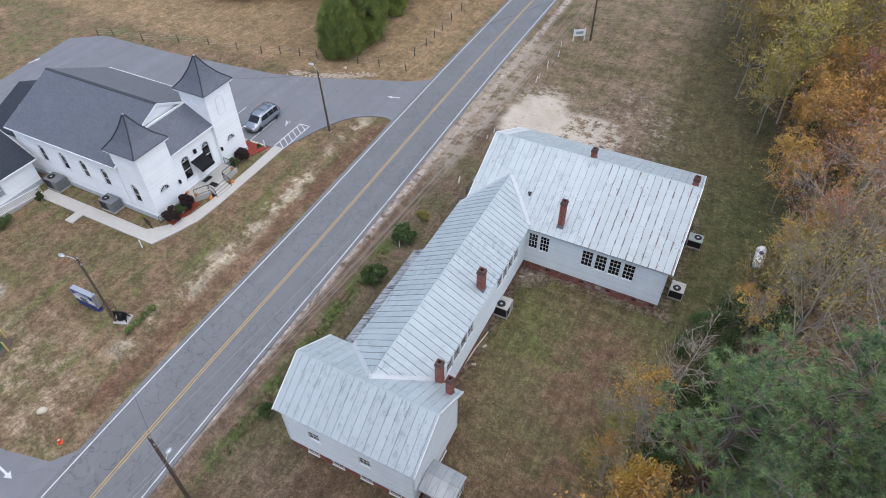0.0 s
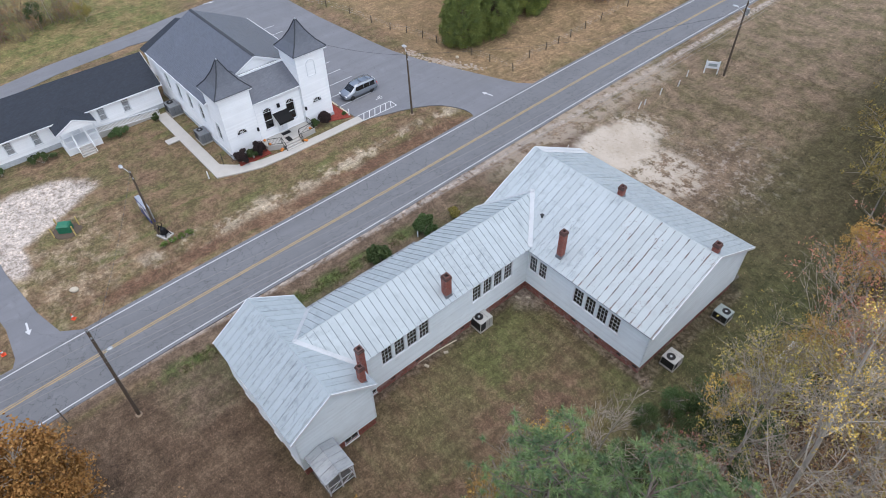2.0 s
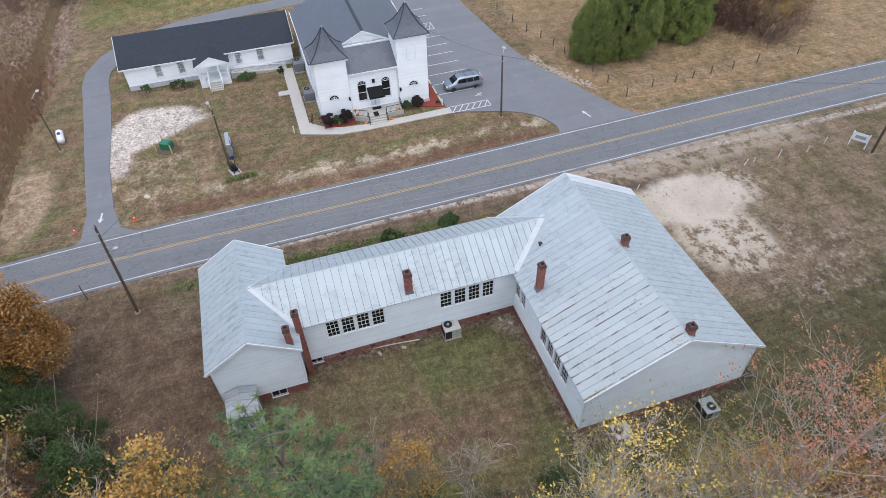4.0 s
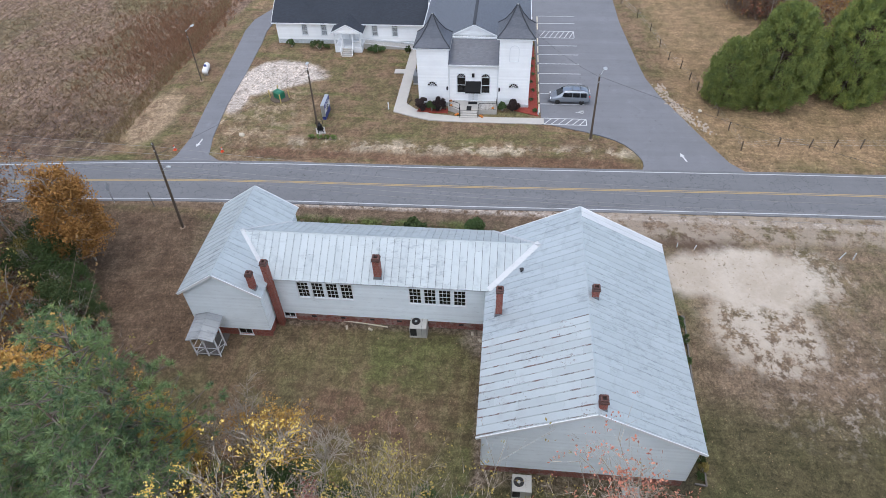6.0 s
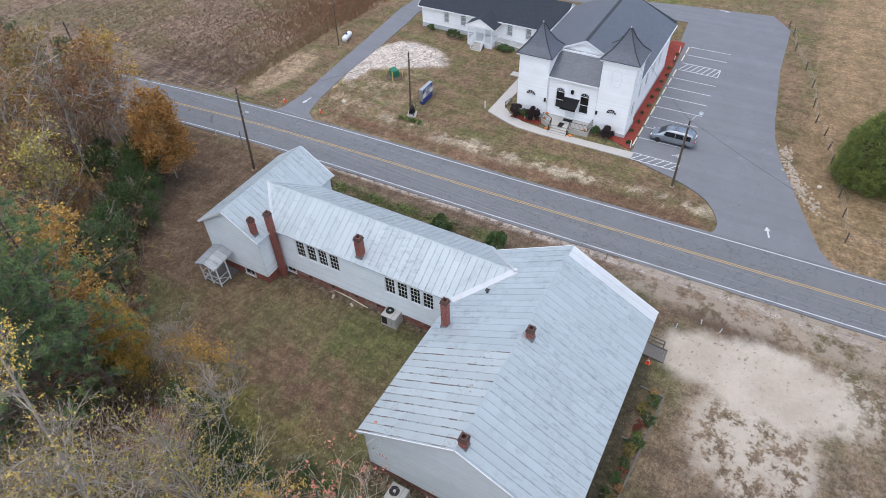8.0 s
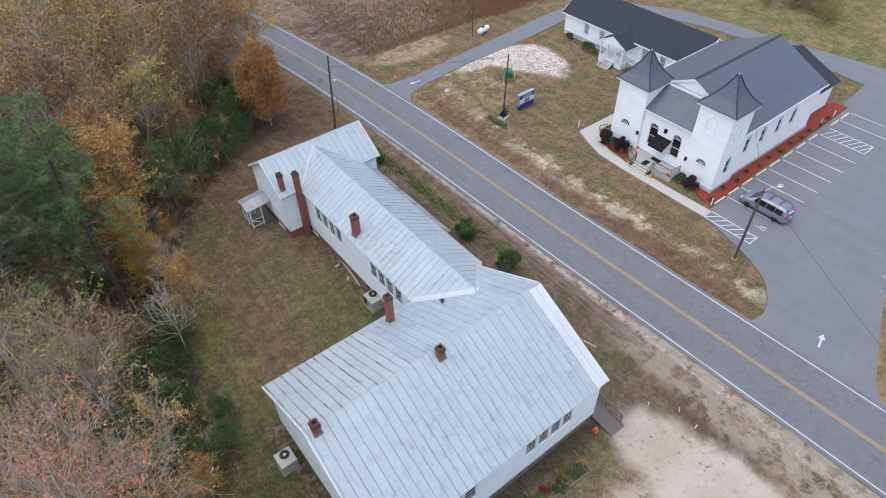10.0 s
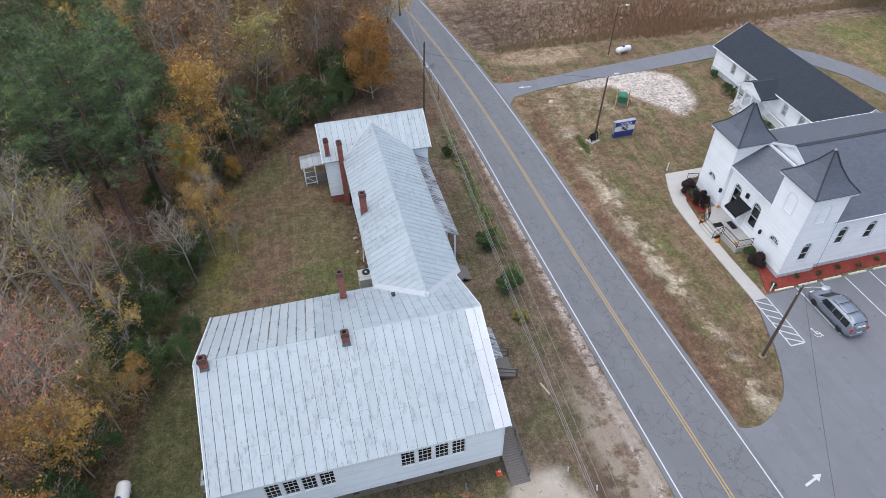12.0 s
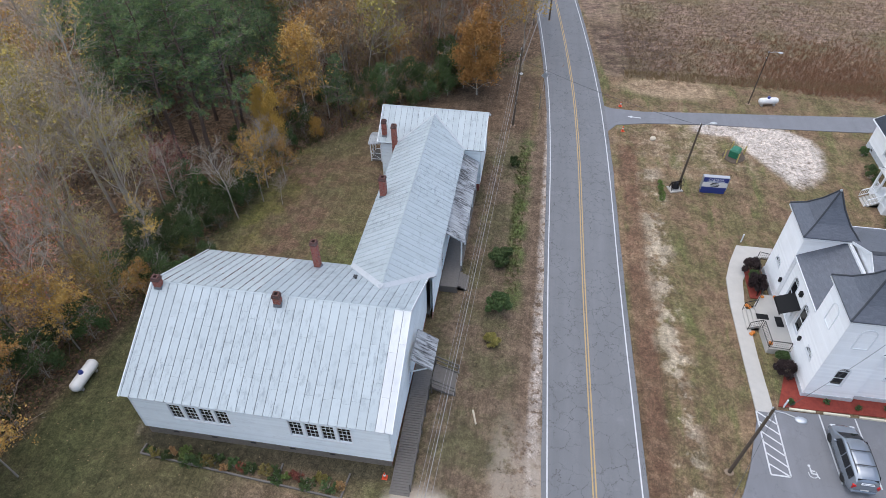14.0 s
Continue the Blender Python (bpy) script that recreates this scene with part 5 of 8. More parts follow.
def arched_window_fan(parent, w, cu, v0, width):
    r = width / 2
    n = 12
    g, s, p = Geo(), Geo(), Geo()
    arc = [(cu + r * math.cos(math.pi * i / n), v0 + r * math.sin(math.pi * i / n)) for i in range(n + 1)]
    cor = lambda i: (cu + r if i < n / 2 else cu - r, v0 + r)
    for i in range(n):
        g.face(w.p(*arc[i], 0.004), w.p(*cor(i + 0.5), 0.004), w.p(*arc[i + 1], 0.004))
        g.face(w.p(*arc[i], 0.004), w.p(*arc[i + 1], 0.004), w.p(*arc[i + 1], -0.1), w.p(*arc[i], -0.1))
        k = 1 + 0.08 / r
        o = lambda q: (cu + (q[0] - cu) * k, v0 + (q[1] - v0) * k)
        g.prism([w.p(*arc[i], 0), w.p(*o(arc[i]), 0), w.p(*o(arc[i + 1]), 0), w.p(*arc[i + 1], 0)], [w.p(*arc[i], 0.04), w.p(*o(arc[i]), 0.04), w.p(*o(arc[i + 1]), 0.04), w.p(*arc[i + 1], 0.04)])
    g.face(w.p(cu - 0.01, v0 + r, 0.004), w.p(cu + 0.01, v0 + r, 0.004), w.p(cu, v0 + r - 0.02, 0.004))
    plate(g, w, cu - r - 0.1, v0 - 0.07, cu + r + 0.1, v0, -0.02, 0.06)
    win = part("window", g, M_trim, parent, "half-round fan window")
    for i in range(1, 5):
        a = math.pi * i / 5
        s.beam(w.p(cu, v0 + 0.02, -0.05), w.p(cu + r * math.cos(a), v0 + r * math.sin(a), -0.05), 0.03, 0.03)
    for a, b in zip(arc, arc[1:]):
        m = lambda q: (cu + (q[0] - cu) * 0.5, v0 + (q[1] - v0) * 0.5)
        s.beam(w.p(*m(a), -0.05), w.p(*m(b), -0.05), 0.025, 0.025)
    part("sash", s, M_trim, win)
    plate(p, w, cu - r, v0, cu + r, v0 + r, -0.08, -0.07)
    part("pane", p, M_glass, win)


tower(29.35, 33.2, 8.0, 11.25, 31.15, "S", False)
tower(39.45, 43.3, 9.4, 12.55, 41.35, "N", True)
# entry between the towers
wE = Wall(-49.05, 33.2, C0, 0, 1)
eh = [hole_of(1.6, 1.7, 1.06, 2.7), hole_of(4.65, 1.7, 1.06, 2.7), (2.5, 0.62, 3.7, 2.75)]
part("wall", vinyl_wall(wE, 6.25, 5.7, eh), M_vinyl, church)
for c in (1.6, 4.65):
    arched_window(church, wE, c, 1.7, 1.06, 2.7)
g = Geo()
plate(g, wE, 2.5, 0.62, 3.08, 2.75, -0.1, -0.05)
plate(g, wE, 3.12, 0.62, 3.7, 2.75, -0.1, -0.05)
for q in (2.6, 3.22):
    for v in (0.8, 1.75):
        plate(g, wE, q, v, q + 0.4, v + 0.8, -0.05, -0.03)
dd = part("door", g, M_trim, church, "closed white double door")
g = Geo()
for q in (3.0, 3.2):
    g.ball(wE.p(q, 1.65, -0.01), 0.035, 0.035, 0.035, 8, 6)
part("door_knob", g, M_chrome, dd)
slab_roof("entry_roof", church, [(-48.72, 33.22, 5.72), (-48.72, 39.43, 5.72), (-52.3, 39.43, 7.75), (-52.3, 33.22, 7.75)], M_shingle, label="sloping shingle roof over the entry")
g = Geo()
g.beam((-48.7, 33.22, 5.63), (-48.7, 39.43, 5.63), 0.1, 0.16)
part("gutter", g, M_trim, church)
g = Geo()
g.prism([(-52.25, 32.2, 7.55), (-52.25, 40.2, 7.55), (-52.25, 40.2, 7.75), (-52.25, 32.2, 7.75)], [(-52.0, 32.2, 7.55), (-52.0, 40.2, 7.55), (-52.0, 40.2, 7.75), (-52.0, 32.2, 7.75)])
part("cornice", g, M_trim, church)
# black awning over the door
g = Geo()
a, b = wE.p(2.15, 3.4, 0.05), wE.p(4.1, 3.4, 0.05)
c, d = wE.p(4.1, 2.7, 1.45), wE.p(2.15, 2.7, 1.45)
dn = Vector((0, 0, -0.22))
g.prism([a - Vector((0, 0, 0.04)), b - Vector((0, 0, 0.04)), c - Vector((0, 0, 0.04)), d - Vector((0, 0, 0.04))], [a, b, c, d])
g.prism([d + dn, c + dn, c + dn - wE.n * 0.02, d + dn - wE.n * 0.02], [d, c, c - wE.n * 0.02, d - wE.n * 0.02])
part("awning", g, M_black, church, "black canvas door awning")
for cu, v in ((3.1, 4.2),):
    g = Geo()
    g.box(*(wE.p(cu - 0.16, v - 0.2, 0.0)[:]), *(wE.p(cu + 0.16, v + 0.25, 0.22)[:]))
    part("wall_lantern", g, M_iron, church, "dark wall lantern")
for y in (33.05, 39.6):
    g = Geo()
    g.box(-48.72, y - 0.1, 2.3, -48.52, y + 0.1, 2.75, 0.02)
    part("wall_lantern", g, M_iron, church, "dark wall lantern")
# downspouts
for x, y in ((-49.0, 33.3), (-49.0, 39.35)):
    g = Geo()
    g.tube((x, y, 5.6), (x, y, 0.6), 0.05, 0.05, 6)
    part("downspout", g, M_trim, church)
# foundation skirt
g = Geo()
g.box(-68.46, 29.28, -0.4, -52.45, 43.07, 0.45)
g.box(-52.46, 29.28, -0.4, -48.68, 33.27, 0.45)
g.box(-52.46, 39.38, -0.4, -48.68, 43.37, 0.45)
part("foundation", g, M_block, church, "painted block foundation")

# low rear wing behind the nave
for wl, L, pk in ((Wall(-75.5, 30.6, C0, 1, 0), 7.05, None), (Wall(-68.45, 41.8, C0, -1, 0), 7.05, None), (Wall(-75.5, 41.8, C0, 0, -1), 11.2, (5.6, 5.7))):
    part("wall", vinyl_wall(wl, L, 3.5, (), pk), M_vinyl, church)
slab_roof("rear_roof", church, [(-75.9, 30.2, 3.4), (-68.4, 30.2, 3.4), (-68.4, 36.2, 5.9), (-75.9, 36.2, 5.9)], M_shingle_black, label="low black shingle roof slope")
slab_roof("rear_roof", church, [(-68.4, 42.2, 3.4), (-75.9, 42.2, 3.4), (-75.9, 36.2, 5.9), (-68.4, 36.2, 5.9)], M_shingle_black, label="low black shingle roof slope")

# front terrace with rails
slab("terrace", [(-49.05, 33.2), (-49.05, 39.4), (-46.95, 39.4), (-46.75, 34.6), (-47.6, 33.2)], -0.2, 0.6, M_concrete, "raised pale concrete church terrace", "terrace")
g = Geo()
for i in range(3):
    g.box(-46.9 + 0.0, 34.9, -0.2, -46.75 + 0.3 * (i + 1), 37.0, 0.6 - 0.16 * (i + 1))
solid("terrace_steps", g, M_concrete, "pale concrete steps to the church terrace", "steps", kind="structure")


def rail(pts, z, h=0.9, label="black iron handrail with thin balusters"):
    r = thing("handrail", label, "railing", "church handrails")
    for a, b in zip(pts, pts[1:]):
        g = Geo()
        za, zb = (z if isinstance(z, (int, float)) else z[0]), (z if isinstance(z, (int, float)) else z[1])
        A, B = Vector((*a, za)), Vector((*b, zb))
        up = Vector((0, 0, h))
        g.beam(A + up, B + up, 0.045, 0.045)
        g.beam(A + Vector((0, 0, 0.12)), B + Vector((0, 0, 0.12)), 0.03, 0.03)
        part("top_rail", g, M_iron, r)
        n = max(2, int((B - A).length / 0.16))
        for i in range(n + 1):
            g = Geo()
            p = A.lerp(B, i / n)
            w = 0.045 if i in (0, n) else 0.016
            g.beam(p + Vector((0, 0, -0.05)), p + up, w, w)
            part("post" if i in (0, n) else "baluster", g, M_iron, r)


rail([(-47.55, 33.4), (-46.85, 34.7)], 0.6)
rail([(-46.8, 34.8), (-45.9, 34.8)], (0.6, 0.1))
rail([(-46.8, 37.1), (-45.9, 37.1)], (0.6, 0.1))
rail([(-46.9, 37.2), (-47.0, 39.3), (-48.6, 39.35)], 0.6)
rail([(-48.5, 27.9), (-49.6, 28.2)], 0.1)
rail([(-48.3, 28.9), (-47.5, 32.9)], 0.1)
for x, y, w, d in ((-47.2, 35.9, 1.0, 0.6), (-48.5, 36.3, 0.6, 1.15)):
    g = Geo()
    g.box(x - w / 2, y - d / 2, 0.6, x + w / 2, y + d / 2, 0.615)
    solid("door_mat", g, M_black, "black rubber door mat on concrete", "mat")


def pumpkin(x, y, z, r=0.17):
    p = thing("pumpkin", "small orange pumpkin beside the church steps", "pumpkin", "pumpkins", at=(x, y, z))
    g = Geo()
    loops = []
    for a in range(1, 8):
        th = math.pi * a / 8
        loops.append([(r * math.sin(th) * (1 + 0.08 * math.cos(8 * 2 * math.pi * i / 32)) * math.cos(2 * math.pi * i / 32), r * math.sin(th) * (1 + 0.08 * math.cos(8 * 2 * math.pi * i / 32)) * math.sin(2 * math.pi * i / 32), 0.8 * r - 0.8 * r * math.cos(th)) for i in range(32)])
    g.loft(loops)
    part("fruit", g, M_pumpkin, p, smooth=True)
    g = Geo()
    g.tube((0, 0, 1.5 * r), (0.03, 0, 1.95 * r), 0.02, 0.012, 5)
    part("stem", g, M_wood, p)


for x, y, z in ((-46.55, 34.5, 0.0), (-46.35, 34.3, 0.0), (-46.3, 37.4, 0.0), (-46.1, 37.6, 0.0), (-47.2, 38.9, 0.6), (-48.7, 33.5, 0.6), (-47.6, 33.6, 0.6)):
    pumpkin(x, y, z)

# ---- hall ----
hall = thing("church_hall", "long low white church hall with black shingle roof", "building")
HX, HB, H0, H1 = -65.4, -73.4, 5.75, 28.1
HZ = -0.25
wH = Wall(HX, H0, HZ, 0, 1)
cu = [4.3, 7.25, 14.95, 17.95, 20.6]
door_h = (10.9, 1.05, 11.9, 3.05)
holes = [hole_of(c, 1.5, 0.8, 1.75) for c in cu[:4]] + [door_h]
part("wall", vinyl_wall(wH, H1 - H0, 3.5, holes), M_vinyl, hall)
for c in cu[:4]:
    arched_window(hall, wH, c, 1.5, 0.8, 1.75, M_blind_white)
g = Geo()
plate(g, wH, *door_h[:2], *door_h[2:], -0.1, -0.05)
part("door", g, M_trim, hall, "closed white hall door")
part("wall", vinyl_wall(Wall(HB, H1, HZ, 0, -1), H1 - H0, 3.5), M_vinyl, hall)
pk = dict(peak=((HX - HB) / 2, 6.0))
part("gable_wall", vinyl_wall(Wall(HB, H0, HZ, 1, 0), HX - HB, 3.5, (), **pk), M_vinyl, hall)
part("gable_wall", vinyl_wall(Wall(HX, H1, HZ, -1, 0), HX - HB, 3.5, (), **pk), M_vinyl, hall)
slab_roof("hall_roof", hall, [(-64.95, 5.3, 3.25), (-64.95, 28.5, 3.25), (-69.4, 28.5, 6.0), (-69.4, 5.3, 6.0)], M_shingle_black, label="black shingle roof slope")
slab_roof("hall_roof", hall, [(-73.85, 28.5, 3.25), (-73.85, 5.3, 3.25), (-69.4, 5.3, 6.0), (-69.4, 28.5, 6.0)], M_shingle_black, label="black shingle roof slope")
for y in (5.3, 28.5):
    for x in (-64.95, -73.85):
        g = Geo()
        g.beam((x, y + (0.04 if y > 20 else -0.04), 3.12), (-69.4, y + (0.04 if y > 20 else -0.04), 5.87), 0.05, 0.2)
        part("rake_board", g, M_trim, hall)
g = Geo()
g.beam((-64.92, 5.3, 3.17), (-64.92, 28.5, 3.17), 0.1, 0.14)
part("gutter", g, M_trim, hall)
g = Geo()
g.box(HB - 0.03, H0 - 0.03, -0.6, HX + 0.03, H1 + 0.03, 0.55)
part("foundation", g, M_block, hall, "painted block foundation")
for y in (7.0, 11.5, 20.0, 24.5):
    g = Geo()
    g.box(HX + 0.032, y, 0.15, HX + 0.05, y + 0.4, 0.35)
    part("foundation_vent", g, M_dark, hall)
# gabled portico and stair
py, pz = 17.1, 4.15
for s in (-1, 1):
    slab_roof("portico_roof", hall, [(-62.6, py + s * 2.35, 2.95), (-67.1, py + s * 2.35, 2.95), (-67.1, py, pz), (-62.6, py, pz)][:: s], M_shingle_black, 0.12)
    g = Geo()
    g.beam((-62.58, py + s * 2.35, 2.87), (-62.58, py, pz - 0.08), 0.06, 0.2)
    part("rake_board", g, M_trim, hall)
g = Geo()
g.prism([(-62.75, py - 2.1, 2.85), (-62.75, py + 2.1, 2.85), (-62.75, py, 3.95)], [(-62.65, py - 2.1, 2.85), (-62.65, py + 2.1, 2.85), (-62.65, py, 3.95)])
part("pediment", g, M_vinyl, hall)
for y in (py - 1.9, py - 0.75, py + 0.75, py + 1.9):
    g = Geo()
    g.box(-62.85, y - 0.09, 0.75, -62.67, y + 0.09, 2.9, 0.01)
    part("column", g, M_trim, hall)
g = Geo()
g.box(-65.4, py - 2.0, -0.5, -62.65, py + 2.0, 0.75)
part("portico_floor", g, M_trim, hall)
g = Geo()
for i in range(5):
    g.box(-62.65, py - 0.8, -0.5, -61.3 - 0.27 * i + 0.0, py + 0.8, 0.75 - 0.16 * (5 - i) + 0.0)
part("stair", g, M_concrete, hall, "concrete stair with white rails")
for y in (py - 0.85, py + 0.85):
    g = Geo()
    g.beam((-62.7, y, 1.65), (-61.25, y, 0.85), 0.07, 0.09)
    g.beam((-62.7, y, 0.95), (-61.25, y, 0.15), 0.05, 0.06)
    stair_rail = part("stair_rail", g, M_trim, hall)
    for i in range(9):
        f = i / 8
        g = Geo()
        g.beam((-62.7 + 1.45 * f, y, 0.85 - 0.8 * f), (-62.7 + 1.45 * f, y, 1.65 - 0.8 * f), 0.03, 0.03)
        part("baluster", g, M_trim, stair_rail)
for a, b in ((py - 1.9, py - 0.8), (py + 0.8, py + 1.9)):
    g = Geo()
    g.beam((-62.76, a, 1.65), (-62.76, b, 1.65), 0.06, 0.08)
    rail_top = part("porch_rail", g, M_trim, hall)
    for i in range(8):
        g = Geo()
        y = a + (b - a) * i / 7
        g.beam((-62.76, y, 0.75), (-62.76, y, 1.65), 0.03, 0.03)
        part("baluster", g, M_trim, rail_top)
# long white wheelchair ramp along the hall
hr = thing("hall_ramp", "white railed access ramp along the hall wall", "ramp")
g = Geo()
g.prism([(-65.3, 19.2, -0.4), (-63.9, 19.2, -0.4), (-63.9, 26.8, -0.4), (-65.3, 26.8, -0.4)], [(-65.3, 19.2, 0.72), (-63.9, 19.2, 0.72), (-63.9, 26.8, 0.02), (-65.3, 26.8, 0.02)])
part("deck", g, M_concrete, hr)
g = Geo()
g.beam((-63.9, 19.2, 1.65), (-63.9, 26.8, 0.95), 0.08, 0.1)
g.beam((-63.9, 19.2, 0.85), (-63.9, 26.8, 0.15), 0.05, 0.08)
ramp_rail = part("rail", g, M_trim, hr)
for i in range(52):
    f = i / 51
    g = Geo()
    g.beam((-63.9, 19.2 + 7.6 * f, 0.75 - 0.7 * f), (-63.9, 19.2 + 7.6 * f, 1.65 - 0.7 * f), 0.035, 0.035)
    part("baluster", g, M_trim, ramp_rail)


# ---- trees and shrubs ----
def tapered(parts, seg=5):
    """Tapered tubes from rows (a, b, r0, r1) as arrays."""
    a = np.array([p[0] for p in parts], float)
    b = np.array([p[1] for p in parts], float)
    r0 = np.array([p[2] for p in parts])[:, None]
    r1 = np.array([p[3] for p in parts])[:, None]
    d = b - a
    d /= np.linalg.norm(d, axis=1)[:, None] + 1e-9
    ref = np.where(np.abs(d[:, 2:3]) > 0.9, np.array([[1.0, 0, 0]]), np.array([[0, 0, 1.0]]))
    s = np.cross(d, ref)
    s /= np.linalg.norm(s, axis=1)[:, None]
    t = np.cross(d, s)
    vs, fs = [], []
    n = len(parts)
    for k in range(seg):
        an = 2 * math.pi * k / seg
        o = s * math.cos(an) + t * math.sin(an)
        vs.append(a + o * r0)
    for k in range(seg):
        an = 2 * math.pi * k / seg
        o = s * math.cos(an) + t * math.sin(an)
        vs.append(b + o * r1)
    v = np.stack(vs, 1).reshape(-1, 3)
    base = np.arange(n) * 2 * seg
    for k in range(seg):
        j = (k + 1) % seg
        fs.append(np.stack([base + k, base + j, base + seg + j, base + seg + k], 1))
    return v, np.concatenate(fs)


def quick_mesh(name, v, f, material):
    """A mesh from arrays of vertices and equal-sized faces."""
    me = bpy.data.meshes.new(name)
    k = f.shape[1]
    me.vertices.add(len(v))
    me.vertices.foreach_set("co", np.asarray(v, np.float32).ravel())
    me.loops.add(f.size)
    me.loops.foreach_set("vertex_index", np.asarray(f, np.int32).ravel())
    me.polygons.add(len(f))
    me.polygons.foreach_set("loop_start", np.arange(0, f.size, k, dtype=np.int32))
    me.polygons.foreach_set("loop_total", np.full(len(f), k, np.int32))
    me.materials.append(material)
    me.update(calc_edges=True)
    return me


def leaf_quads(centres, size, rs, flat=0.0, long=1.5):
    """Small pointed leaves turned at random."""
    n = len(centres)
    a = rs.normal(size=(n, 3))
    a[:, 2] *= 1 - flat * 0.6
    a /= np.linalg.norm(a, axis=1)[:, None]
    b = np.cross(a, rs.normal(size=(n, 3)))
    b /= np.linalg.norm(b, axis=1)[:, None] + 1e-9
    s = size * rs.uniform(0.6, 1.35, (n, 1))
    c = np.asarray(centres)
    v = np.stack([c - a * s * long * 0.5, c + b * s * 0.42, c + a * s * long * 0.5, c - b * s * 0.42], 1).reshape(-1, 3)
    f = np.arange(4 * n).reshape(n, 4)
    return v, f


def grow(rs, height, reach=0.5, low=0.35, levels=4, r=None, lean=0.05, forks=(3, 2, 2, 2), bend=0.17, sway=0.07):
    """Limbs of a broadleaf tree: thick rows, thin rows, last twigs (from, to) and their tips."""
    thick, thin, last = [], [], []

    def limb(p, d, length, r0, level):
        k = (6, 3, 3, 1)[level]
        q = p.copy()
        for i in range(k):
            d2 = d + rs.normal(size=3) * (sway if level == 0 else bend)
            d2[2] += 0.04
            d2 /= np.linalg.norm(d2)
            e = q + d2 * length / k
            ra, rb = r0 * (1 - i / k * 0.75), r0 * (1 - (i + 1) / k * 0.75)
            if level < 3:
                (thick if level < 2 else thin).append((q, e, ra, rb))
            else:
                last.append((q, e))
            f = (i + 1) / k
            if level > 0 or f > low:
                for _ in range(forks[level]):
                    out = np.cross(d2, rs.normal(size=3))
                    out /= np.linalg.norm(out) + 1e-9
                    nd = d2 * (0.75 if level else 0.55) + out * 0.8
                    nd[2] += 0.25
                    nd /= np.linalg.norm(nd)
                    o = q + (e - q) * rs.uniform(0.2, 1)
                    if level < levels - 1:
                        limb(o, nd, (height * reach * (1.25 - 0.75 * f) if level == 0 else length * 0.55) * rs.uniform(0.7, 1.1), rb * rs.uniform(0.4, 0.6), level + 1)
                    else:
                        last.append((o, o + nd * rs.uniform(0.4, 1.0)))
            q, d = e, d2
        last.append((q, q + d * rs.uniform(0.4, 0.9)))

    limb(np.zeros(3), np.array([rs.normal() * lean, rs.normal() * lean, 1.0]), height, r or height * 0.0095, 0)
    return thick, thin, last


def twig_blades(last, rs, w=0.018):
    """The finest twigs: slim three-cornered slips."""
    a = np.array([p[0] for p in last])
    b = np.array([p[1] for p in last])
    s = np.cross(b - a, rs.normal(size=a.shape))
    s /= np.linalg.norm(s, axis=1)[:, None] + 1e-9
    v = np.stack([a - s * w, a + s * w, b], 1).reshape(-1, 3)
    return v, np.arange(len(v)).reshape(-1, 3)


def tree_proto(name, label, category, rows, crown, bark_m):
    """A tree with a trunk mesh and crown parts (name, vertices, faces, material)."""
    t = thing(name, label, category, "woodland trees")
    o = new("trunk", quick_mesh("trunk", *tapered(rows, 6), bark_m))
    o.parent = t
    for nm, v, f, m in crown:
        o = tagged(new(nm, quick_mesh(nm, v, f, m)), kind="stuff")
        o.parent = t
    return t


def bare_tree(seed, height, leaves=0, material=None, size=0.13, label="", cover=0.5, reach=0.42, crown_from=0.0, fine=False, spread=0.2, flock=6):
    """fine: a tall tree whose crown reaches up near the camera."""
    rs = np.random.default_rng(seed)
    thick, thin, last = grow(rs, height, reach, **(dict(forks=(4, 3, 2, 1), bend=0.2, lean=0.0, sway=0.025) if fine else dict(forks=(4, 2, 2, 1), bend=0.2)))
    k = 0.55 if fine else 1.0
    if fine:
        # the crown stands over the foot
        o = np.array([p[1] for p in last if p[1][2] > height * 0.8]).mean(0)
        o = np.array([o[0] / o[2], o[1] / o[2], 0.0])
        up = lambda q: q - o * q[2]
        thick, thin, last = [(up(a), up(b), c, d) for a, b, c, d in thick], [(up(a), up(b), c, d) for a, b, c, d in thin], [(up(a), up(b)) for a, b in last]
    thin = [(a, b, max(c, 0.036 * k), max(d, 0.026 * k)) for a, b, c, d in thin]
    twigs = [q for q in last if rs.random() < (0.8 if fine else 0.35)]
    crown = [("limbwork", *tapered(thin, 3), M_twig), ("twig_mass", *twig_blades(twigs, rs, 0.012 if fine else 0.026), M_twig)]
    if leaves:
        tips = np.array([p[1] for p in last])
        tips = tips[tips[:, 2] > height * crown_from]
        pick = tips[rs.integers(0, len(tips), leaves // flock)]
        # some of the crown has kept its leaves
        keep = np.array([noise.noise(Vector(p * 0.45) + Vector((seed, 0, 0))) for p in pick]) > (0.5 - cover)
        c = np.repeat(pick[keep] + rs.normal(size=(keep.sum(), 3)) * spread, flock, 0)
        c = c + rs.normal(size=c.shape) * size * 1.1
        crown.append(("crown", *leaf_quads(c, size, rs), material))
    return tree_proto("tree", label, "tree", thick, crown, M_bark)


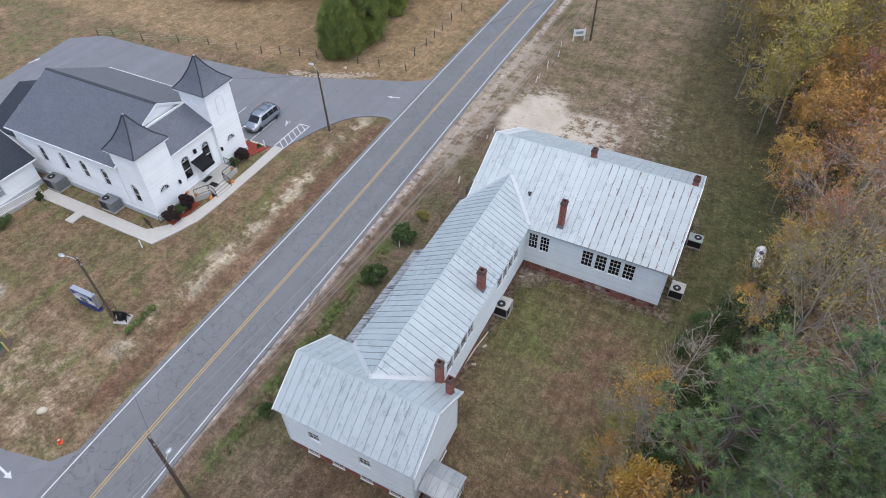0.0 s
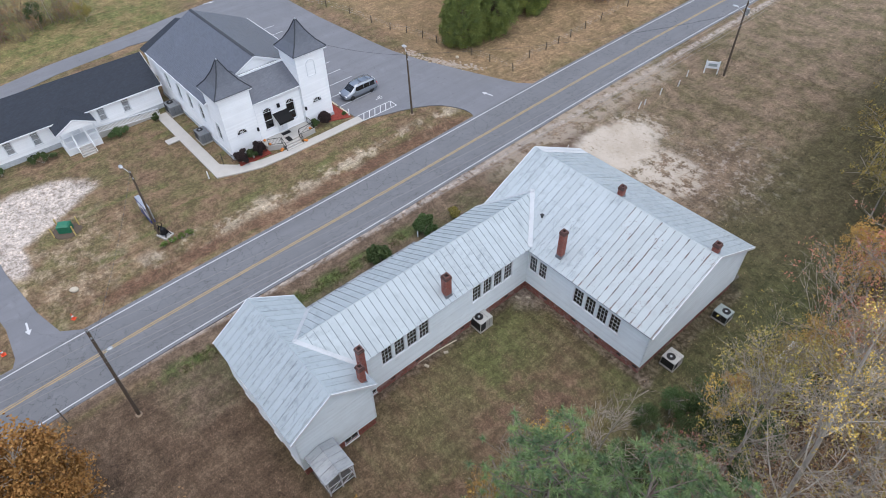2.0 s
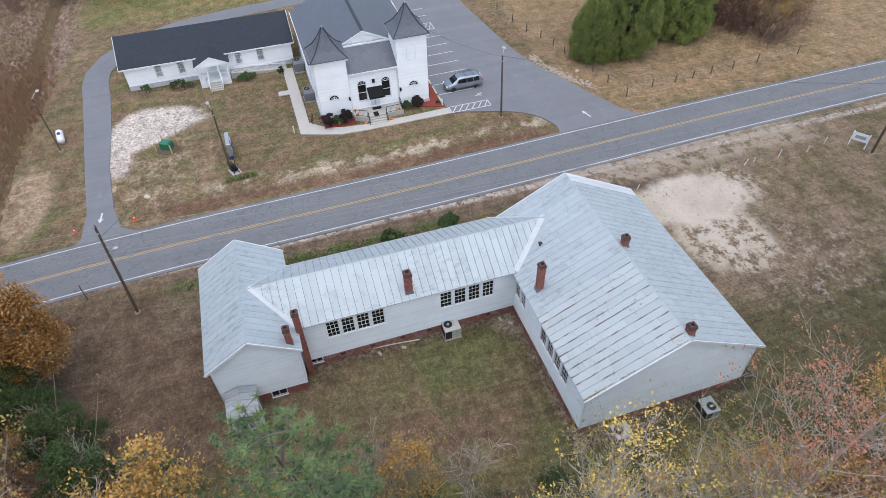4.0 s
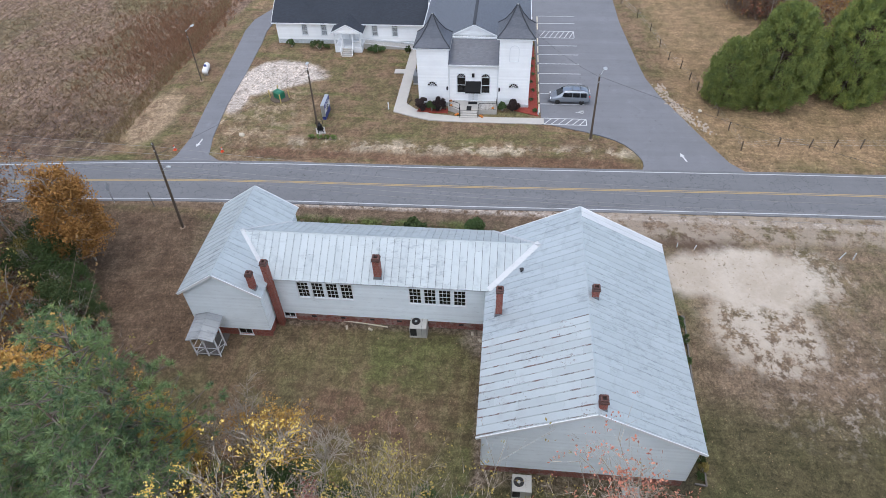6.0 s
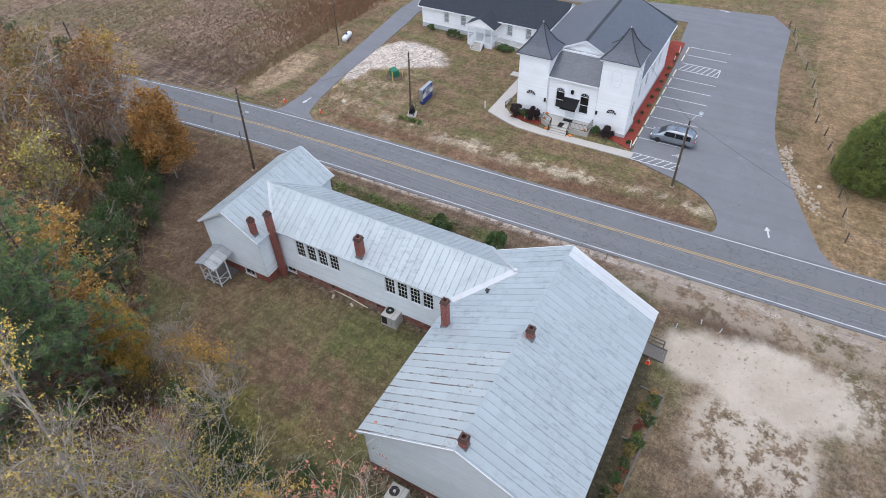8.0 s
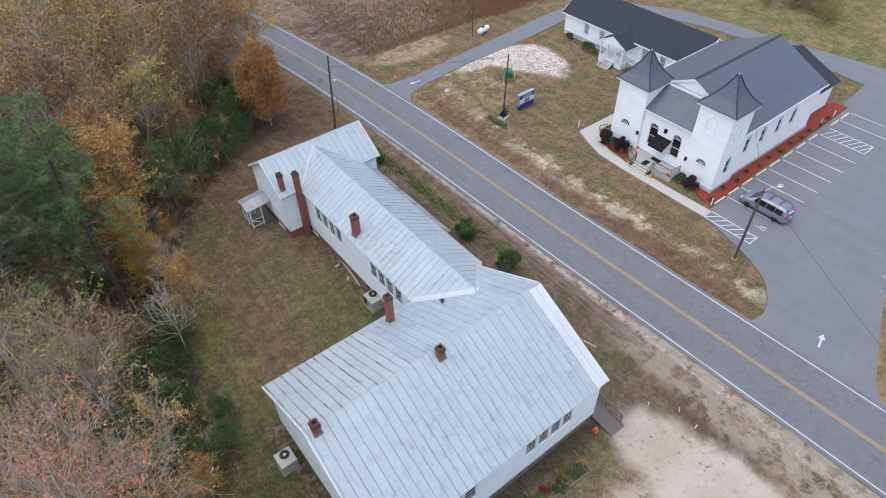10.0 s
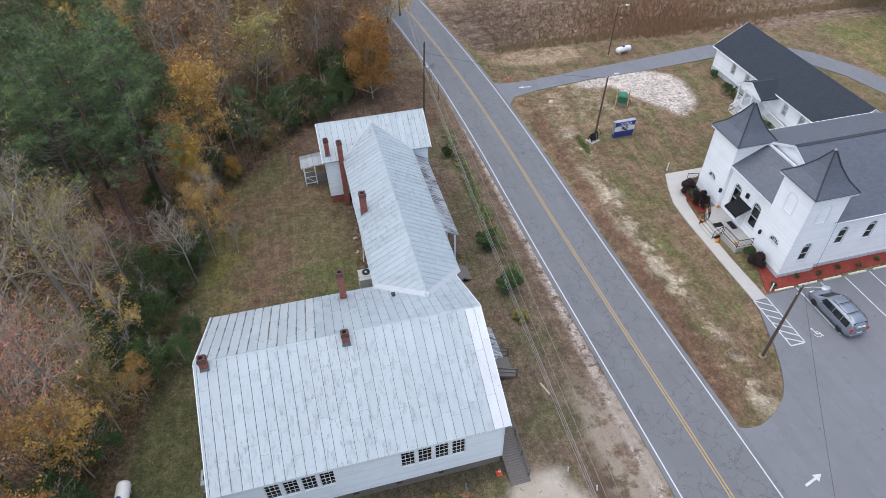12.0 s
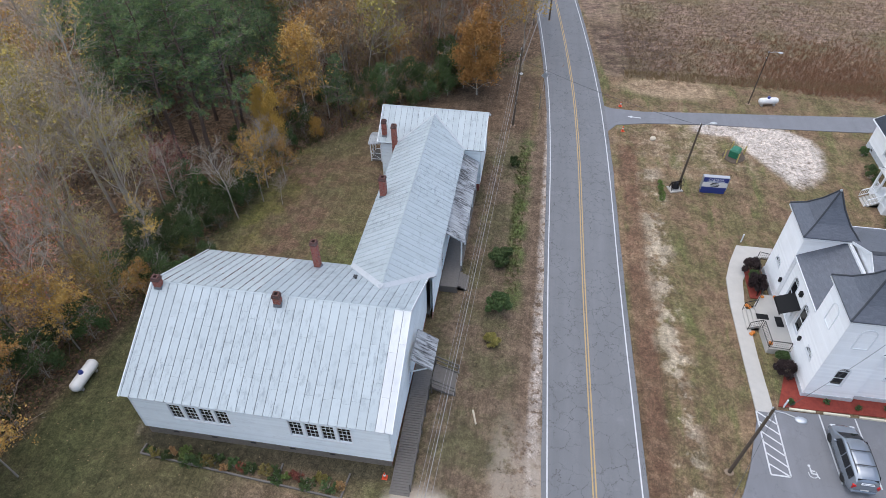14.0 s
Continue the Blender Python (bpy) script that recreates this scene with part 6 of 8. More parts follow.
def pine_tree(seed, height, label, needles=46, w=0.0155, tufts=9):
    rs = np.random.default_rng(seed)
    rows, clumps = [], []
    n = 9
    pts = [np.array([0.15 * rs.normal() * i / n, 0.15 * rs.normal() * i / n, height * i / n]) for i in range(n + 1)]
    r = height * 0.013
    for i in range(n):
        rows.append((pts[i], pts[i + 1], r * (1 - i / n * 0.85), r * (1 - (i + 1) / n * 0.85)))
    thin = []
    for i in range(64):
        f = rs.uniform(0.36, 1.0)
        z = f * height
        an = rs.uniform(0, 2 * math.pi)
        L = ((1.12 - f) * height * 0.28 + 0.5) * rs.uniform(0.7, 1.15)
        d = np.array([math.cos(an), math.sin(an), rs.uniform(0.05, 0.45)])
        p0 = np.array([0, 0, z])
        p1 = p0 + d * L
        thin.append((p0, p1, 0.05, 0.018))
        # side shoots bunch towards the limb's end
        for k in range(tufts):
            q = p0 + (p1 - p0) * rs.uniform(0.3, 1.0) ** 0.7
            e = q + rs.normal(size=3) * np.array([0.42, 0.42, 0.16]) + np.array([0, 0, 0.22])
            thin.append((q, e, 0.016, 0.009))
            clumps.append(e)
        clumps.append(p1)
    clumps = np.array(clumps)
    # each clump a round brush of needles
    m = needles
    c = np.repeat(clumps, m, 0)
    d = rs.normal(size=(len(c), 3))
    d[:, 2] = d[:, 2] * 0.8 + 0.35
    d /= np.linalg.norm(d, axis=1)[:, None]
    L = rs.uniform(0.18, 0.36, (len(c), 1)) * np.repeat(rs.uniform(0.75, 1.3, (len(clumps), 1)), m, 0)
    s = np.cross(d, rs.normal(size=(len(c), 3)))
    s /= np.linalg.norm(s, axis=1)[:, None] + 1e-9
    v = np.stack([c - s * w, c + s * w, c + d * L], 1).reshape(-1, 3)
    f = np.arange(len(v)).reshape(-1, 3)
    return tree_proto("pine_tree", label, "tree", rows, [("limbwork", *tapered(thin, 3), M_pine_limb), ("crown", v, f, M_needle)], M_bark_pine)


def cedar_tree(seed, height, radius, count, label):
    """A dense broad cone of upright feathery sprays."""
    rs = np.random.default_rng(seed)
    t = thing("cedar_tree", label, "tree", "pasture cedars")
    rows = [(np.array([0, 0, -0.2]), np.array([0, 0, height * 0.72]), height * 0.016, 0.03)]
    o = new("trunk", quick_mesh("trunk", *tapered(rows, 8), M_bark))
    o.parent = t
    out, thin = [], []
    lumps = 760
    for i in range(lumps):
        f = rs.uniform(0.03, 1.0) ** 1.25
        prof = math.sqrt(max(0.0, 1 - ((f - 0.22) / 0.80) ** 2)) if f > 0.22 else 0.86 + 0.14 * f / 0.22
        a = rs.uniform(0, 2 * math.pi)
        R = radius * prof * rs.uniform(0.35, 1.0) ** 0.6
        c = np.array([R * math.cos(a), R * math.sin(a), 0.3 + f * (height - 0.5)])
        size = rs.uniform(0.4, 0.9) * (0.55 + 0.45 * prof)
        thin.append((np.array([0, 0, max(0.2, c[2] - R * 0.7)]), c * 0.9, 0.03, 0.01))
        d = rs.normal(size=(count // lumps, 3))
        d /= np.linalg.norm(d, axis=1)[:, None]
        d *= rs.uniform(0.35, 1.0, (len(d), 1)) * size * np.array([0.85, 0.85, 1.15])
        out.append(c + d)
    c = np.concatenate(out)
    c = c[c[:, 2] > 0.1]
    n = len(c)
    a = rs.normal(size=(n, 3)) * 0.55
    a[:, :2] += 0.5 * c[:, :2] / (np.linalg.norm(c[:, :2], axis=1)[:, None] + 0.3)
    a[:, 2] += 0.9
    a /= np.linalg.norm(a, axis=1)[:, None]
    b = np.cross(a, rs.normal(size=(n, 3)))
    b /= np.linalg.norm(b, axis=1)[:, None] + 1e-9
    L = rs.uniform(0.10, 0.25, (n, 1))
    v = np.stack([c - b * L * 0.27, c + b * L * 0.27, c + a * L], 1).reshape(-1, 3)
    for nm, vv, ff, m in (("limbwork", *tapered(thin, 4), M_bark_pine), ("crown", v, np.arange(3 * n).reshape(-1, 3), M_cedar)):
        o = tagged(new(nm, quick_mesh(nm, vv, ff, m)), kind="stuff")
        o.parent = t
    return t


def full_crown(rs, count, rx, ry, rz, z, lumps=26, size=0.16, hollow=0.55):
    """Leaf centres in an uneven crown made of lumps."""
    out = []
    for i in range(lumps):
        a, b = rs.uniform(0, 2 * math.pi), math.acos(rs.uniform(-0.75, 1))
        k = rs.uniform(0.45, 0.92)
        c = np.array([rx * k * math.sin(b) * math.cos(a), ry * k * math.sin(b) * math.sin(a), z + rz * k * math.cos(b)])
        r = rs.uniform(0.22, 0.42) * min(rx, ry)
        d = rs.normal(size=(count // lumps, 3))
        d /= np.linalg.norm(d, axis=1)[:, None]
        d *= rs.uniform(hollow, 1.05, (len(d), 1)) * r
        out.append(c + d)
    return np.concatenate(out)


def leafy_tree(seed, height, material, size, count, label, name="tree", wide=0.36, low=0.16, category="tree", lumps=30, hollow=0.55, mid=0.58, tall=0.42):
    rs = np.random.default_rng(seed)
    thick, thin, last = grow(rs, height * 0.92, wide, low, 3)
    c = full_crown(rs, count, height * wide, height * wide, height * tall, height * mid, lumps, size, hollow)
    c = c[c[:, 2] > height * low * 0.7]
    thin = [(a, b, max(p, 0.02), max(q, 0.012)) for a, b, p, q in thin]
    return tree_proto(name, label, category, thick, [("limbwork", *tapered(thin, 3), M_bark), ("crown", *leaf_quads(c, size, rs, 0, 1.3), material)], M_bark)


def shrub(seed, rx, ry, h, material, size, count, label, name="shrub", at=(0, 0, 0)):
    rs = np.random.default_rng(seed)
    s = thing(name, label, "shrub", at=at)
    stems = []
    for i in range(7):
        d = np.array([rs.normal() * rx * 0.3, rs.normal() * ry * 0.3, h * 0.6])
        stems.append((np.array([rs.normal() * 0.06, rs.normal() * 0.06, -0.05]), d, 0.03, 0.012))
    o = new("stem", quick_mesh("stem", *tapered(stems, 4), M_bark))
    o.parent = s
    c = full_crown(rs, count, rx * 0.85, ry * 0.85, h * 0.48, h * 0.52, 18, size, 0.5)
    c = c[c[:, 2] > 0.03]
    o = new("foliage", quick_mesh("foliage", *leaf_quads(c, size, rs, 0, 1.3), material))
    o.parent = s
    return s


def brush_clump(seed, h, r, leaves, material, size, label):
    """A thicket of thin stems with some leaves."""
    rs = np.random.default_rng(seed)
    thin, last = [], []
    for i in range(30):
        p = np.array([rs.normal() * r * 0.45, rs.normal() * r * 0.4, 0.0])
        d = np.array([rs.normal() * 0.35, rs.normal() * 0.35, 1.0])
        for k in range(3):
            e = p + d * h * rs.uniform(0.2, 0.4)
            thin.append((p, e, 0.040 - 0.006 * k, 0.032 - 0.006 * k))
            for _ in range(2):
                o = p + (e - p) * rs.uniform()
                last.append((o, o + (d * 0.5 + rs.normal(size=3) * 0.7) * rs.uniform(0.4, 1.1)))
            p = e
            d = d + rs.normal(size=3) * 0.3
    tips = np.array([q[1] for q in last])
    c = np.repeat(tips[rs.integers(0, len(tips), leaves // 5)], 5, 0)
    c = c + rs.normal(size=c.shape) * 0.17
    t = thing("brush_thicket", label, "shrub", "woodland undergrowth")
    for nm, (v, f), m in (("stem_mass", tapered(thin, 3), M_brush), ("twig_mass", twig_blades(last, rs, 0.02), M_brush), ("foliage", leaf_quads(c, size, rs), material)):
        o = tagged(new(nm, quick_mesh(nm, v, f, m)), kind="stuff")
        o.parent = t
    return t


PROTO = {
    "bare": [bare_tree(11, 17, 3600, M_brownleaf, 0.19, "tall nearly leafless grey woodland tree", 0.6), bare_tree(12, 14, 0, None, 0, "slim leafless grey woodland tree", reach=0.36), bare_tree(13, 18, 3600, M_olive_pale, 0.19, "nearly bare tall tree with few olive leaves", 0.6)],
    "brown": [bare_tree(21, 15, 5400, M_brownleaf, 0.20, "woodland tree with thin crown of brown leaves", 0.78), bare_tree(22, 13, 2600, M_olive_pale, 0.18, "half-bare woodland tree with olive autumn leaves", 0.7), bare_tree(24, 13, 4000, M_rust, 0.19, "thin woodland tree with rusty leaves", 0.5)],
    "olive": [bare_tree(26, 13, 7000, M_olive_pale, 0.17, "spreading tree with pale olive autumn leaves", 0.8, 0.5)],
    "gold": [bare_tree(31, 14, 3000, M_gold, 0.14, "half-bare autumn tree with golden leaves", 0.5, 0.32, 0.6)],
    "tall": [bare_tree(32, 23.5, 3600, M_gold, 0.072, "tall pale tree with bright golden leaves in its crown", 0.62, 0.24, 0.80, True, 0.22, 6), bare_tree(34, 19, 5000, M_olive_pale, 0.11, "tall pale tree with olive-yellow leaf sprays and fine twigs", 0.65, 0.40, 0.3, True, 0.3, 4), bare_tree(36, 16, 8000, M_pink, 0.085, "pale tree with thin pinkish-brown leaves", 0.6, 0.38, 0.35, True, 0.3, 5)],
    "pink": [bare_tree(33, 15, 3600, M_pink, 0.12, "half-bare autumn tree with pinkish red leaves", 0.55, 0.27, 0.5)],
    "amber": [bare_tree(35, 13, 9000, M_amber, 0.17, "autumn tree with bright amber leaves", 0.75)],
    "rust": [leafy_tree(41, 10, M_rust, 0.13, 21000, "full-crowned rust-orange autumn tree", wide=0.27, low=0.04, hollow=0.08, mid=0.5, tall=0.5, lumps=85)],
    "pine": [pine_tree(51, 18, "tall green loblolly pine with tufted needles"), pine_tree(52, 15, "green loblolly pine with tufted needles"), pine_tree(53, 17, "tall green loblolly pine in the wood", 22, 0.032)],
    "green": [leafy_tree(61, 7, M_shrub, 0.15, 6000, "dense dark green evergreen understorey tree", wide=0.42, low=0.05, hollow=0.35), leafy_tree(62, 6, M_olive, 0.15, 3600, "olive-green understorey tree at wood edge", wide=0.45, low=0.05)],
    "brush": [brush_clump(71, 4.6, 2.2, 500, M_brownleaf, 0.15, "leafless brown thicket under the trees"), brush_clump(72, 4.0, 2.2, 600, M_olive, 0.15, "thin olive-leaved thicket under the trees"), brush_clump(73, 4.2, 2.2, 700, M_redleaf, 0.14, "dull red-leaved thicket under the trees")],
}
PLACED = set()


def plant(kind, x, y, scale=1.0, turn=0.0, tall=1.0, which=None):
    src = PROTO[kind][which if which is not None else rng.randrange(len(PROTO[kind]))]
    m = pose(x, y, -0.1, 0, 0, turn) @ Matrix.Diagonal((scale, scale, scale * tall, 1))
    if src.name not in PLACED:
        PLACED.add(src.name)
        src.matrix_basis = m
        return src
    o = copy_thing(src, pose(0, 0, 0))
    o.matrix_basis = m
    return o


def wood_edge(y):
    """Where the wood behind the school begins."""
    ks = ((-80, -30), (-12, -23), (-4, -19), (3, -11), (10, -3.5), (18, 1.8), (33, 5.0), (44, 8.5), (52, 10.5), (60, 11.0), (75, 9.0), (100, 0.5), (140, -4), (200, -6))
    for (y0, x0), (y1, x1) in zip(ks, ks[1:]):
        if y <= y1:
            return x0 + (y - y0) / (y1 - y0) * (x1 - x0)
    return ks[-1][1]


# trees that stand out, with their own places
rng = random.Random(9)
STAND = [
    ("pine", 5.7, 20.8, 1.17, 0), ("pine", 7.4, 16.6, 1.0, 0), ("pine", 9.2, 22.0, 1.18, 0), ("pine", 4.8, 12.6, 0.95, 1), ("pine", 12.4, 19.2, 1.05, 0),
    ("pine", 11.4, 24.2, 1.12, 0), ("pine", -2.6, 11.2, 0.62, 1), ("pine", 8.4, 10.2, 1.0, 0), ("pine", 13.5, 12.0, 1.0, 0), ("pine", 15.6, 22.4, 1.12, 0), ("pine", 18.6, 20.2, 1.0, 0),
    ("bare", 2.2, 24.2, 0.62, 1), ("bare", 3.4, 29.6, 0.66, 1), ("tall", 12.9, 32.4, 0.96, 0), ("brown", 1.8, 26.6, 0.55, 2), ("tall", 15.4, 37.4, 1.0, 1), ("tall", 9.6, 35.2, 0.8, 1), ("tall", 12.6, 41.6, 0.82, 1), ("tall", 16.6, 30.6, 0.95, 1), ("tall", 9.0, 42.4, 0.55, 1), ("tall", 8.6, 31.0, 0.6, 2),
    ("tall", 11.6, 46.9, 1.12, 2), ("rust", -18.2, 0.9, 1.22, 0), ("green", -16.2, -0.6, 0.75, 0), ("green", -14.4, 1.8, 0.5, 0),
    ("amber", 8.0, 58.8, 0.62, 0), ("amber", 10.6, 62.8, 0.85, 0), ("amber", 13.0, 67.4, 0.95, 0), ("amber", 15.2, 73.0, 1.0, 0), ("amber", 10.0, 47.8, 0.62, 0), ("brown", 3.8, -3.6, 0.9, 0), ("brown", -8.0, 1.0, 0.5, 2),
    ("olive", 1.2, 80.5, 0.78, 0), ("olive", -1.4, 98.5, 0.85, 0), ("olive", 2.8, 91.0, 0.8, 0), ("olive", -4.5, 108.5, 0.9, 0), ("olive", 5.0, 104.0, 1.0, 0), ("olive", 4.8, 73.0, 0.7, 0), ("olive", 6.6, 76.5, 0.95, 0), ("olive", 0.6, 94.0, 1.0, 0), ("olive", -2.5, 103.0, 1.0, 0), ("olive", 9.0, 96.0, 1.1, 0), ("olive", 4.2, 86.0, 1.0, 0), ("olive", 11.5, 83.0, 1.1, 0),
    ("green", 4.2, 38.8, 0.45, 0), ("green", 3.4, 36.4, 0.4, 0), ("green", 4.6, 31.4, 0.55, 0), ("green", 5.8, 34.4, 0.6, 0), ("amber", 6.8, 42.0, 0.32, 0), ("amber", 14.5, 60.5, 0.9, 0), ("amber", 18.0, 64.5, 1.0, 0), ("amber", 8.6, 69.5, 0.7, 0), ("amber", 10.0, 78.0, 0.75, 0), ("rust", -0.4, 14.2, 0.34, 0), ("brown", 0.6, 22.8, 0.36, 2), ("bare", -0.4, 26.8, 0.3, 1), ("bare", 1.6, 21.0, 0.42, 1), ("pine", -24.6, -22.0, 0.62, 1), ("pine", -21.0, -25.0, 0.7, 0), ("brown", -23.6, -12.4, 0.78, 2), ("amber", 16.5, 47.0, 0.7, 0), ("rust", 4.4, 11.3, 0.42, 0), ("gold", 14.2, 7.7, 0.62, 0), ("green", -14.8, -1.2, 0.8, 0), ("green", 3.2, 27.4, 0.55, 0), ("green", 6.2, 40.4, 0.7, 0),
    ("amber", 11.8, 53.5, 0.55, 0), ("olive", 8.6, 44.4, 0.5, 0), ("gold", 7.6, 38.6, 0.55, 0), ("brown", 12.4, 49.6, 0.8, 0), ("bare", 20.0, 40.0, 0.95, 0), ("bare", 17.5, 56.0, 0.85, 2), ("pink", 15.0, 68.0, 0.9, 0),
]
plant("rust", 2.9, 19.6, 0.68, 40, 1.62)
for k, x, y, sc, w in STAND:
    plant(k, x, y, sc, rng.uniform(0, 360), which=w)
free = lambda x, y, d: all((x - q[1]) ** 2 + (y - q[2]) ** 2 > d * d for q in STAND)
for j in range(-20, 44):
    for i in range(-12, 22):
        x, y = i * 4.2 + rng.uniform(-1.6, 1.6), j * 4.2 + rng.uniform(-1.6, 1.6)
        e = x - wood_edge(y)
        if e < 1.0 or not -48 < y < 125 or x > 20 + 0.58 * max(0, 46 - y) or x > 48 or not free(x, y, 2.6):
            continue
        far = y < -14 or x > 30
        if far and rng.random() < 0.5:
            continue
        q, turn = rng.random(), rng.uniform(0, 360)
        pines = x > 4.5 and (x - 14) ** 2 / 300 + (y - 6) ** 2 / 270 < 1 or (x > 14 and -48 < y < 0)
        if e < 5 and q < 0.40:
            plant("green", x, y, rng.uniform(0.4, 0.75), turn)
        elif e < 7 and q < 0.62:
            plant("brush", x, y, rng.uniform(0.8, 1.3), turn)
        elif pines and q < 0.8:
            plant("pine", x, y, rng.uniform(0.75, 1.08), turn, which=(rng.randrange(2) if not far and e < 9 and y > 0 else 2))
        elif q < (0.5 if x > 11 and 27 < y < 52 else 0.44):
            plant("bare", x, y, rng.uniform(0.7, 1.05), turn)
        elif q < 0.90:
            plant("brown", x, y, rng.uniform(0.65, 1.0), turn)
        else:
            plant("gold" if q < 0.95 else "olive" if q < 0.975 else "amber", x, y, rng.uniform(0.55, 0.9), turn)
        if not far and e > 2 and rng.random() < 0.7:
            plant("brush", x + 2.1, y + rng.uniform(-1.5, 1.5), rng.uniform(0.7, 1.25), turn)
for x, y, sc in ((4.6, 29.0, 0.6), (6.4, 31.2, 0.75), (7.4, 33.8, 0.7), (6.8, 36.4, 0.62), (8.2, 38.8, 0.7), (8.6, 28.6, 0.8), (9.4, 35.6, 0.8), (9.8, 41.0, 0.65), (3.6, 24.6, 0.5), (-10.6, 5.6, 0.42), (-12.4, 3.8, 0.45)):
    plant("green", x, y, sc, rng.uniform(0, 360), which=0)
# a close hem of bushes along the wood's edge
y = -6.0
while y < 100:
    x = wood_edge(y)
    if free(x, y, 1.5):
        k = rng.random()
        low = 0.75 if y > 66 else 1.0
        plant("green" if k < 0.78 else "brush", x + rng.uniform(0.2, 1.4), y, low * (rng.uniform(0.42, 0.72) if k < 0.78 else rng.uniform(0.5, 0.85)), rng.uniform(0, 360), which=(0 if rng.random() < 0.75 else 1))
        if rng.random() < 0.85:
            plant("green", x + rng.uniform(2.0, 3.6), y + 0.8, rng.uniform(0.5, 0.85), rng.uniform(0, 360), which=(0 if rng.random() < 0.7 else 1))
        if rng.random() < 0.55:
            plant("green", x + rng.uniform(4.4, 6.4), y - 0.6, rng.uniform(0.5, 0.85), rng.uniform(0, 360))
        if rng.random() < 0.7:
            plant("brush", x + rng.uniform(2.2, 4.0), y + 1, rng.uniform(0.8, 1.2), rng.uniform(0, 360))
    y += 2.1
# tree belts beyond the church and the pasture
for i in range(46):
    plant(rng.choice(["brown", "brush", "brush", "green"]), -98 - rng.uniform(0, 9) - 0.5 * (i % 3), -18 + 1.05 * i, rng.uniform(0.5, 0.95), rng.uniform(0, 360))
for i in range(110):
    f, o = rng.random(), abs(rng.gauss(0, 5.0))
    x, y = -46.5 - 36 * f - 0.5 * o, 95 - 21.5 * f + 0.86 * o
    k = rng.random()
    if k < 0.3:
        plant("brown", x, y, rng.uniform(0.4, 0.7), rng.uniform(0, 360), which=rng.choice((0, 2, 2)))
    elif k < 0.45:
        plant("bare", x, y, rng.uniform(0.4, 0.6), rng.uniform(0, 360), which=1)
    else:
        plant("brush", x, y, rng.uniform(0.8, 1.4), rng.uniform(0, 360), which=rng.choice((0, 0, 2)))
# big cedars in the pasture
for seed, x, y, h, r, n in ((71, -52.0, 68.4, 8.2, 3.2, 70000), (72, -52.6, 73.6, 12.2, 4.7, 150000), (73, -54.6, 83.4, 12.6, 4.9, 150000)):
    cedar_tree(seed, h, r, n, "large dense dark green cedar tree in pasture").matrix_basis = pose(x, y, -0.1)
# shrubs before the school
for i, (x, y, r, h, m) in enumerate(((-24.2, 32.2, 1.35, 1.9, M_shrub), (-24.3, 38.0, 1.35, 1.9, M_shrub), (-24.2, 41.9, 0.8, 1.1, M_olive), (-24.3, 16.2, 0.75, 1.2, M_shrub))):
    shrub(80 + i, r, r, h, m, 0.14, 5200 if r > 1 else 2200, "round evergreen shrub on the school's front lawn" if m is M_shrub else "small yellowing shrub on the front lawn", at=(x, y, -0.05))
for i in range(4):
    shrub(140 + i, 0.45, 0.5, 0.5, M_lime, 0.08, 700, "low yellow-green plants beside the bell", at=(-40.4, 17.2 + 0.9 * i, 0))
# clipped bushes before the church
for i, (x, y, r, m) in enumerate(((-47.55, 29.9, 1.05, M_purple), (-47.35, 31.1, 0.75, M_shrub), (-47.5, 32.2, 1.08, M_purple), (-47.9, 40.1, 0.65, M_shrub), (-47.9, 41.5, 1.05, M_purple), (-47.7, 44.2, 0.3, M_shrub))):
    shrub(90 + i, r, r, r * 1.6, m, 0.10, 7000, "clipped dark bush before the church" if m is M_purple else "small green bush before the church", at=(x, y, 0.03))
for i, (x, y, rx, ry) in enumerate(((-63.6, 12.4, 1.0, 2.0), (-63.0, 21.2, 0.95, 1.6), (-64.2, 8.0, 0.6, 0.8), (-62.9, 25.9, 0.5, 0.5))):
    shrub(100 + i, rx, ry, 1.3, M_shrub, 0.1, 3000, "low dark green hedge bush before the hall", at=(x, y, -0.1))
for i in range(11):
    shrub(120 + i, 0.32, 0.32, 0.4, M_shrub, 0.08, 300, "small low plant in red mulch", at=(-50.5 - 2.2 * i, 43.75 + 0.25 * (i % 2), 0.04))


# ---- poles, cables, tanks, machines and small things ----
def lamp_arm(parent, x, y, z, dx, dy):
    g = Geo()
    L = 1.5
    g.path([(x, y, z), (x + dx * L * 0.5, y + dy * L * 0.5, z + 0.28), (x + dx * L, y + dy * L, z + 0.36)], 0.028)
    arm = part("lamp_arm", g, M_steel, parent)
    g = Geo()
    cx, cy = x + dx * (L + 0.3), y + dy * (L + 0.3)
    g.ball((cx, cy, z + 0.36), 0.34 * abs(dx) + 0.13, 0.34 * abs(dy) + 0.13, 0.09, 10, 6)
    part("lamp_head", g, M_steel, arm, "pale street lamp head", True)


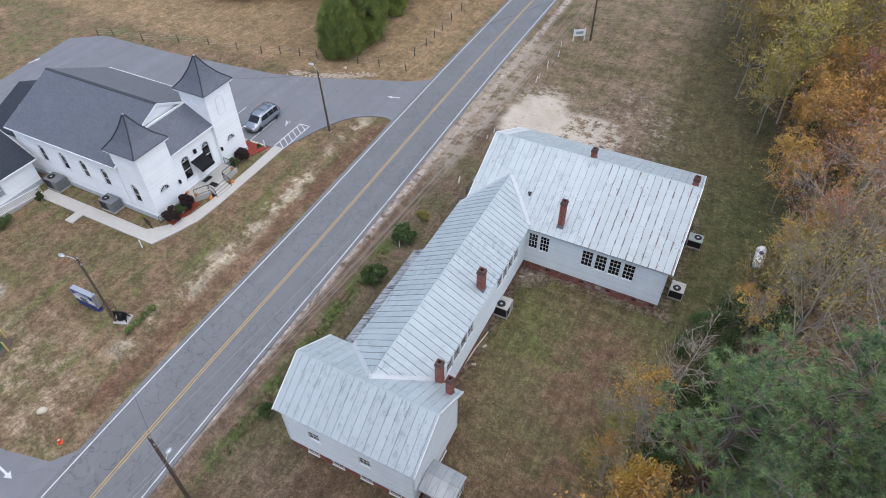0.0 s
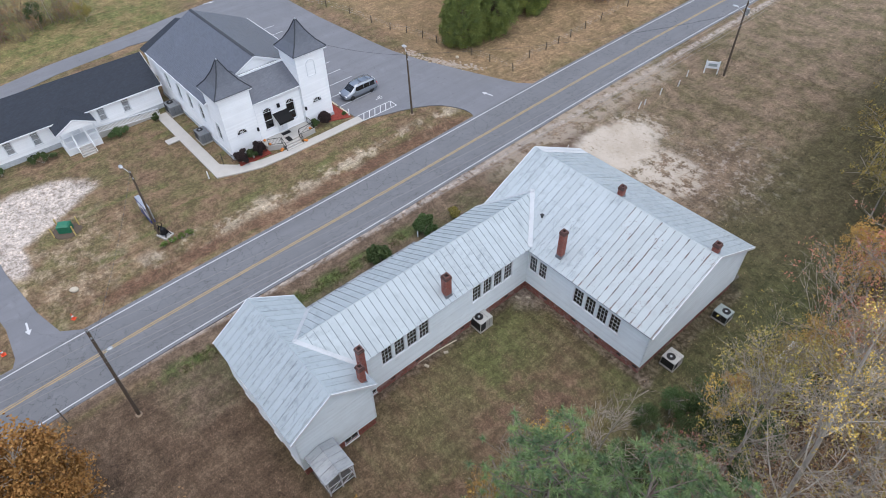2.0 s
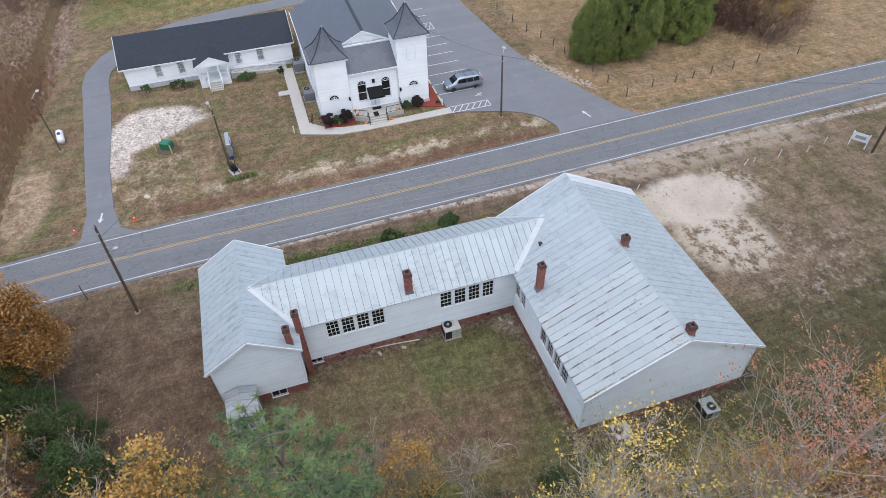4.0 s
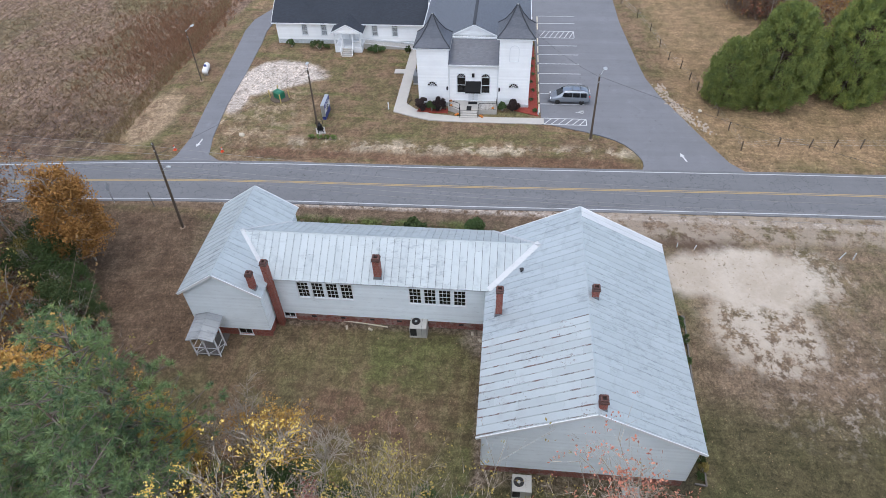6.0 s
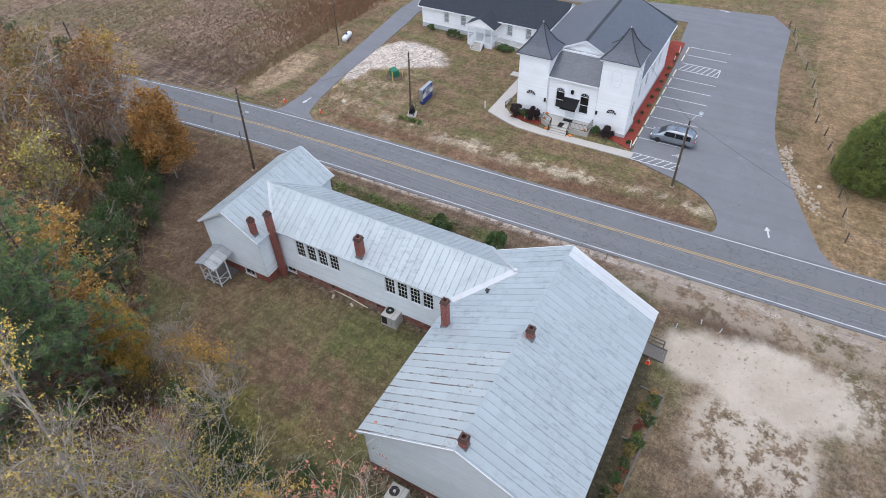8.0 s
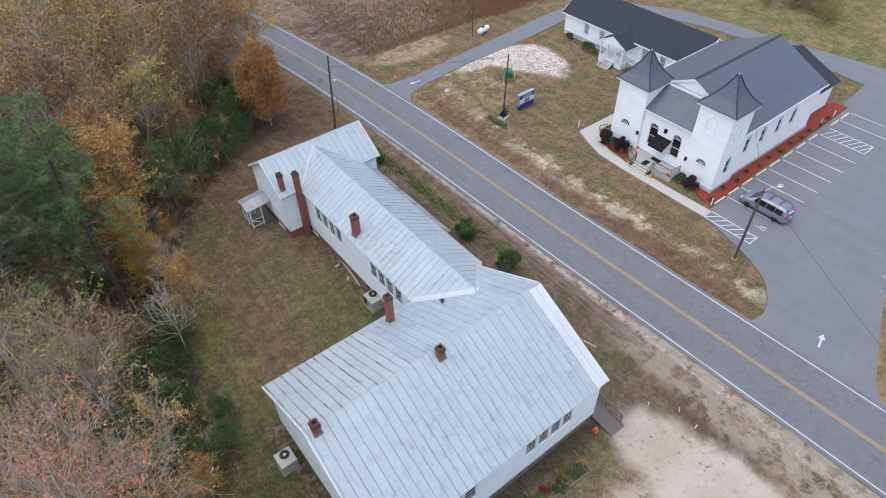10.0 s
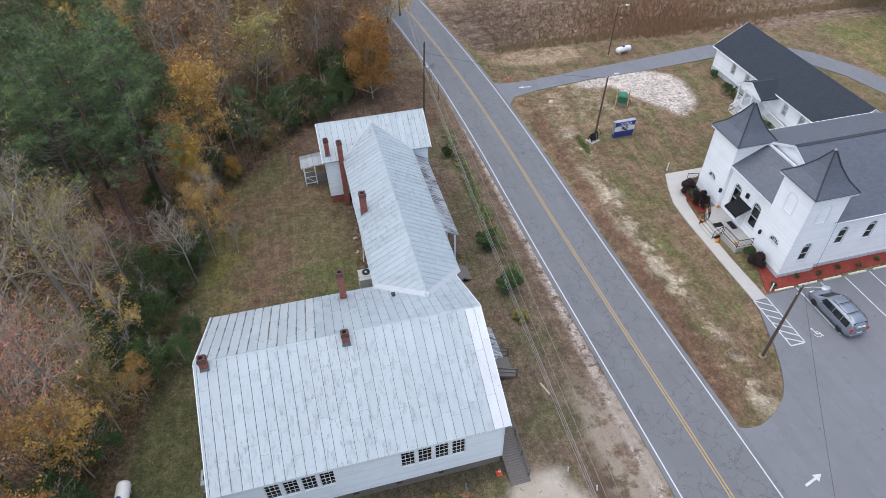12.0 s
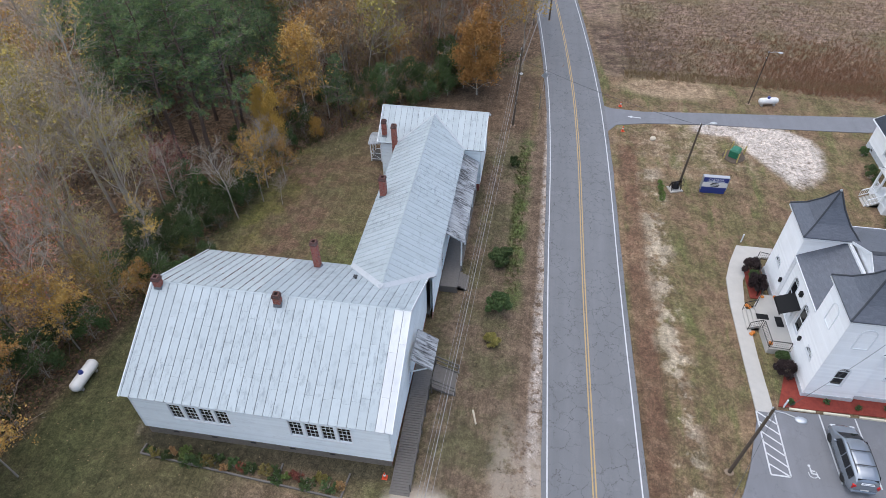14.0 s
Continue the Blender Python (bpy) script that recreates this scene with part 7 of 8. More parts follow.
def utility_pole(x, y, h, label, arm=None, lean=(0, 0), r=0.15, cans=()):
    p = thing("utility_pole", label, "pole", "utility poles", at=(x, y, 0))
    g = Geo()
    g.tube((0, 0, -0.3), (lean[0], lean[1], h), r, r * 0.65, 10)
    part("shaft", g, M_pole, p)
    if arm:
        lamp_arm(p, lean[0] * arm[2] / h, lean[1] * arm[2] / h, arm[2], arm[0], arm[1])
    for z, rr, hh in cans:
        g = Geo()
        g.tube((0.28, 0, z), (0.28, 0, z + hh), rr, rr, 12)
        part("transformer", g, M_steel, p)
    for z in (h - 0.15, h - 0.9):
        g = Geo()
        g.tube((lean[0] * z / h + 0.1, lean[1] * z / h, z), (lean[0] * z / h + 0.1, lean[1] * z / h, z + 0.18), 0.06, 0.04, 8)
        part("insulator", g, M_steel, p)
    g = Geo()
    g.ball((0, 0, 0), 0.34, 0.28, 0.05, 10, 6)
    part("footing_soil", g, M_lotdirt, p)
    return p


utility_pole(-23.5, 7.7, 10.3, "dark wooden utility pole with street lamp arm", (-0.15, 0.35, 7.1), (-0.35, 0.3))
utility_pole(-42.3, 17.45, 8.1, "dark wooden pole with lamp by the church sign", (-0.7, -0.2, 7.7), (-0.3, 0.05), 0.13)
utility_pole(-42.1, 50.75, 8.3, "dark wooden pole with lamp in the car park island", (-0.75, 0.4, 8.0), (-0.25, -0.1), 0.14)
utility_pole(-20.6, 87.6, 10.3, "dark wooden utility pole with transformer", (-0.9, 0.3, 8.6), (0, 0), 0.16, ((8.6, 0.22, 0.8),))
utility_pole(-53.35, -1.9, 7.2, "pale thin lamp pole by the driveway", (-0.6, 0.3, 7.0), (-0.25, -0.1), 0.09)
utility_pole(-27.0, -24.0, 10.0, "dark wooden utility pole at the wood edge")
utility_pole(-24.4, 133.0, 10.0, "dark wooden utility pole along the road")


def cable(name, a, b, sag, r, material, n=24):
    a, b = Vector(a), Vector(b)
    g = Geo()
    g.path([a.lerp(b, i / n) - Vector((0, 0, sag * 4 * (i / n) * (1 - i / n))) for i in range(n + 1)], r, 5)
    solid(name, g, material, "thin overhead utility cable between poles", "cable", "overhead cables")


for dx, z, sag, r, m in ((-0.5, 9.6, 1.3, 0.012, M_insul), (0.1, 9.2, 1.4, 0.012, M_insul), (0.45, 8.3, 1.3, 0.012, M_insul), (0.1, 7.3, 1.0, 0.02, M_insul), (0.15, 6.8, 1.1, 0.014, M_insul)):
    cable("cable", (-23.75 + dx, 7.9, z), (-20.6 + dx, 87.6, z + 0.4), sag, r, m)
    cable("cable", (-23.75 + dx, 7.9, z), (-27.0 + dx, -24.0, z + 0.2), 0.5, r, m)
    cable("cable", (-20.6 + dx, 87.6, z + 0.4), (-24.4 + dx, 133.0, z), 0.7, r, m)
cable("cable", (-23.75, 7.9, 9.0), (-42.5, 17.45, 7.9), 0.5, 0.014, M_cable)
cable("cable", (-42.4, 50.9, 8.0), (-20.6, 87.6, 8.9), 1.1, 0.014, M_cable)
cable("cable", (-42.4, 50.9, 7.9), (-52.5, 43.2, 8.8), 0.5, 0.014, M_cable)
g = Geo()
g.tube((0, 0, -0.2), (0, 0, 2.0), 0.05, 0.05, 6)
st = tagged(part("marker_stake", g, M_wood), "dark wooden stake by the road verge", "stake")
st.matrix_basis = pose(-26.6, 3.2, 0)


def propane_tank(x, y, turn, L, r, label):
    t = thing("propane_tank", label, "tank", "propane tanks", at=(x, y, 0), turn=turn)
    g = Geo()
    n = 20
    loops = []
    for k in range(-9, 10):
        f = k / 9
        s = abs(f)
        xx = f * L / 2
        e = max(0.0, (abs(xx) - (L / 2 - r * 0.8)) / (r * 0.8))
        rr = r * math.sqrt(max(0.02, 1 - e * e))
        loops.append([(xx, rr * math.cos(2 * math.pi * i / n), r + 0.18 + rr * math.sin(2 * math.pi * i / n)) for i in range(n)])
    g.loft(loops)
    part("vessel", g, M_tank, t, smooth=True)
    g = Geo()
    g.tube((0.1, 0, 2 * r + 0.15), (0.1, 0, 2 * r + 0.36), 0.2, 0.17, 14)
    part("valve_dome", g, M_blue, t, "blue valve cover")
    for q in (-L * 0.3, L * 0.3):
        g = Geo()
        g.box(q - 0.1, -r * 0.7, -0.1, q + 0.1, r * 0.7, 0.3)
        part("footing", g, M_concrete, t)
    return t


propane_tank(7.7, 50.5, 88, 3.0, 0.48, "white propane tank with blue dome on grass")
propane_tank(-55.7, -2.0, 12, 2.6, 0.42, "small white propane tank by the driveway")


def ac_unit(x, y, turn, w, d, h, material, label, fx=0.0, fy=-0.16, z=0.0):
    """A packaged unit: fan towards one end, a dark coil below it, plain panels round the rest."""
    a = thing("air_conditioner", label, "air conditioner", "outdoor air conditioners", at=(x, y, z), turn=turn)
    g = Geo()
    g.box(-w / 2, -d / 2, 0.1, w / 2, d / 2, h, 0.03)
    part("casing", g, material, a)
    g = Geo()
    g.box(-w / 2 - 0.03, -d / 2 - 0.03, -0.15, w / 2 + 0.03, d / 2 + 0.03, 0.1)
    part("pad", g, M_concrete, a)
    r = min(w, d) * 0.29
    cx, cy = fx * w, fy * d
    g = Geo()
    g.tube((cx, cy, h - 0.02), (cx, cy, h + 0.02), r, r, 20)
    part("fan_well", g, M_dark, a)
    g = Geo()
    for k in (0.35, 0.68, 1.0):
        g.path([(cx + r * k * math.cos(2 * math.pi * i / 18), cy + r * k * math.sin(2 * math.pi * i / 18), h + 0.035) for i in range(19)], 0.01, 4)
    for i in range(4):
        c, s = math.cos(i * math.pi / 4), math.sin(i * math.pi / 4)
        g.beam((cx - r * c, cy - r * s, h + 0.04), (cx + r * c, cy + r * s, h + 0.04), 0.012, 0.012)
    part("fan_guard", g, M_iron, a)
    g = Geo()
    g.tube((cx, cy, h + 0.02), (cx, cy, h + 0.05), r * 0.32, r * 0.32, 12)
    part("fan_hub", g, M_steel, a)
    x1 = w / 2 - 0.06 if abs(fx) < 0.15 else w * 0.08
    g = Geo()
    g.box(-w / 2 + 0.06, -d / 2 - 0.008, 0.18, x1, -d / 2 + 0.008, h - 0.08)
    coil = part("grille", g, M_dark, a, "dark finned coil")
    g = Geo()
    for i in range(7):
        zz = 0.24 + (h - 0.38) * i / 6
        g.box(-w / 2 + 0.06, -d / 2 - 0.014, zz - 0.005, x1, -d / 2 + 0.014, zz + 0.005)
    part("louvre", g, M_iron, coil)
    if abs(fx) < 0.15:
        g = Geo()
        g.box(w / 2 - 0.008, -d / 2 + 0.05, 0.18, w / 2 + 0.008, -d * 0.08, h - 0.08)
        part("grille", g, M_dark, a, "dark finned coil")
    # joints between the panels
    g = Geo()
    for q in (-0.12, 0.22):
        g.box(w / 2 - 0.004, d * q - 0.008, 0.12, w / 2 + 0.004, d * q + 0.008, h - 0.04)
    g.box(-w / 2 + 0.03, d * 0.2, h - 0.004, w / 2 - 0.03, d * 0.2 + 0.014, h + 0.004)
    part("panel_joint", g, M_dark, a)
    return a


ac_unit(-11.85, 34.0, 0, 1.3, 1.45, 1.2, M_beige, "beige outdoor air conditioner beside the school wall", -0.08)
ac_unit(1.55, 42.9, 0, 1.25, 1.35, 1.05, M_beige, "beige outdoor air conditioner behind the school", -0.05)
ac_unit(1.75, 50.3, 0, 1.35, 1.2, 0.95, M_greyunit, "grey-green outdoor air conditioner behind the school", 0.12, 0.05)
ac_unit(-54.9, 28.55, 0, 1.9, 1.3, 1.25, M_darkunit, "grey outdoor air conditioner beside the church", -0.2, -0.05)
ac_unit(-63.2, 28.45, 0, 2.0, 1.4, 1.3, M_darkunit, "large grey outdoor air conditioner beside the church", -0.2, -0.05)


def message_sign(x, y, turn):
    s = thing("message_sign", "blue and white church message board on dark base", "sign", at=(x, y, 0), turn=turn)
    g = Geo()
    g.box(-1.25, -0.22, -0.1, 1.25, 0.22, 0.45, 0.02)
    part("base", g, M_blue, s, "dark blue base")
    g = Geo()
    g.box(-1.35, -0.24, 0.45, 1.35, 0.24, 2.1, 0.03)
    part("cabinet", g, M_steel, s)
    for q in (-1, 1):
        g = Geo()
        g.box(-1.28, q * 0.245 - 0.01, 1.45, 1.28, q * 0.245 + 0.01, 2.03)
        part("header", g, M_blue, s, "blue header panel")
        g = Geo()
        g.box(-1.28, q * 0.245 - 0.01, 0.82, 1.28, q * 0.245 + 0.01, 1.43)
        part("letter_board", g, M_tank, s, "white letter board")
        g = Geo()
        g.box(-1.28, q * 0.245 - 0.01, 0.47, 1.28, q * 0.245 + 0.01, 0.80)
        part("skirt", g, M_blue, s, "dark blue skirt panel")
        g = Geo()
        for w, z in ((0.75, 1.3), (0.95, 1.13), (0.85, 0.96)):
            g.box(-w / 2, q * 0.26 - 0.006, z - 0.05, w / 2, q * 0.26 + 0.006, z + 0.05)
        part("message_bars", g, M_black, s)
        g = Geo()
        g.box(-0.9, q * 0.26 - 0.006, 1.53, 0.9, q * 0.26 + 0.006, 1.59)
        part("header_bar", g, M_trim, s)
        cu = bpy.data.curves.new("header_text", "FONT")
        cu.body, cu.size, cu.align_x, cu.extrude = "CASTALIA", 0.36, "CENTER", 0.004
        cu.materials.append(M_trim)
        t = new("header_text", cu)
        t.parent = s
        t.matrix_basis = pose(0, q * 0.262, 1.68, 90, 0, 180 if q > 0 else 0)
    return s


message_sign(-45.8, 17.75, 1)


def bell_stand(x, y):
    b = thing("bell_monument", "dark church bell in wheel frame on white slab", "bell", at=(x, y, 0), turn=20)
    g = Geo()
    g.box(-0.7, -0.55, -0.1, 0.7, 0.55, 0.14, 0.02)
    part("slab", g, M_concrete, b)
    g = Geo()
    prof = [(0.44, 0.35), (0.40, 0.42), (0.32, 0.6), (0.27, 0.85), (0.2, 0.98), (0.06, 1.02)]
    g.loft([[(r * math.cos(2 * math.pi * i / 20), r * math.sin(2 * math.pi * i / 20), z) for i in range(20)] for r, z in prof])
    part("bell", g, M_iron, b, smooth=True)
    g = Geo()
    g.path([(-0.62, 0.45 * math.cos(2 * math.pi * i / 20), 0.95 + 0.45 * math.sin(2 * math.pi * i / 20)) for i in range(21)], 0.03)
    part("wheel", g, M_iron, b)
    for x2 in (-0.52, 0.52):
        g = Geo()
        g.beam((x2, -0.35, 0.1), (x2, 0, 1.05), 0.08, 0.08)
        g.beam((x2, 0.35, 0.1), (x2, 0, 1.05), 0.08, 0.08)
        part("yoke_leg", g, M_iron, b)
    g = Geo()
    g.beam((-0.62, 0, 1.05), (0.62, 0, 1.05), 0.08, 0.1)
    part("yoke", g, M_iron, b)


bell_stand(-41.9, 17.9)
# green utility box guarded by yellow posts on a dark mulch ring
gs = thing("utility_box", "green utility box guarded by four yellow posts", "utility box", at=(-49.4, 10.5, 0), turn=58)
g = Geo()
g.loft([[(r * (1 + 0.08 * math.sin(3 * a)) * math.cos(a), r * 0.85 * math.sin(a), z) for a in (2 * math.pi * i / 18 for i in range(18))] for r, z in ((1.5, -0.1), (1.35, 0.06), (0.9, 0.1))])
part("mulch_ring", g, M_pole, gs, "dark mulch")
g = Geo()
g.box(-0.6, -0.48, 0.05, 0.6, 0.48, 0.95, 0.04)
part("box", g, M_green, gs)
g = Geo()
g.loft([[(-0.64, -0.52, 0.92), (0.64, -0.52, 0.92), (0.64, 0.52, 0.92), (-0.64, 0.52, 0.92)], [(-0.5, -0.3, 1.1), (0.5, -0.3, 1.1), (0.5, 0.3, 1.1), (-0.5, 0.3, 1.1)]])
part("lid", g, M_green, gs)
for x, y in ((-1.05, -0.75), (1.05, -0.75), (-1.05, 0.75), (1.05, 0.75)):
    g = Geo()
    g.tube((x, y, -0.2), (x, y, 1.15), 0.075, 0.075, 10)
    g.ball((x, y, 1.15), 0.075, 0.075, 0.05, 10, 5)
    part("guard_post", g, M_rope, gs)


# a long pale pipe and loose blocks lying along the wall
g = Geo()
g.path([(-12.45, 27.1, 0.08), (-12.3, 29.2, 0.06), (-12.05, 31.2, 0.07)], 0.055, 6)
solid("drain_pipe", g, M_stop, "long pale pipe lying along the school wall", "pipe")
for x, y, a in ((-11.75, 27.6, 20), (-11.7, 29.7, 60), (-11.9, 38.6, 10), (-11.2, 39.3, 40)):
    g = Geo()
    g.box(-0.2, -0.1, -0.03, 0.2, 0.1, 0.12, 0.015)
    o = solid("loose_block", g, M_stone, "weathered loose block lying by the wall", "block", "loose blocks")
    o.matrix_basis = pose(x, y, 0, 0, 0, a)


def cone(x, y, turn=0, tipped=False):
    c = thing("traffic_cone", "orange traffic cone on the driveway mouth", "traffic cone", "traffic cones", at=(x, y, 0.03), turn=turn)
    if tipped:
        c.matrix_basis = pose(x, y, 0.2, 80, 0, turn)
    g = Geo()
    prof = [(0.15, 0.03), (0.03, 0.7)]
    g.loft([[(r * math.cos(2 * math.pi * i / 12), r * math.sin(2 * math.pi * i / 12), z) for i in range(12)] for r, z in prof])
    part("body", g, M_orange, c)
    g = Geo()
    g.box(-0.2, -0.2, 0, 0.2, 0.2, 0.035, 0.01)
    part("base", g, M_orange, c)
    g = Geo()
    g.loft([[(r * math.cos(2 * math.pi * i / 12), r * math.sin(2 * math.pi * i / 12), z) for i in range(12)] for r, z in ((0.105, 0.33), (0.075, 0.48))])
    part("band", g, M_trim, c)


cone(-36.9, 1.2)
cone(-36.9, 7.1, 40)
cone(-17.9, 54.9)


def boulder(x, y, r, seed, label="pale weathered boulder on the grass"):
    g = Geo()
    rs = random.Random(seed)
    g.ball((0, 0, r * 0.25), r, r * 0.8, r * 0.6, 10, 7)
    v = [Vector(p) * (1 + 0.16 * noise.noise(Vector(p) * 2.2 / r + Vector((seed, 0, 0)))) for p in g.v]
    g.v = [tuple(p) for p in v]
    o = solid("boulder", g, M_stone, label, "rock", "boulders")
    o.matrix_basis = pose(x, y, 0, 0, 0, rs.uniform(0, 360))


boulder(-40.4, 8.3, 0.42, 1)
boulder(-49.0, 64.7, 0.3, 2)


def rubble(path, n, label):
    """Broken pale stones tipped along a line."""
    g = Geo()
    for _ in range(n):
        k = rng.uniform(0, len(path) - 1.001)
        a, b = path[int(k)], path[int(k) + 1]
        f = k - int(k)
        x, y = a[0] + (b[0] - a[0]) * f + rng.gauss(0, 0.42), a[1] + (b[1] - a[1]) * f + rng.gauss(0, 0.42)
        r = rng.uniform(0.05, 0.2)
        g.ball((x, y, 0.0), r * rng.uniform(0.7, 1.3), r * rng.uniform(0.6, 1.2), r * 0.5, 6, 4)
    solid("rubble", g, M_rubble, label, "stones", kind="stuff")


rubble([(-55.4, 60.4), (-52.2, 61.2), (-49.4, 62.2), (-47.2, 63.0), (-44.4, 65.0)], 300, "pale broken stones along the car park edge")
g = Geo()
g.tube((-23.43, 48.58, 0.08), (-23.79, 49.73, 0.06), 0.085, 0.07, 9)
solid("log", g, M_stone, "short pale barkless log on the front lawn", "log")


def post(x, y, h, material, label, r=0.05, tilt=(0, 0)):
    g = Geo()
    g.tube((0, 0, -0.2), (0, 0, h), r, r * 0.9, 8)
    g.ball((0, 0, h), r * 0.95, r * 0.95, r * 0.5, 8, 4)
    o = solid("post", g, material, label, "post", "short posts")
    o.matrix_basis = pose(x, y, 0, tilt[0], tilt[1], 0)


for y in (72.7, 73.9, 77.4, 80.9, 83.9):
    post(-23.5 + rng.uniform(-0.4, 0.4), y, 0.9, M_trim, "short white marker post in grass", 0.06, (rng.uniform(-14, 14), rng.uniform(-14, 14)))
for x, y in ((-22.7, 56.0), (-24.1, 57.8), (-23.9, 59.4)):
    post(x, y, 0.6, M_trim, "short white marker post by the sandy lot", 0.05, (rng.uniform(-8, 8), 8))
post(-24.3, 37.0, 0.7, M_trim, "short white post by the shrub")
for x, y in ((-47.5, 25.5), (-47.2, 44.6), (-70.4, 43.9), (-73.5, 43.9)):
    post(x, y, 0.95, M_trim, "short white bollard by the walk", 0.07)
# pasture fence of dark posts and wires
fence = thing("pasture_fence", "old dark posts with wire round the pasture", "fence")
fpts = [(-89.0, 56.6), (-86.7, 57.6), (-81.4, 58.4), (-76.2, 60.4), (-71.4, 61.7), (-66.4, 62.4), (-62.5, 63.0), (-60.0, 64.2), (-57.0, 64.85), (-54.3, 65.4), (-51.5, 66.2), (-48.2, 66.7), (-45.0, 67.3), (-40.9, 67.8), (-42.0, 72.2), (-41.9, 75.6), (-42.05, 78.4), (-42.1, 81.3), (-42.4, 85.0), (-42.6, 89.0), (-42.8, 96.0)]
for x, y in fpts:
    g = Geo()
    g.tube((x, y, -0.2), (x + rng.uniform(-0.12, 0.12), y + rng.uniform(-0.12, 0.12), 1.15), 0.075, 0.065, 6)
    part("fence_post", g, M_pole, fence)
for z in (0.35, 0.7, 1.0):
    g = Geo()
    g.path([(x, y, z) for x, y in fpts], 0.006, 3)
    part("wire", g, M_steel, fence)
# white estate sign on two posts by the far pole
es = thing("yard_sign", "small blank white sign on two posts", "sign", at=(-22.2, 86.9, 0), turn=35)
for q in (-0.85, 0.85):
    g = Geo()
    g.box(q - 0.06, -0.06, -0.2, q + 0.06, 0.06, 1.9, 0.01)
    part("post", g, M_trim, es)
g = Geo()
g.box(-0.8, -0.03, 0.75, 0.8, 0.03, 1.75)
part("board", g, M_trim, es)
g = Geo()
g.box(-0.55, -0.045, 1.05, 0.55, 0.045, 1.45)
part("lettering_bars", g, M_greyunit, es)
# road sign seen edge-on beside the pole
rsn = thing("road_sign", "grey back of a diamond road sign on a post", "sign", at=(-26.9, -1.5, 0), turn=10)
g = Geo()
g.tube((0, 0, -0.2), (0, 0, 2.6), 0.035, 0.035, 6)
part("post", g, M_steel, rsn)
g = Geo()
g.prism([(-0.5, 0.04, 2.2), (0, 0.04, 1.7), (0.5, 0.04, 2.2), (0, 0.04, 2.7)], [(-0.5, 0.06, 2.2), (0, 0.06, 1.7), (0.5, 0.06, 2.2), (0, 0.06, 2.7)])
part("plate", g, M_steel, rsn)

# garden bed behind its low timber edge, north of the school
bed = thing("garden_bed", "overgrown garden bed with low timber edging", "garden bed")
for a, b in (((0.2, 55.8), (-15.2, 56.9)), ((-15.2, 56.9), (-15.4, 55.0)), ((0.2, 55.8), (0.1, 55.0)), ((-5.5, 56.2), (-5.5, 55.0)), ((-10.4, 56.5), (-10.4, 55.0))):
    g = Geo()
    g.beam((*a, 0.05), (*b, 0.05), 0.12, 0.14)
    part("edging", g, M_wood, bed)
for i in range(22):
    x = 0.0 - 15.0 * (i + rng.uniform(0.1, 0.9)) / 22
    r = rng.uniform(0.45, 0.95)
    m = (M_shrub, M_olive, M_shrub, M_brownleaf, M_lime, M_redleaf)[i % 6] if i % 5 else M_shrub
    shrub(140 + i, r, r * 0.75, rng.uniform(0.4, 1.0), m, 0.085, 800, "straggling plant in the garden bed", at=(x, rng.uniform(55.1, 56.0) + 0.03 * -x, -0.05))


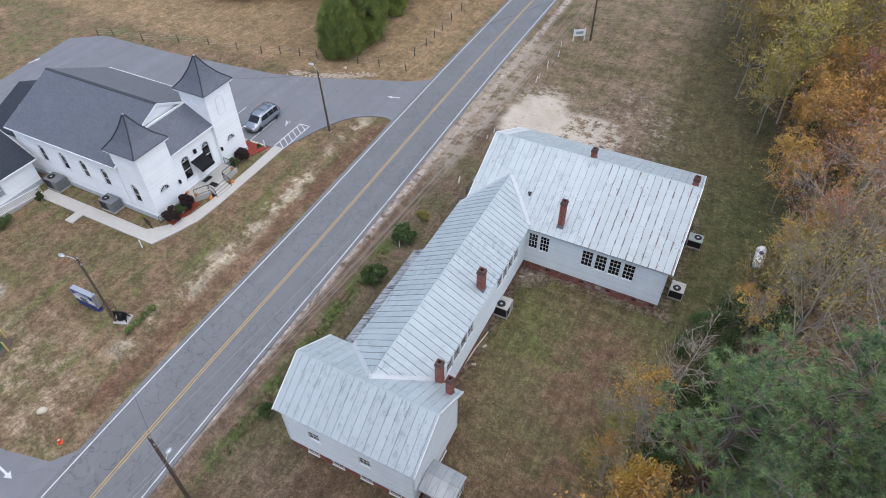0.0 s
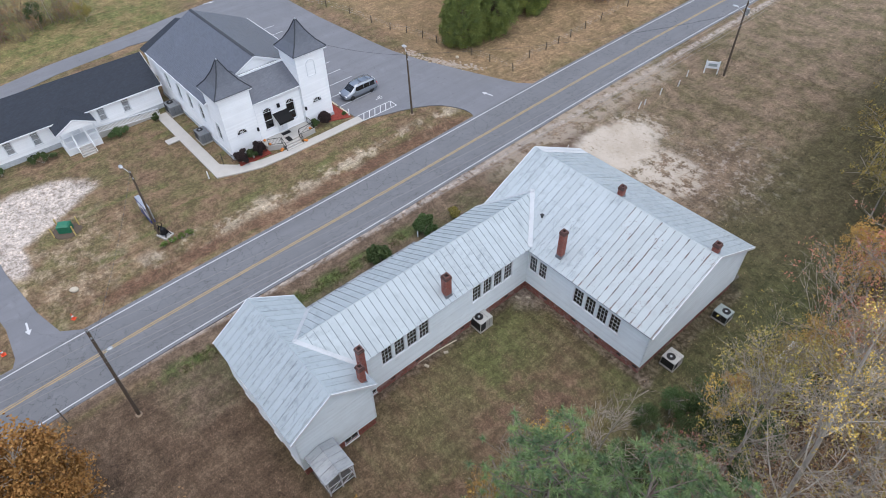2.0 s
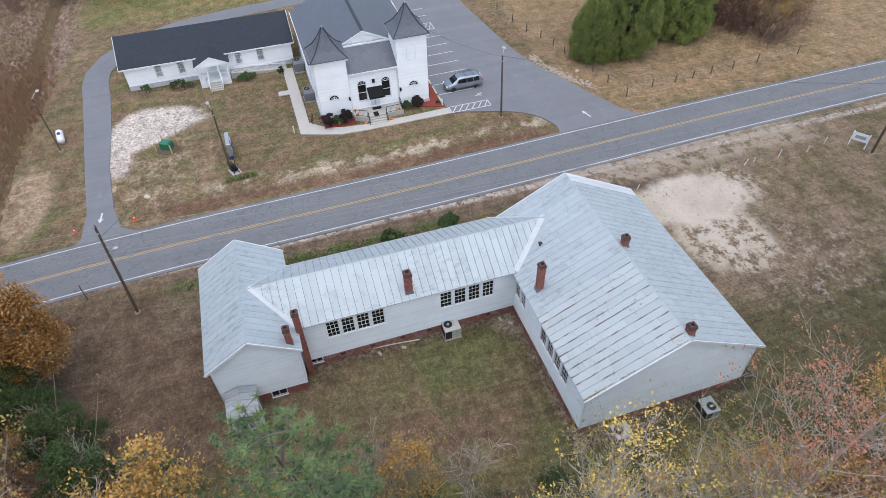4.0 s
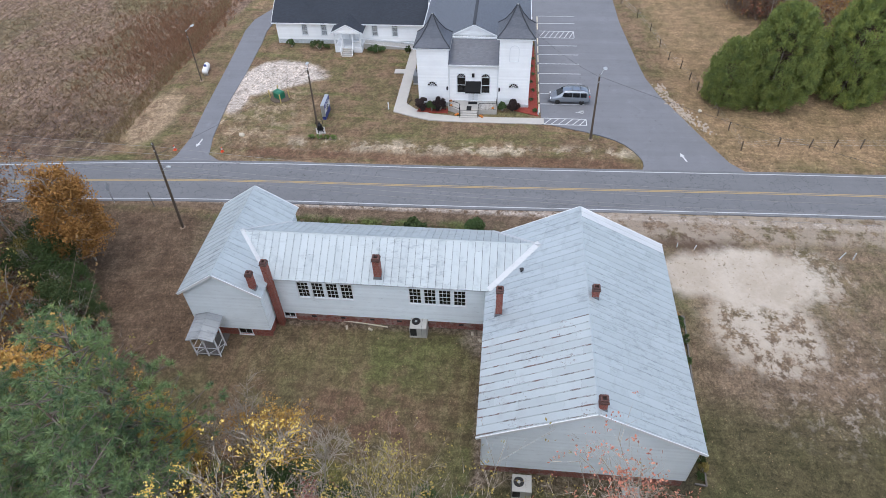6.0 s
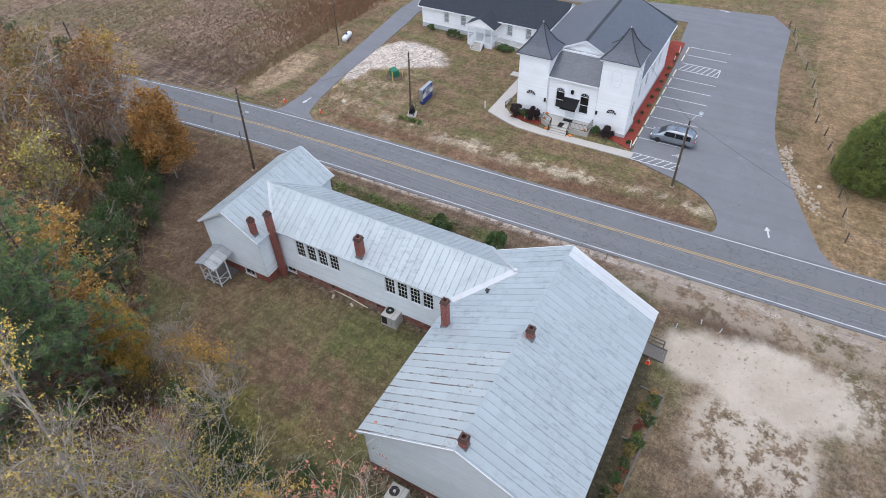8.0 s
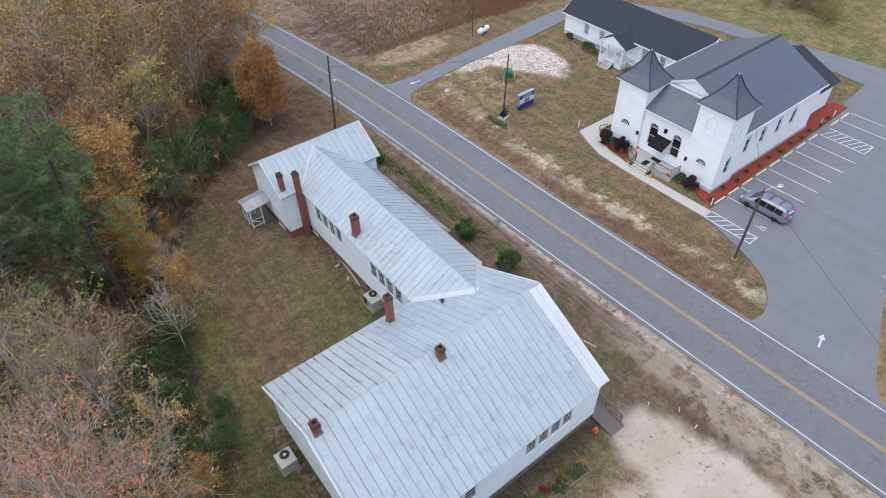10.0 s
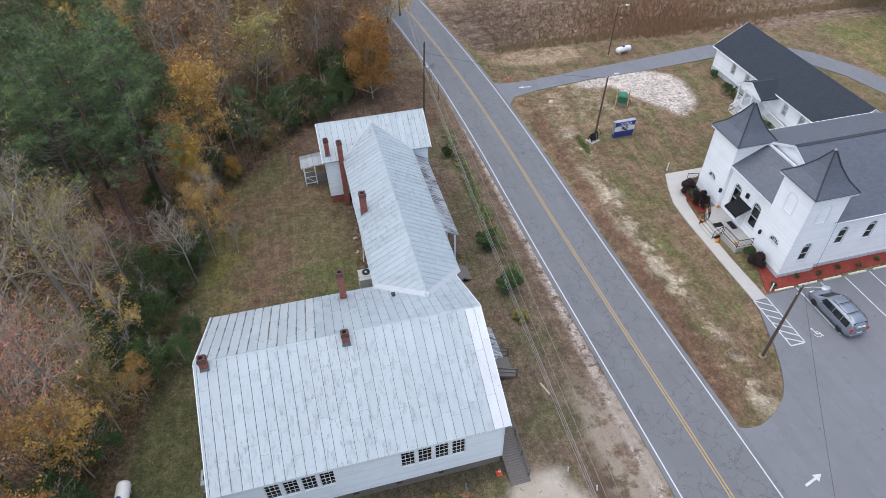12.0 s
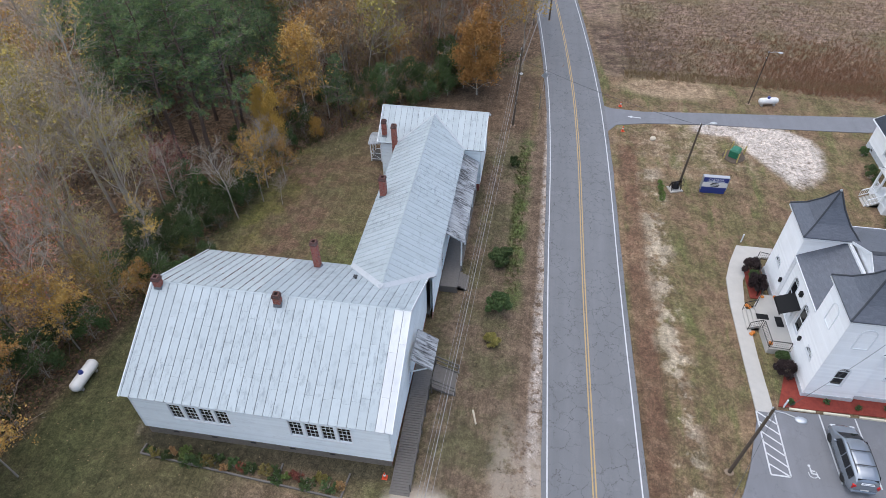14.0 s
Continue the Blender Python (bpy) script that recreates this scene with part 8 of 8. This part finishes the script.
# ---- minivan ----
def minivan(x, y, turn):
    v = thing("minivan", "silver-blue minivan parked in a stall", "car", at=(x, y, 0.022), turn=turn)
    # half profile: stations along x with (x, half width low, half width belt, half width roof, z sill, z belt, z roof)
    st = [(-2.56, 0.70, 0.78, 0.55, 0.42, 0.85, 0.98), (-2.45, 0.90, 0.95, 0.70, 0.30, 0.95, 1.25), (-2.2, 0.97, 0.99, 0.74, 0.26, 1.0, 1.66), (-1.6, 0.98, 1.0, 0.78, 0.25, 1.02, 1.75), (-0.4, 0.98, 1.0, 0.79, 0.25, 1.0, 1.77), (0.5, 0.98, 1.0, 0.76, 0.25, 0.98, 1.72), (0.95, 0.98, 0.99, 0.72, 0.25, 0.97, 1.55), (1.65, 0.97, 0.97, 0.80, 0.26, 0.95, 1.06), (2.2, 0.93, 0.92, 0.70, 0.28, 0.82, 0.90), (2.48, 0.82, 0.80, 0.55, 0.32, 0.68, 0.74), (2.57, 0.66, 0.64, 0.45, 0.38, 0.55, 0.6)]
    loops = []
    for X, a, b, c, z0, z1, z2 in st:
        half = [(0.0, z0), (a * 0.85, z0), (a, z0 + 0.1), (b, (z0 + z1) / 2), (b * 0.985, z1), (c + (b - c) * 0.25, z1 + (z2 - z1) * 0.75), (c, z2 - 0.02), (c * 0.5, z2 + 0.015)]
        loops.append([(X, q, z) for q, z in half] + [(X, 0, z2 + 0.02)] + [(X, -q, z) for q, z in reversed(half[1:])])
    g = Geo()
    g.loft(loops)
    body = part("body", g, M_carpaint, v, smooth=True)

    def glass(name, pts, label=""):
        for s in ((1, -1) if name == "side_window" else (1,)):
            q = Geo()
            p = [(a, s * b, c) for a, b, c in pts]
            o = [(a, b + s * 0.012, c) for a, b, c in p] if name == "side_window" else [(a + (0.012 if a > 0 else -0.012), b, c + 0.012) for a, b, c in p]
            q.prism(p, o)
            part(name, q, M_carglass, v, label)

    side = lambda a, b: [(a, 0.985, 1.06), (b, 0.985, 1.06), (b - (0.25 if b > 0.5 else 0.0), 0.855, 1.58), (a + 0.03, 0.86, 1.60)]
    glass("side_window", side(-2.05, -1.3))
    glass("side_window", side(-1.22, -0.35))
    glass("side_window", side(-0.27, 1.05))
    glass("windscreen", [(1.66, -0.72, 1.06), (1.66, 0.72, 1.06), (0.93, 0.66, 1.58), (0.93, -0.66, 1.58)])
    glass("rear_window", [(-2.43, 0.7, 1.16), (-2.43, -0.7, 1.16), (-2.22, -0.66, 1.62), (-2.22, 0.66, 1.62)])
    g = Geo()
    for s in (-0.7, 0.7):
        g.path([(-1.9, s, 1.80), (-1.7, s, 1.87), (0.2, s, 1.87), (0.4, s, 1.80)], 0.025)
    for xx in (-1.3, -0.2):
        g.beam((xx, -0.7, 1.88), (xx, 0.7, 1.88), 0.06, 0.03)
    part("roof_rack", g, M_dark, v)
    for xx in (1.55, -1.52):
        for s in (-1, 1):
            g = Geo()
            prof = [(0.20, 0.11), (0.30, 0.12), (0.335, 0.09), (0.335, -0.09), (0.30, -0.12), (0.2, -0.11)]
            g.loft([[(xx + r * math.cos(2 * math.pi * i / 20), s * 0.88 + s * w, 0.335 + r * math.sin(2 * math.pi * i / 20)) for i in range(20)] for r, w in prof])
            wh = part("wheel", g, M_rubber, v)
            g = Geo()
            g.tube((xx, s * 0.9, 0.335), (xx, s * 0.985, 0.335), 0.215, 0.2, 16)
            part("rim", g, M_chrome, wh)
    for s in (-1, 1):
        g = Geo()
        g.box(-2.53, s * 0.78 - 0.11, 0.78, -2.36, s * 0.78 + 0.11, 1.18, 0.03)
        part("tail_light", g, M_red, v)
        g = Geo()
        g.box(2.28, s * 0.66 - 0.2, 0.6, 2.5, s * 0.66 + 0.17, 0.78, 0.04)
        part("headlight", g, M_lens, v)
        g = Geo()
        g.box(0.82, s * 1.07 - 0.1, 1.0, 1.0, s * 1.07 + 0.1, 1.16, 0.03)
        part("mirror", g, M_carpaint, v)
        g = Geo()
        for xx in (-0.35, 0.75):
            g.box(xx - 0.25, s * 1.0 - 0.012, 0.9, xx - 0.05, s * 1.0 + 0.014, 0.93)
        part("door_handle", g, M_chrome, v)
    g = Geo()
    g.box(-2.62, -0.8, 0.4, -2.42, 0.8, 0.62, 0.04)
    part("rear_bumper", g, M_carpaint, v)
    g = Geo()
    g.box(-2.585, -0.26, 0.68, -2.5, 0.26, 0.8)
    part("number_plate", g, M_tank, v)
    g = Geo()
    g.box(2.5, -0.45, 0.5, 2.6, 0.45, 0.62, 0.02)
    part("radiator_grille", g, M_dark, v)
    g = Geo()
    g.box(-2.505, -0.45, 1.3, -2.47, 0.45, 1.34)
    g.box(-2.475, -0.4, 1.4, -2.44, 0.4, 1.44)
    part("window_lettering", g, M_trim, v)


minivan(-50.7, 48.6, -90)

# fallen leaves on the grass
rs = np.random.default_rng(5)


def litter(name, n, fn, material, size, label):
    xy = []
    while len(xy) < n:
        p = fn()
        if p:
            xy.append(p)
    c = np.array([(a, b, ground_z(a, b) + 0.03) for a, b in xy])
    v, f = leaf_quads(c, size, rs, 1.0)
    v[:, 2] = np.maximum(v[:, 2] * 0.35 + 0.65 * np.repeat(c[:, 2], 4), np.repeat(c[:, 2], 4) - 0.02)
    o = new(name, quick_mesh(name, v, f, material))
    tagged(o, label, "leaves", kind="stuff")


litter("fallen_leaves", 1300, lambda: (lambda x, y: (x, y) if x < wood_edge(y) + 2 else None)(rng.uniform(-12, 9), rng.uniform(2, 70)), M_litter, 0.085, "scattered pale fallen leaves on the grass")
litter("leaf_litter", 26000, lambda: (lambda x, y: (x, y) if -0.5 < x - wood_edge(y) < 14 else None)(rng.uniform(-25, 26), rng.uniform(-12, 100)), M_brownleaf, 0.16, "brown leaf litter under the trees")


def tufts(name, n, fn, material, h, label):
    out = []
    while len(out) < n:
        p = fn()
        if p:
            out.append(p)
    c = np.array([(a, b, ground_z(a, b)) for a, b in out])
    k = 5
    c = np.repeat(c, k, 0) + rs.normal(size=(n * k, 3)) * np.array([0.08, 0.08, 0])
    d = rs.normal(size=(n * k, 3)) * 0.35
    d[:, 2] = 1
    L = rs.uniform(0.5, 1.2, (n * k, 1)) * h
    s = rs.normal(size=(n * k, 3)) * np.array([1, 1, 0])
    s /= np.linalg.norm(s, axis=1)[:, None]
    v = np.stack([c - s * 0.025, c + s * 0.025, c + d * L], 1).reshape(-1, 3)
    o = new(name, quick_mesh(name, v, np.arange(len(v)).reshape(-1, 3), material))
    tagged(o, label, "grass", kind="stuff")


def inside(p, poly):
    hit = False
    for (x0, y0), (x1, y1) in zip(poly, poly[1:] + poly[:1]):
        if (y0 > p[1]) != (y1 > p[1]) and p[0] < (x1 - x0) * (p[1] - y0) / (y1 - y0) + x0:
            hit = not hit
    return hit


def open_lawn(x, y):
    """True where grass can grow: off the paving, sand and buildings."""
    if abs(x - smooth_road_x(y)) < 4.1 or x > wood_edge(y) + 1:
        return False
    if (-21.3 < x < -7.2 and 14.8 < y < 21.5) or (-20.8 < x < -12.2 and 21 < y < 40) or (-22 < x < 0.5 and 39.9 < y < 56.5):
        return False
    if (-74 < x < -45 and 25.8 < y < 45.4) or (-73.6 < x < -61 and 5.6 < y < 28.3) or inside((x, y), lot_outline):
        return False
    if min((x - a) ** 2 + (y - b) ** 2 - (c + 1.2) ** 2 for a, b, c in drive_fine) < 0:
        return False
    if ((x + 19.2) / 7.2) ** 2 + ((y - 63.6) / 7) ** 2 < 1 or ((x + 54.6) / 4.6) ** 2 + ((y - 9.0) / 5.2) ** 2 < 1:
        return rng.random() < 0.06
    return True


drive_fine = []
for (a, b, c), (d, e, k) in zip(drive_c, drive_c[1:]):
    m = max(1, int(math.hypot(d - a, e - b) / 1.2))
    drive_fine += [(a + (d - a) * q / m, b + (e - b) * q / m, c + (k - c) * q / m - 1.0) for q in range(m)]


def turf(n):
    """Blades of the lawn in small clumps, in the colours of the ground below them."""
    out = []
    while len(out) < n:
        x, y = rng.uniform(-66, 10), rng.uniform(-6, 95)
        if (x > -30 or rng.random() < 0.7) and open_lawn(x, y):
            out.append((x, y, ground_z(x, y)))
    c = np.array(out)
    k = 2
    c = np.repeat(c, k, 0) + rs.normal(size=(n * k, 3)) * np.array([0.05, 0.05, 0])
    d = rs.normal(size=(n * k, 3)) * np.array([1, 1, 0]) * 0.9
    d[:, 2] = rs.uniform(0.35, 1.0, n * k)
    L = rs.uniform(0.05, 0.13, (n * k, 1))
    s = rs.normal(size=(n * k, 3)) * np.array([1, 1, 0])
    s /= np.linalg.norm(s, axis=1)[:, None]
    w = rs.uniform(0.02, 0.055, (n * k, 1))
    v = np.stack([c - s * w, c + s * w, c + d * L], 1).reshape(-1, 3)
    tagged(new("lawn_grass", quick_mesh("lawn_grass", v, np.arange(len(v)).reshape(-1, 3), M_turf)), "short dry mown grass on the lawns", "grass", kind="stuff")


turf(110000)
tufts("field_stubble", 20000, lambda: (rng.uniform(-110, -38.5), rng.triangular(-70, -8, -8)), M_straw, 0.3, "dry brown crop stubble in the field")
tufts("rough_grass", 3500, lambda: (lambda x, y: (x, y) if -0.8 < x - wood_edge(y) < 2.5 else None)(rng.uniform(-25, 14), rng.uniform(-12, 100)), M_grass, 0.3, "rough grass along the wood's edge")
tufts("verge_weeds", 700, lambda: (rng.uniform(-25.9, -24.6), rng.uniform(12, 36)), M_grass, 0.18, "green weeds along the front lawn")
tufts("dry_verge", 2500, lambda: (lambda x, y: (x, y))(rng.uniform(-110, -38), rng.uniform(-8.8, -6.6)), M_straw, 0.6, "tall dry weeds along the field edge")
tufts("tall_weeds", 4200, lambda: (lambda x, y: (x, y) if y < -6.4 - 0.14 * min(x + 55, 0) else None)(rng.gauss(-66, 9), rng.triangular(-24, -4, -7)), M_rustweed, 0.7, "tall rust-brown dry weeds at the field edge")
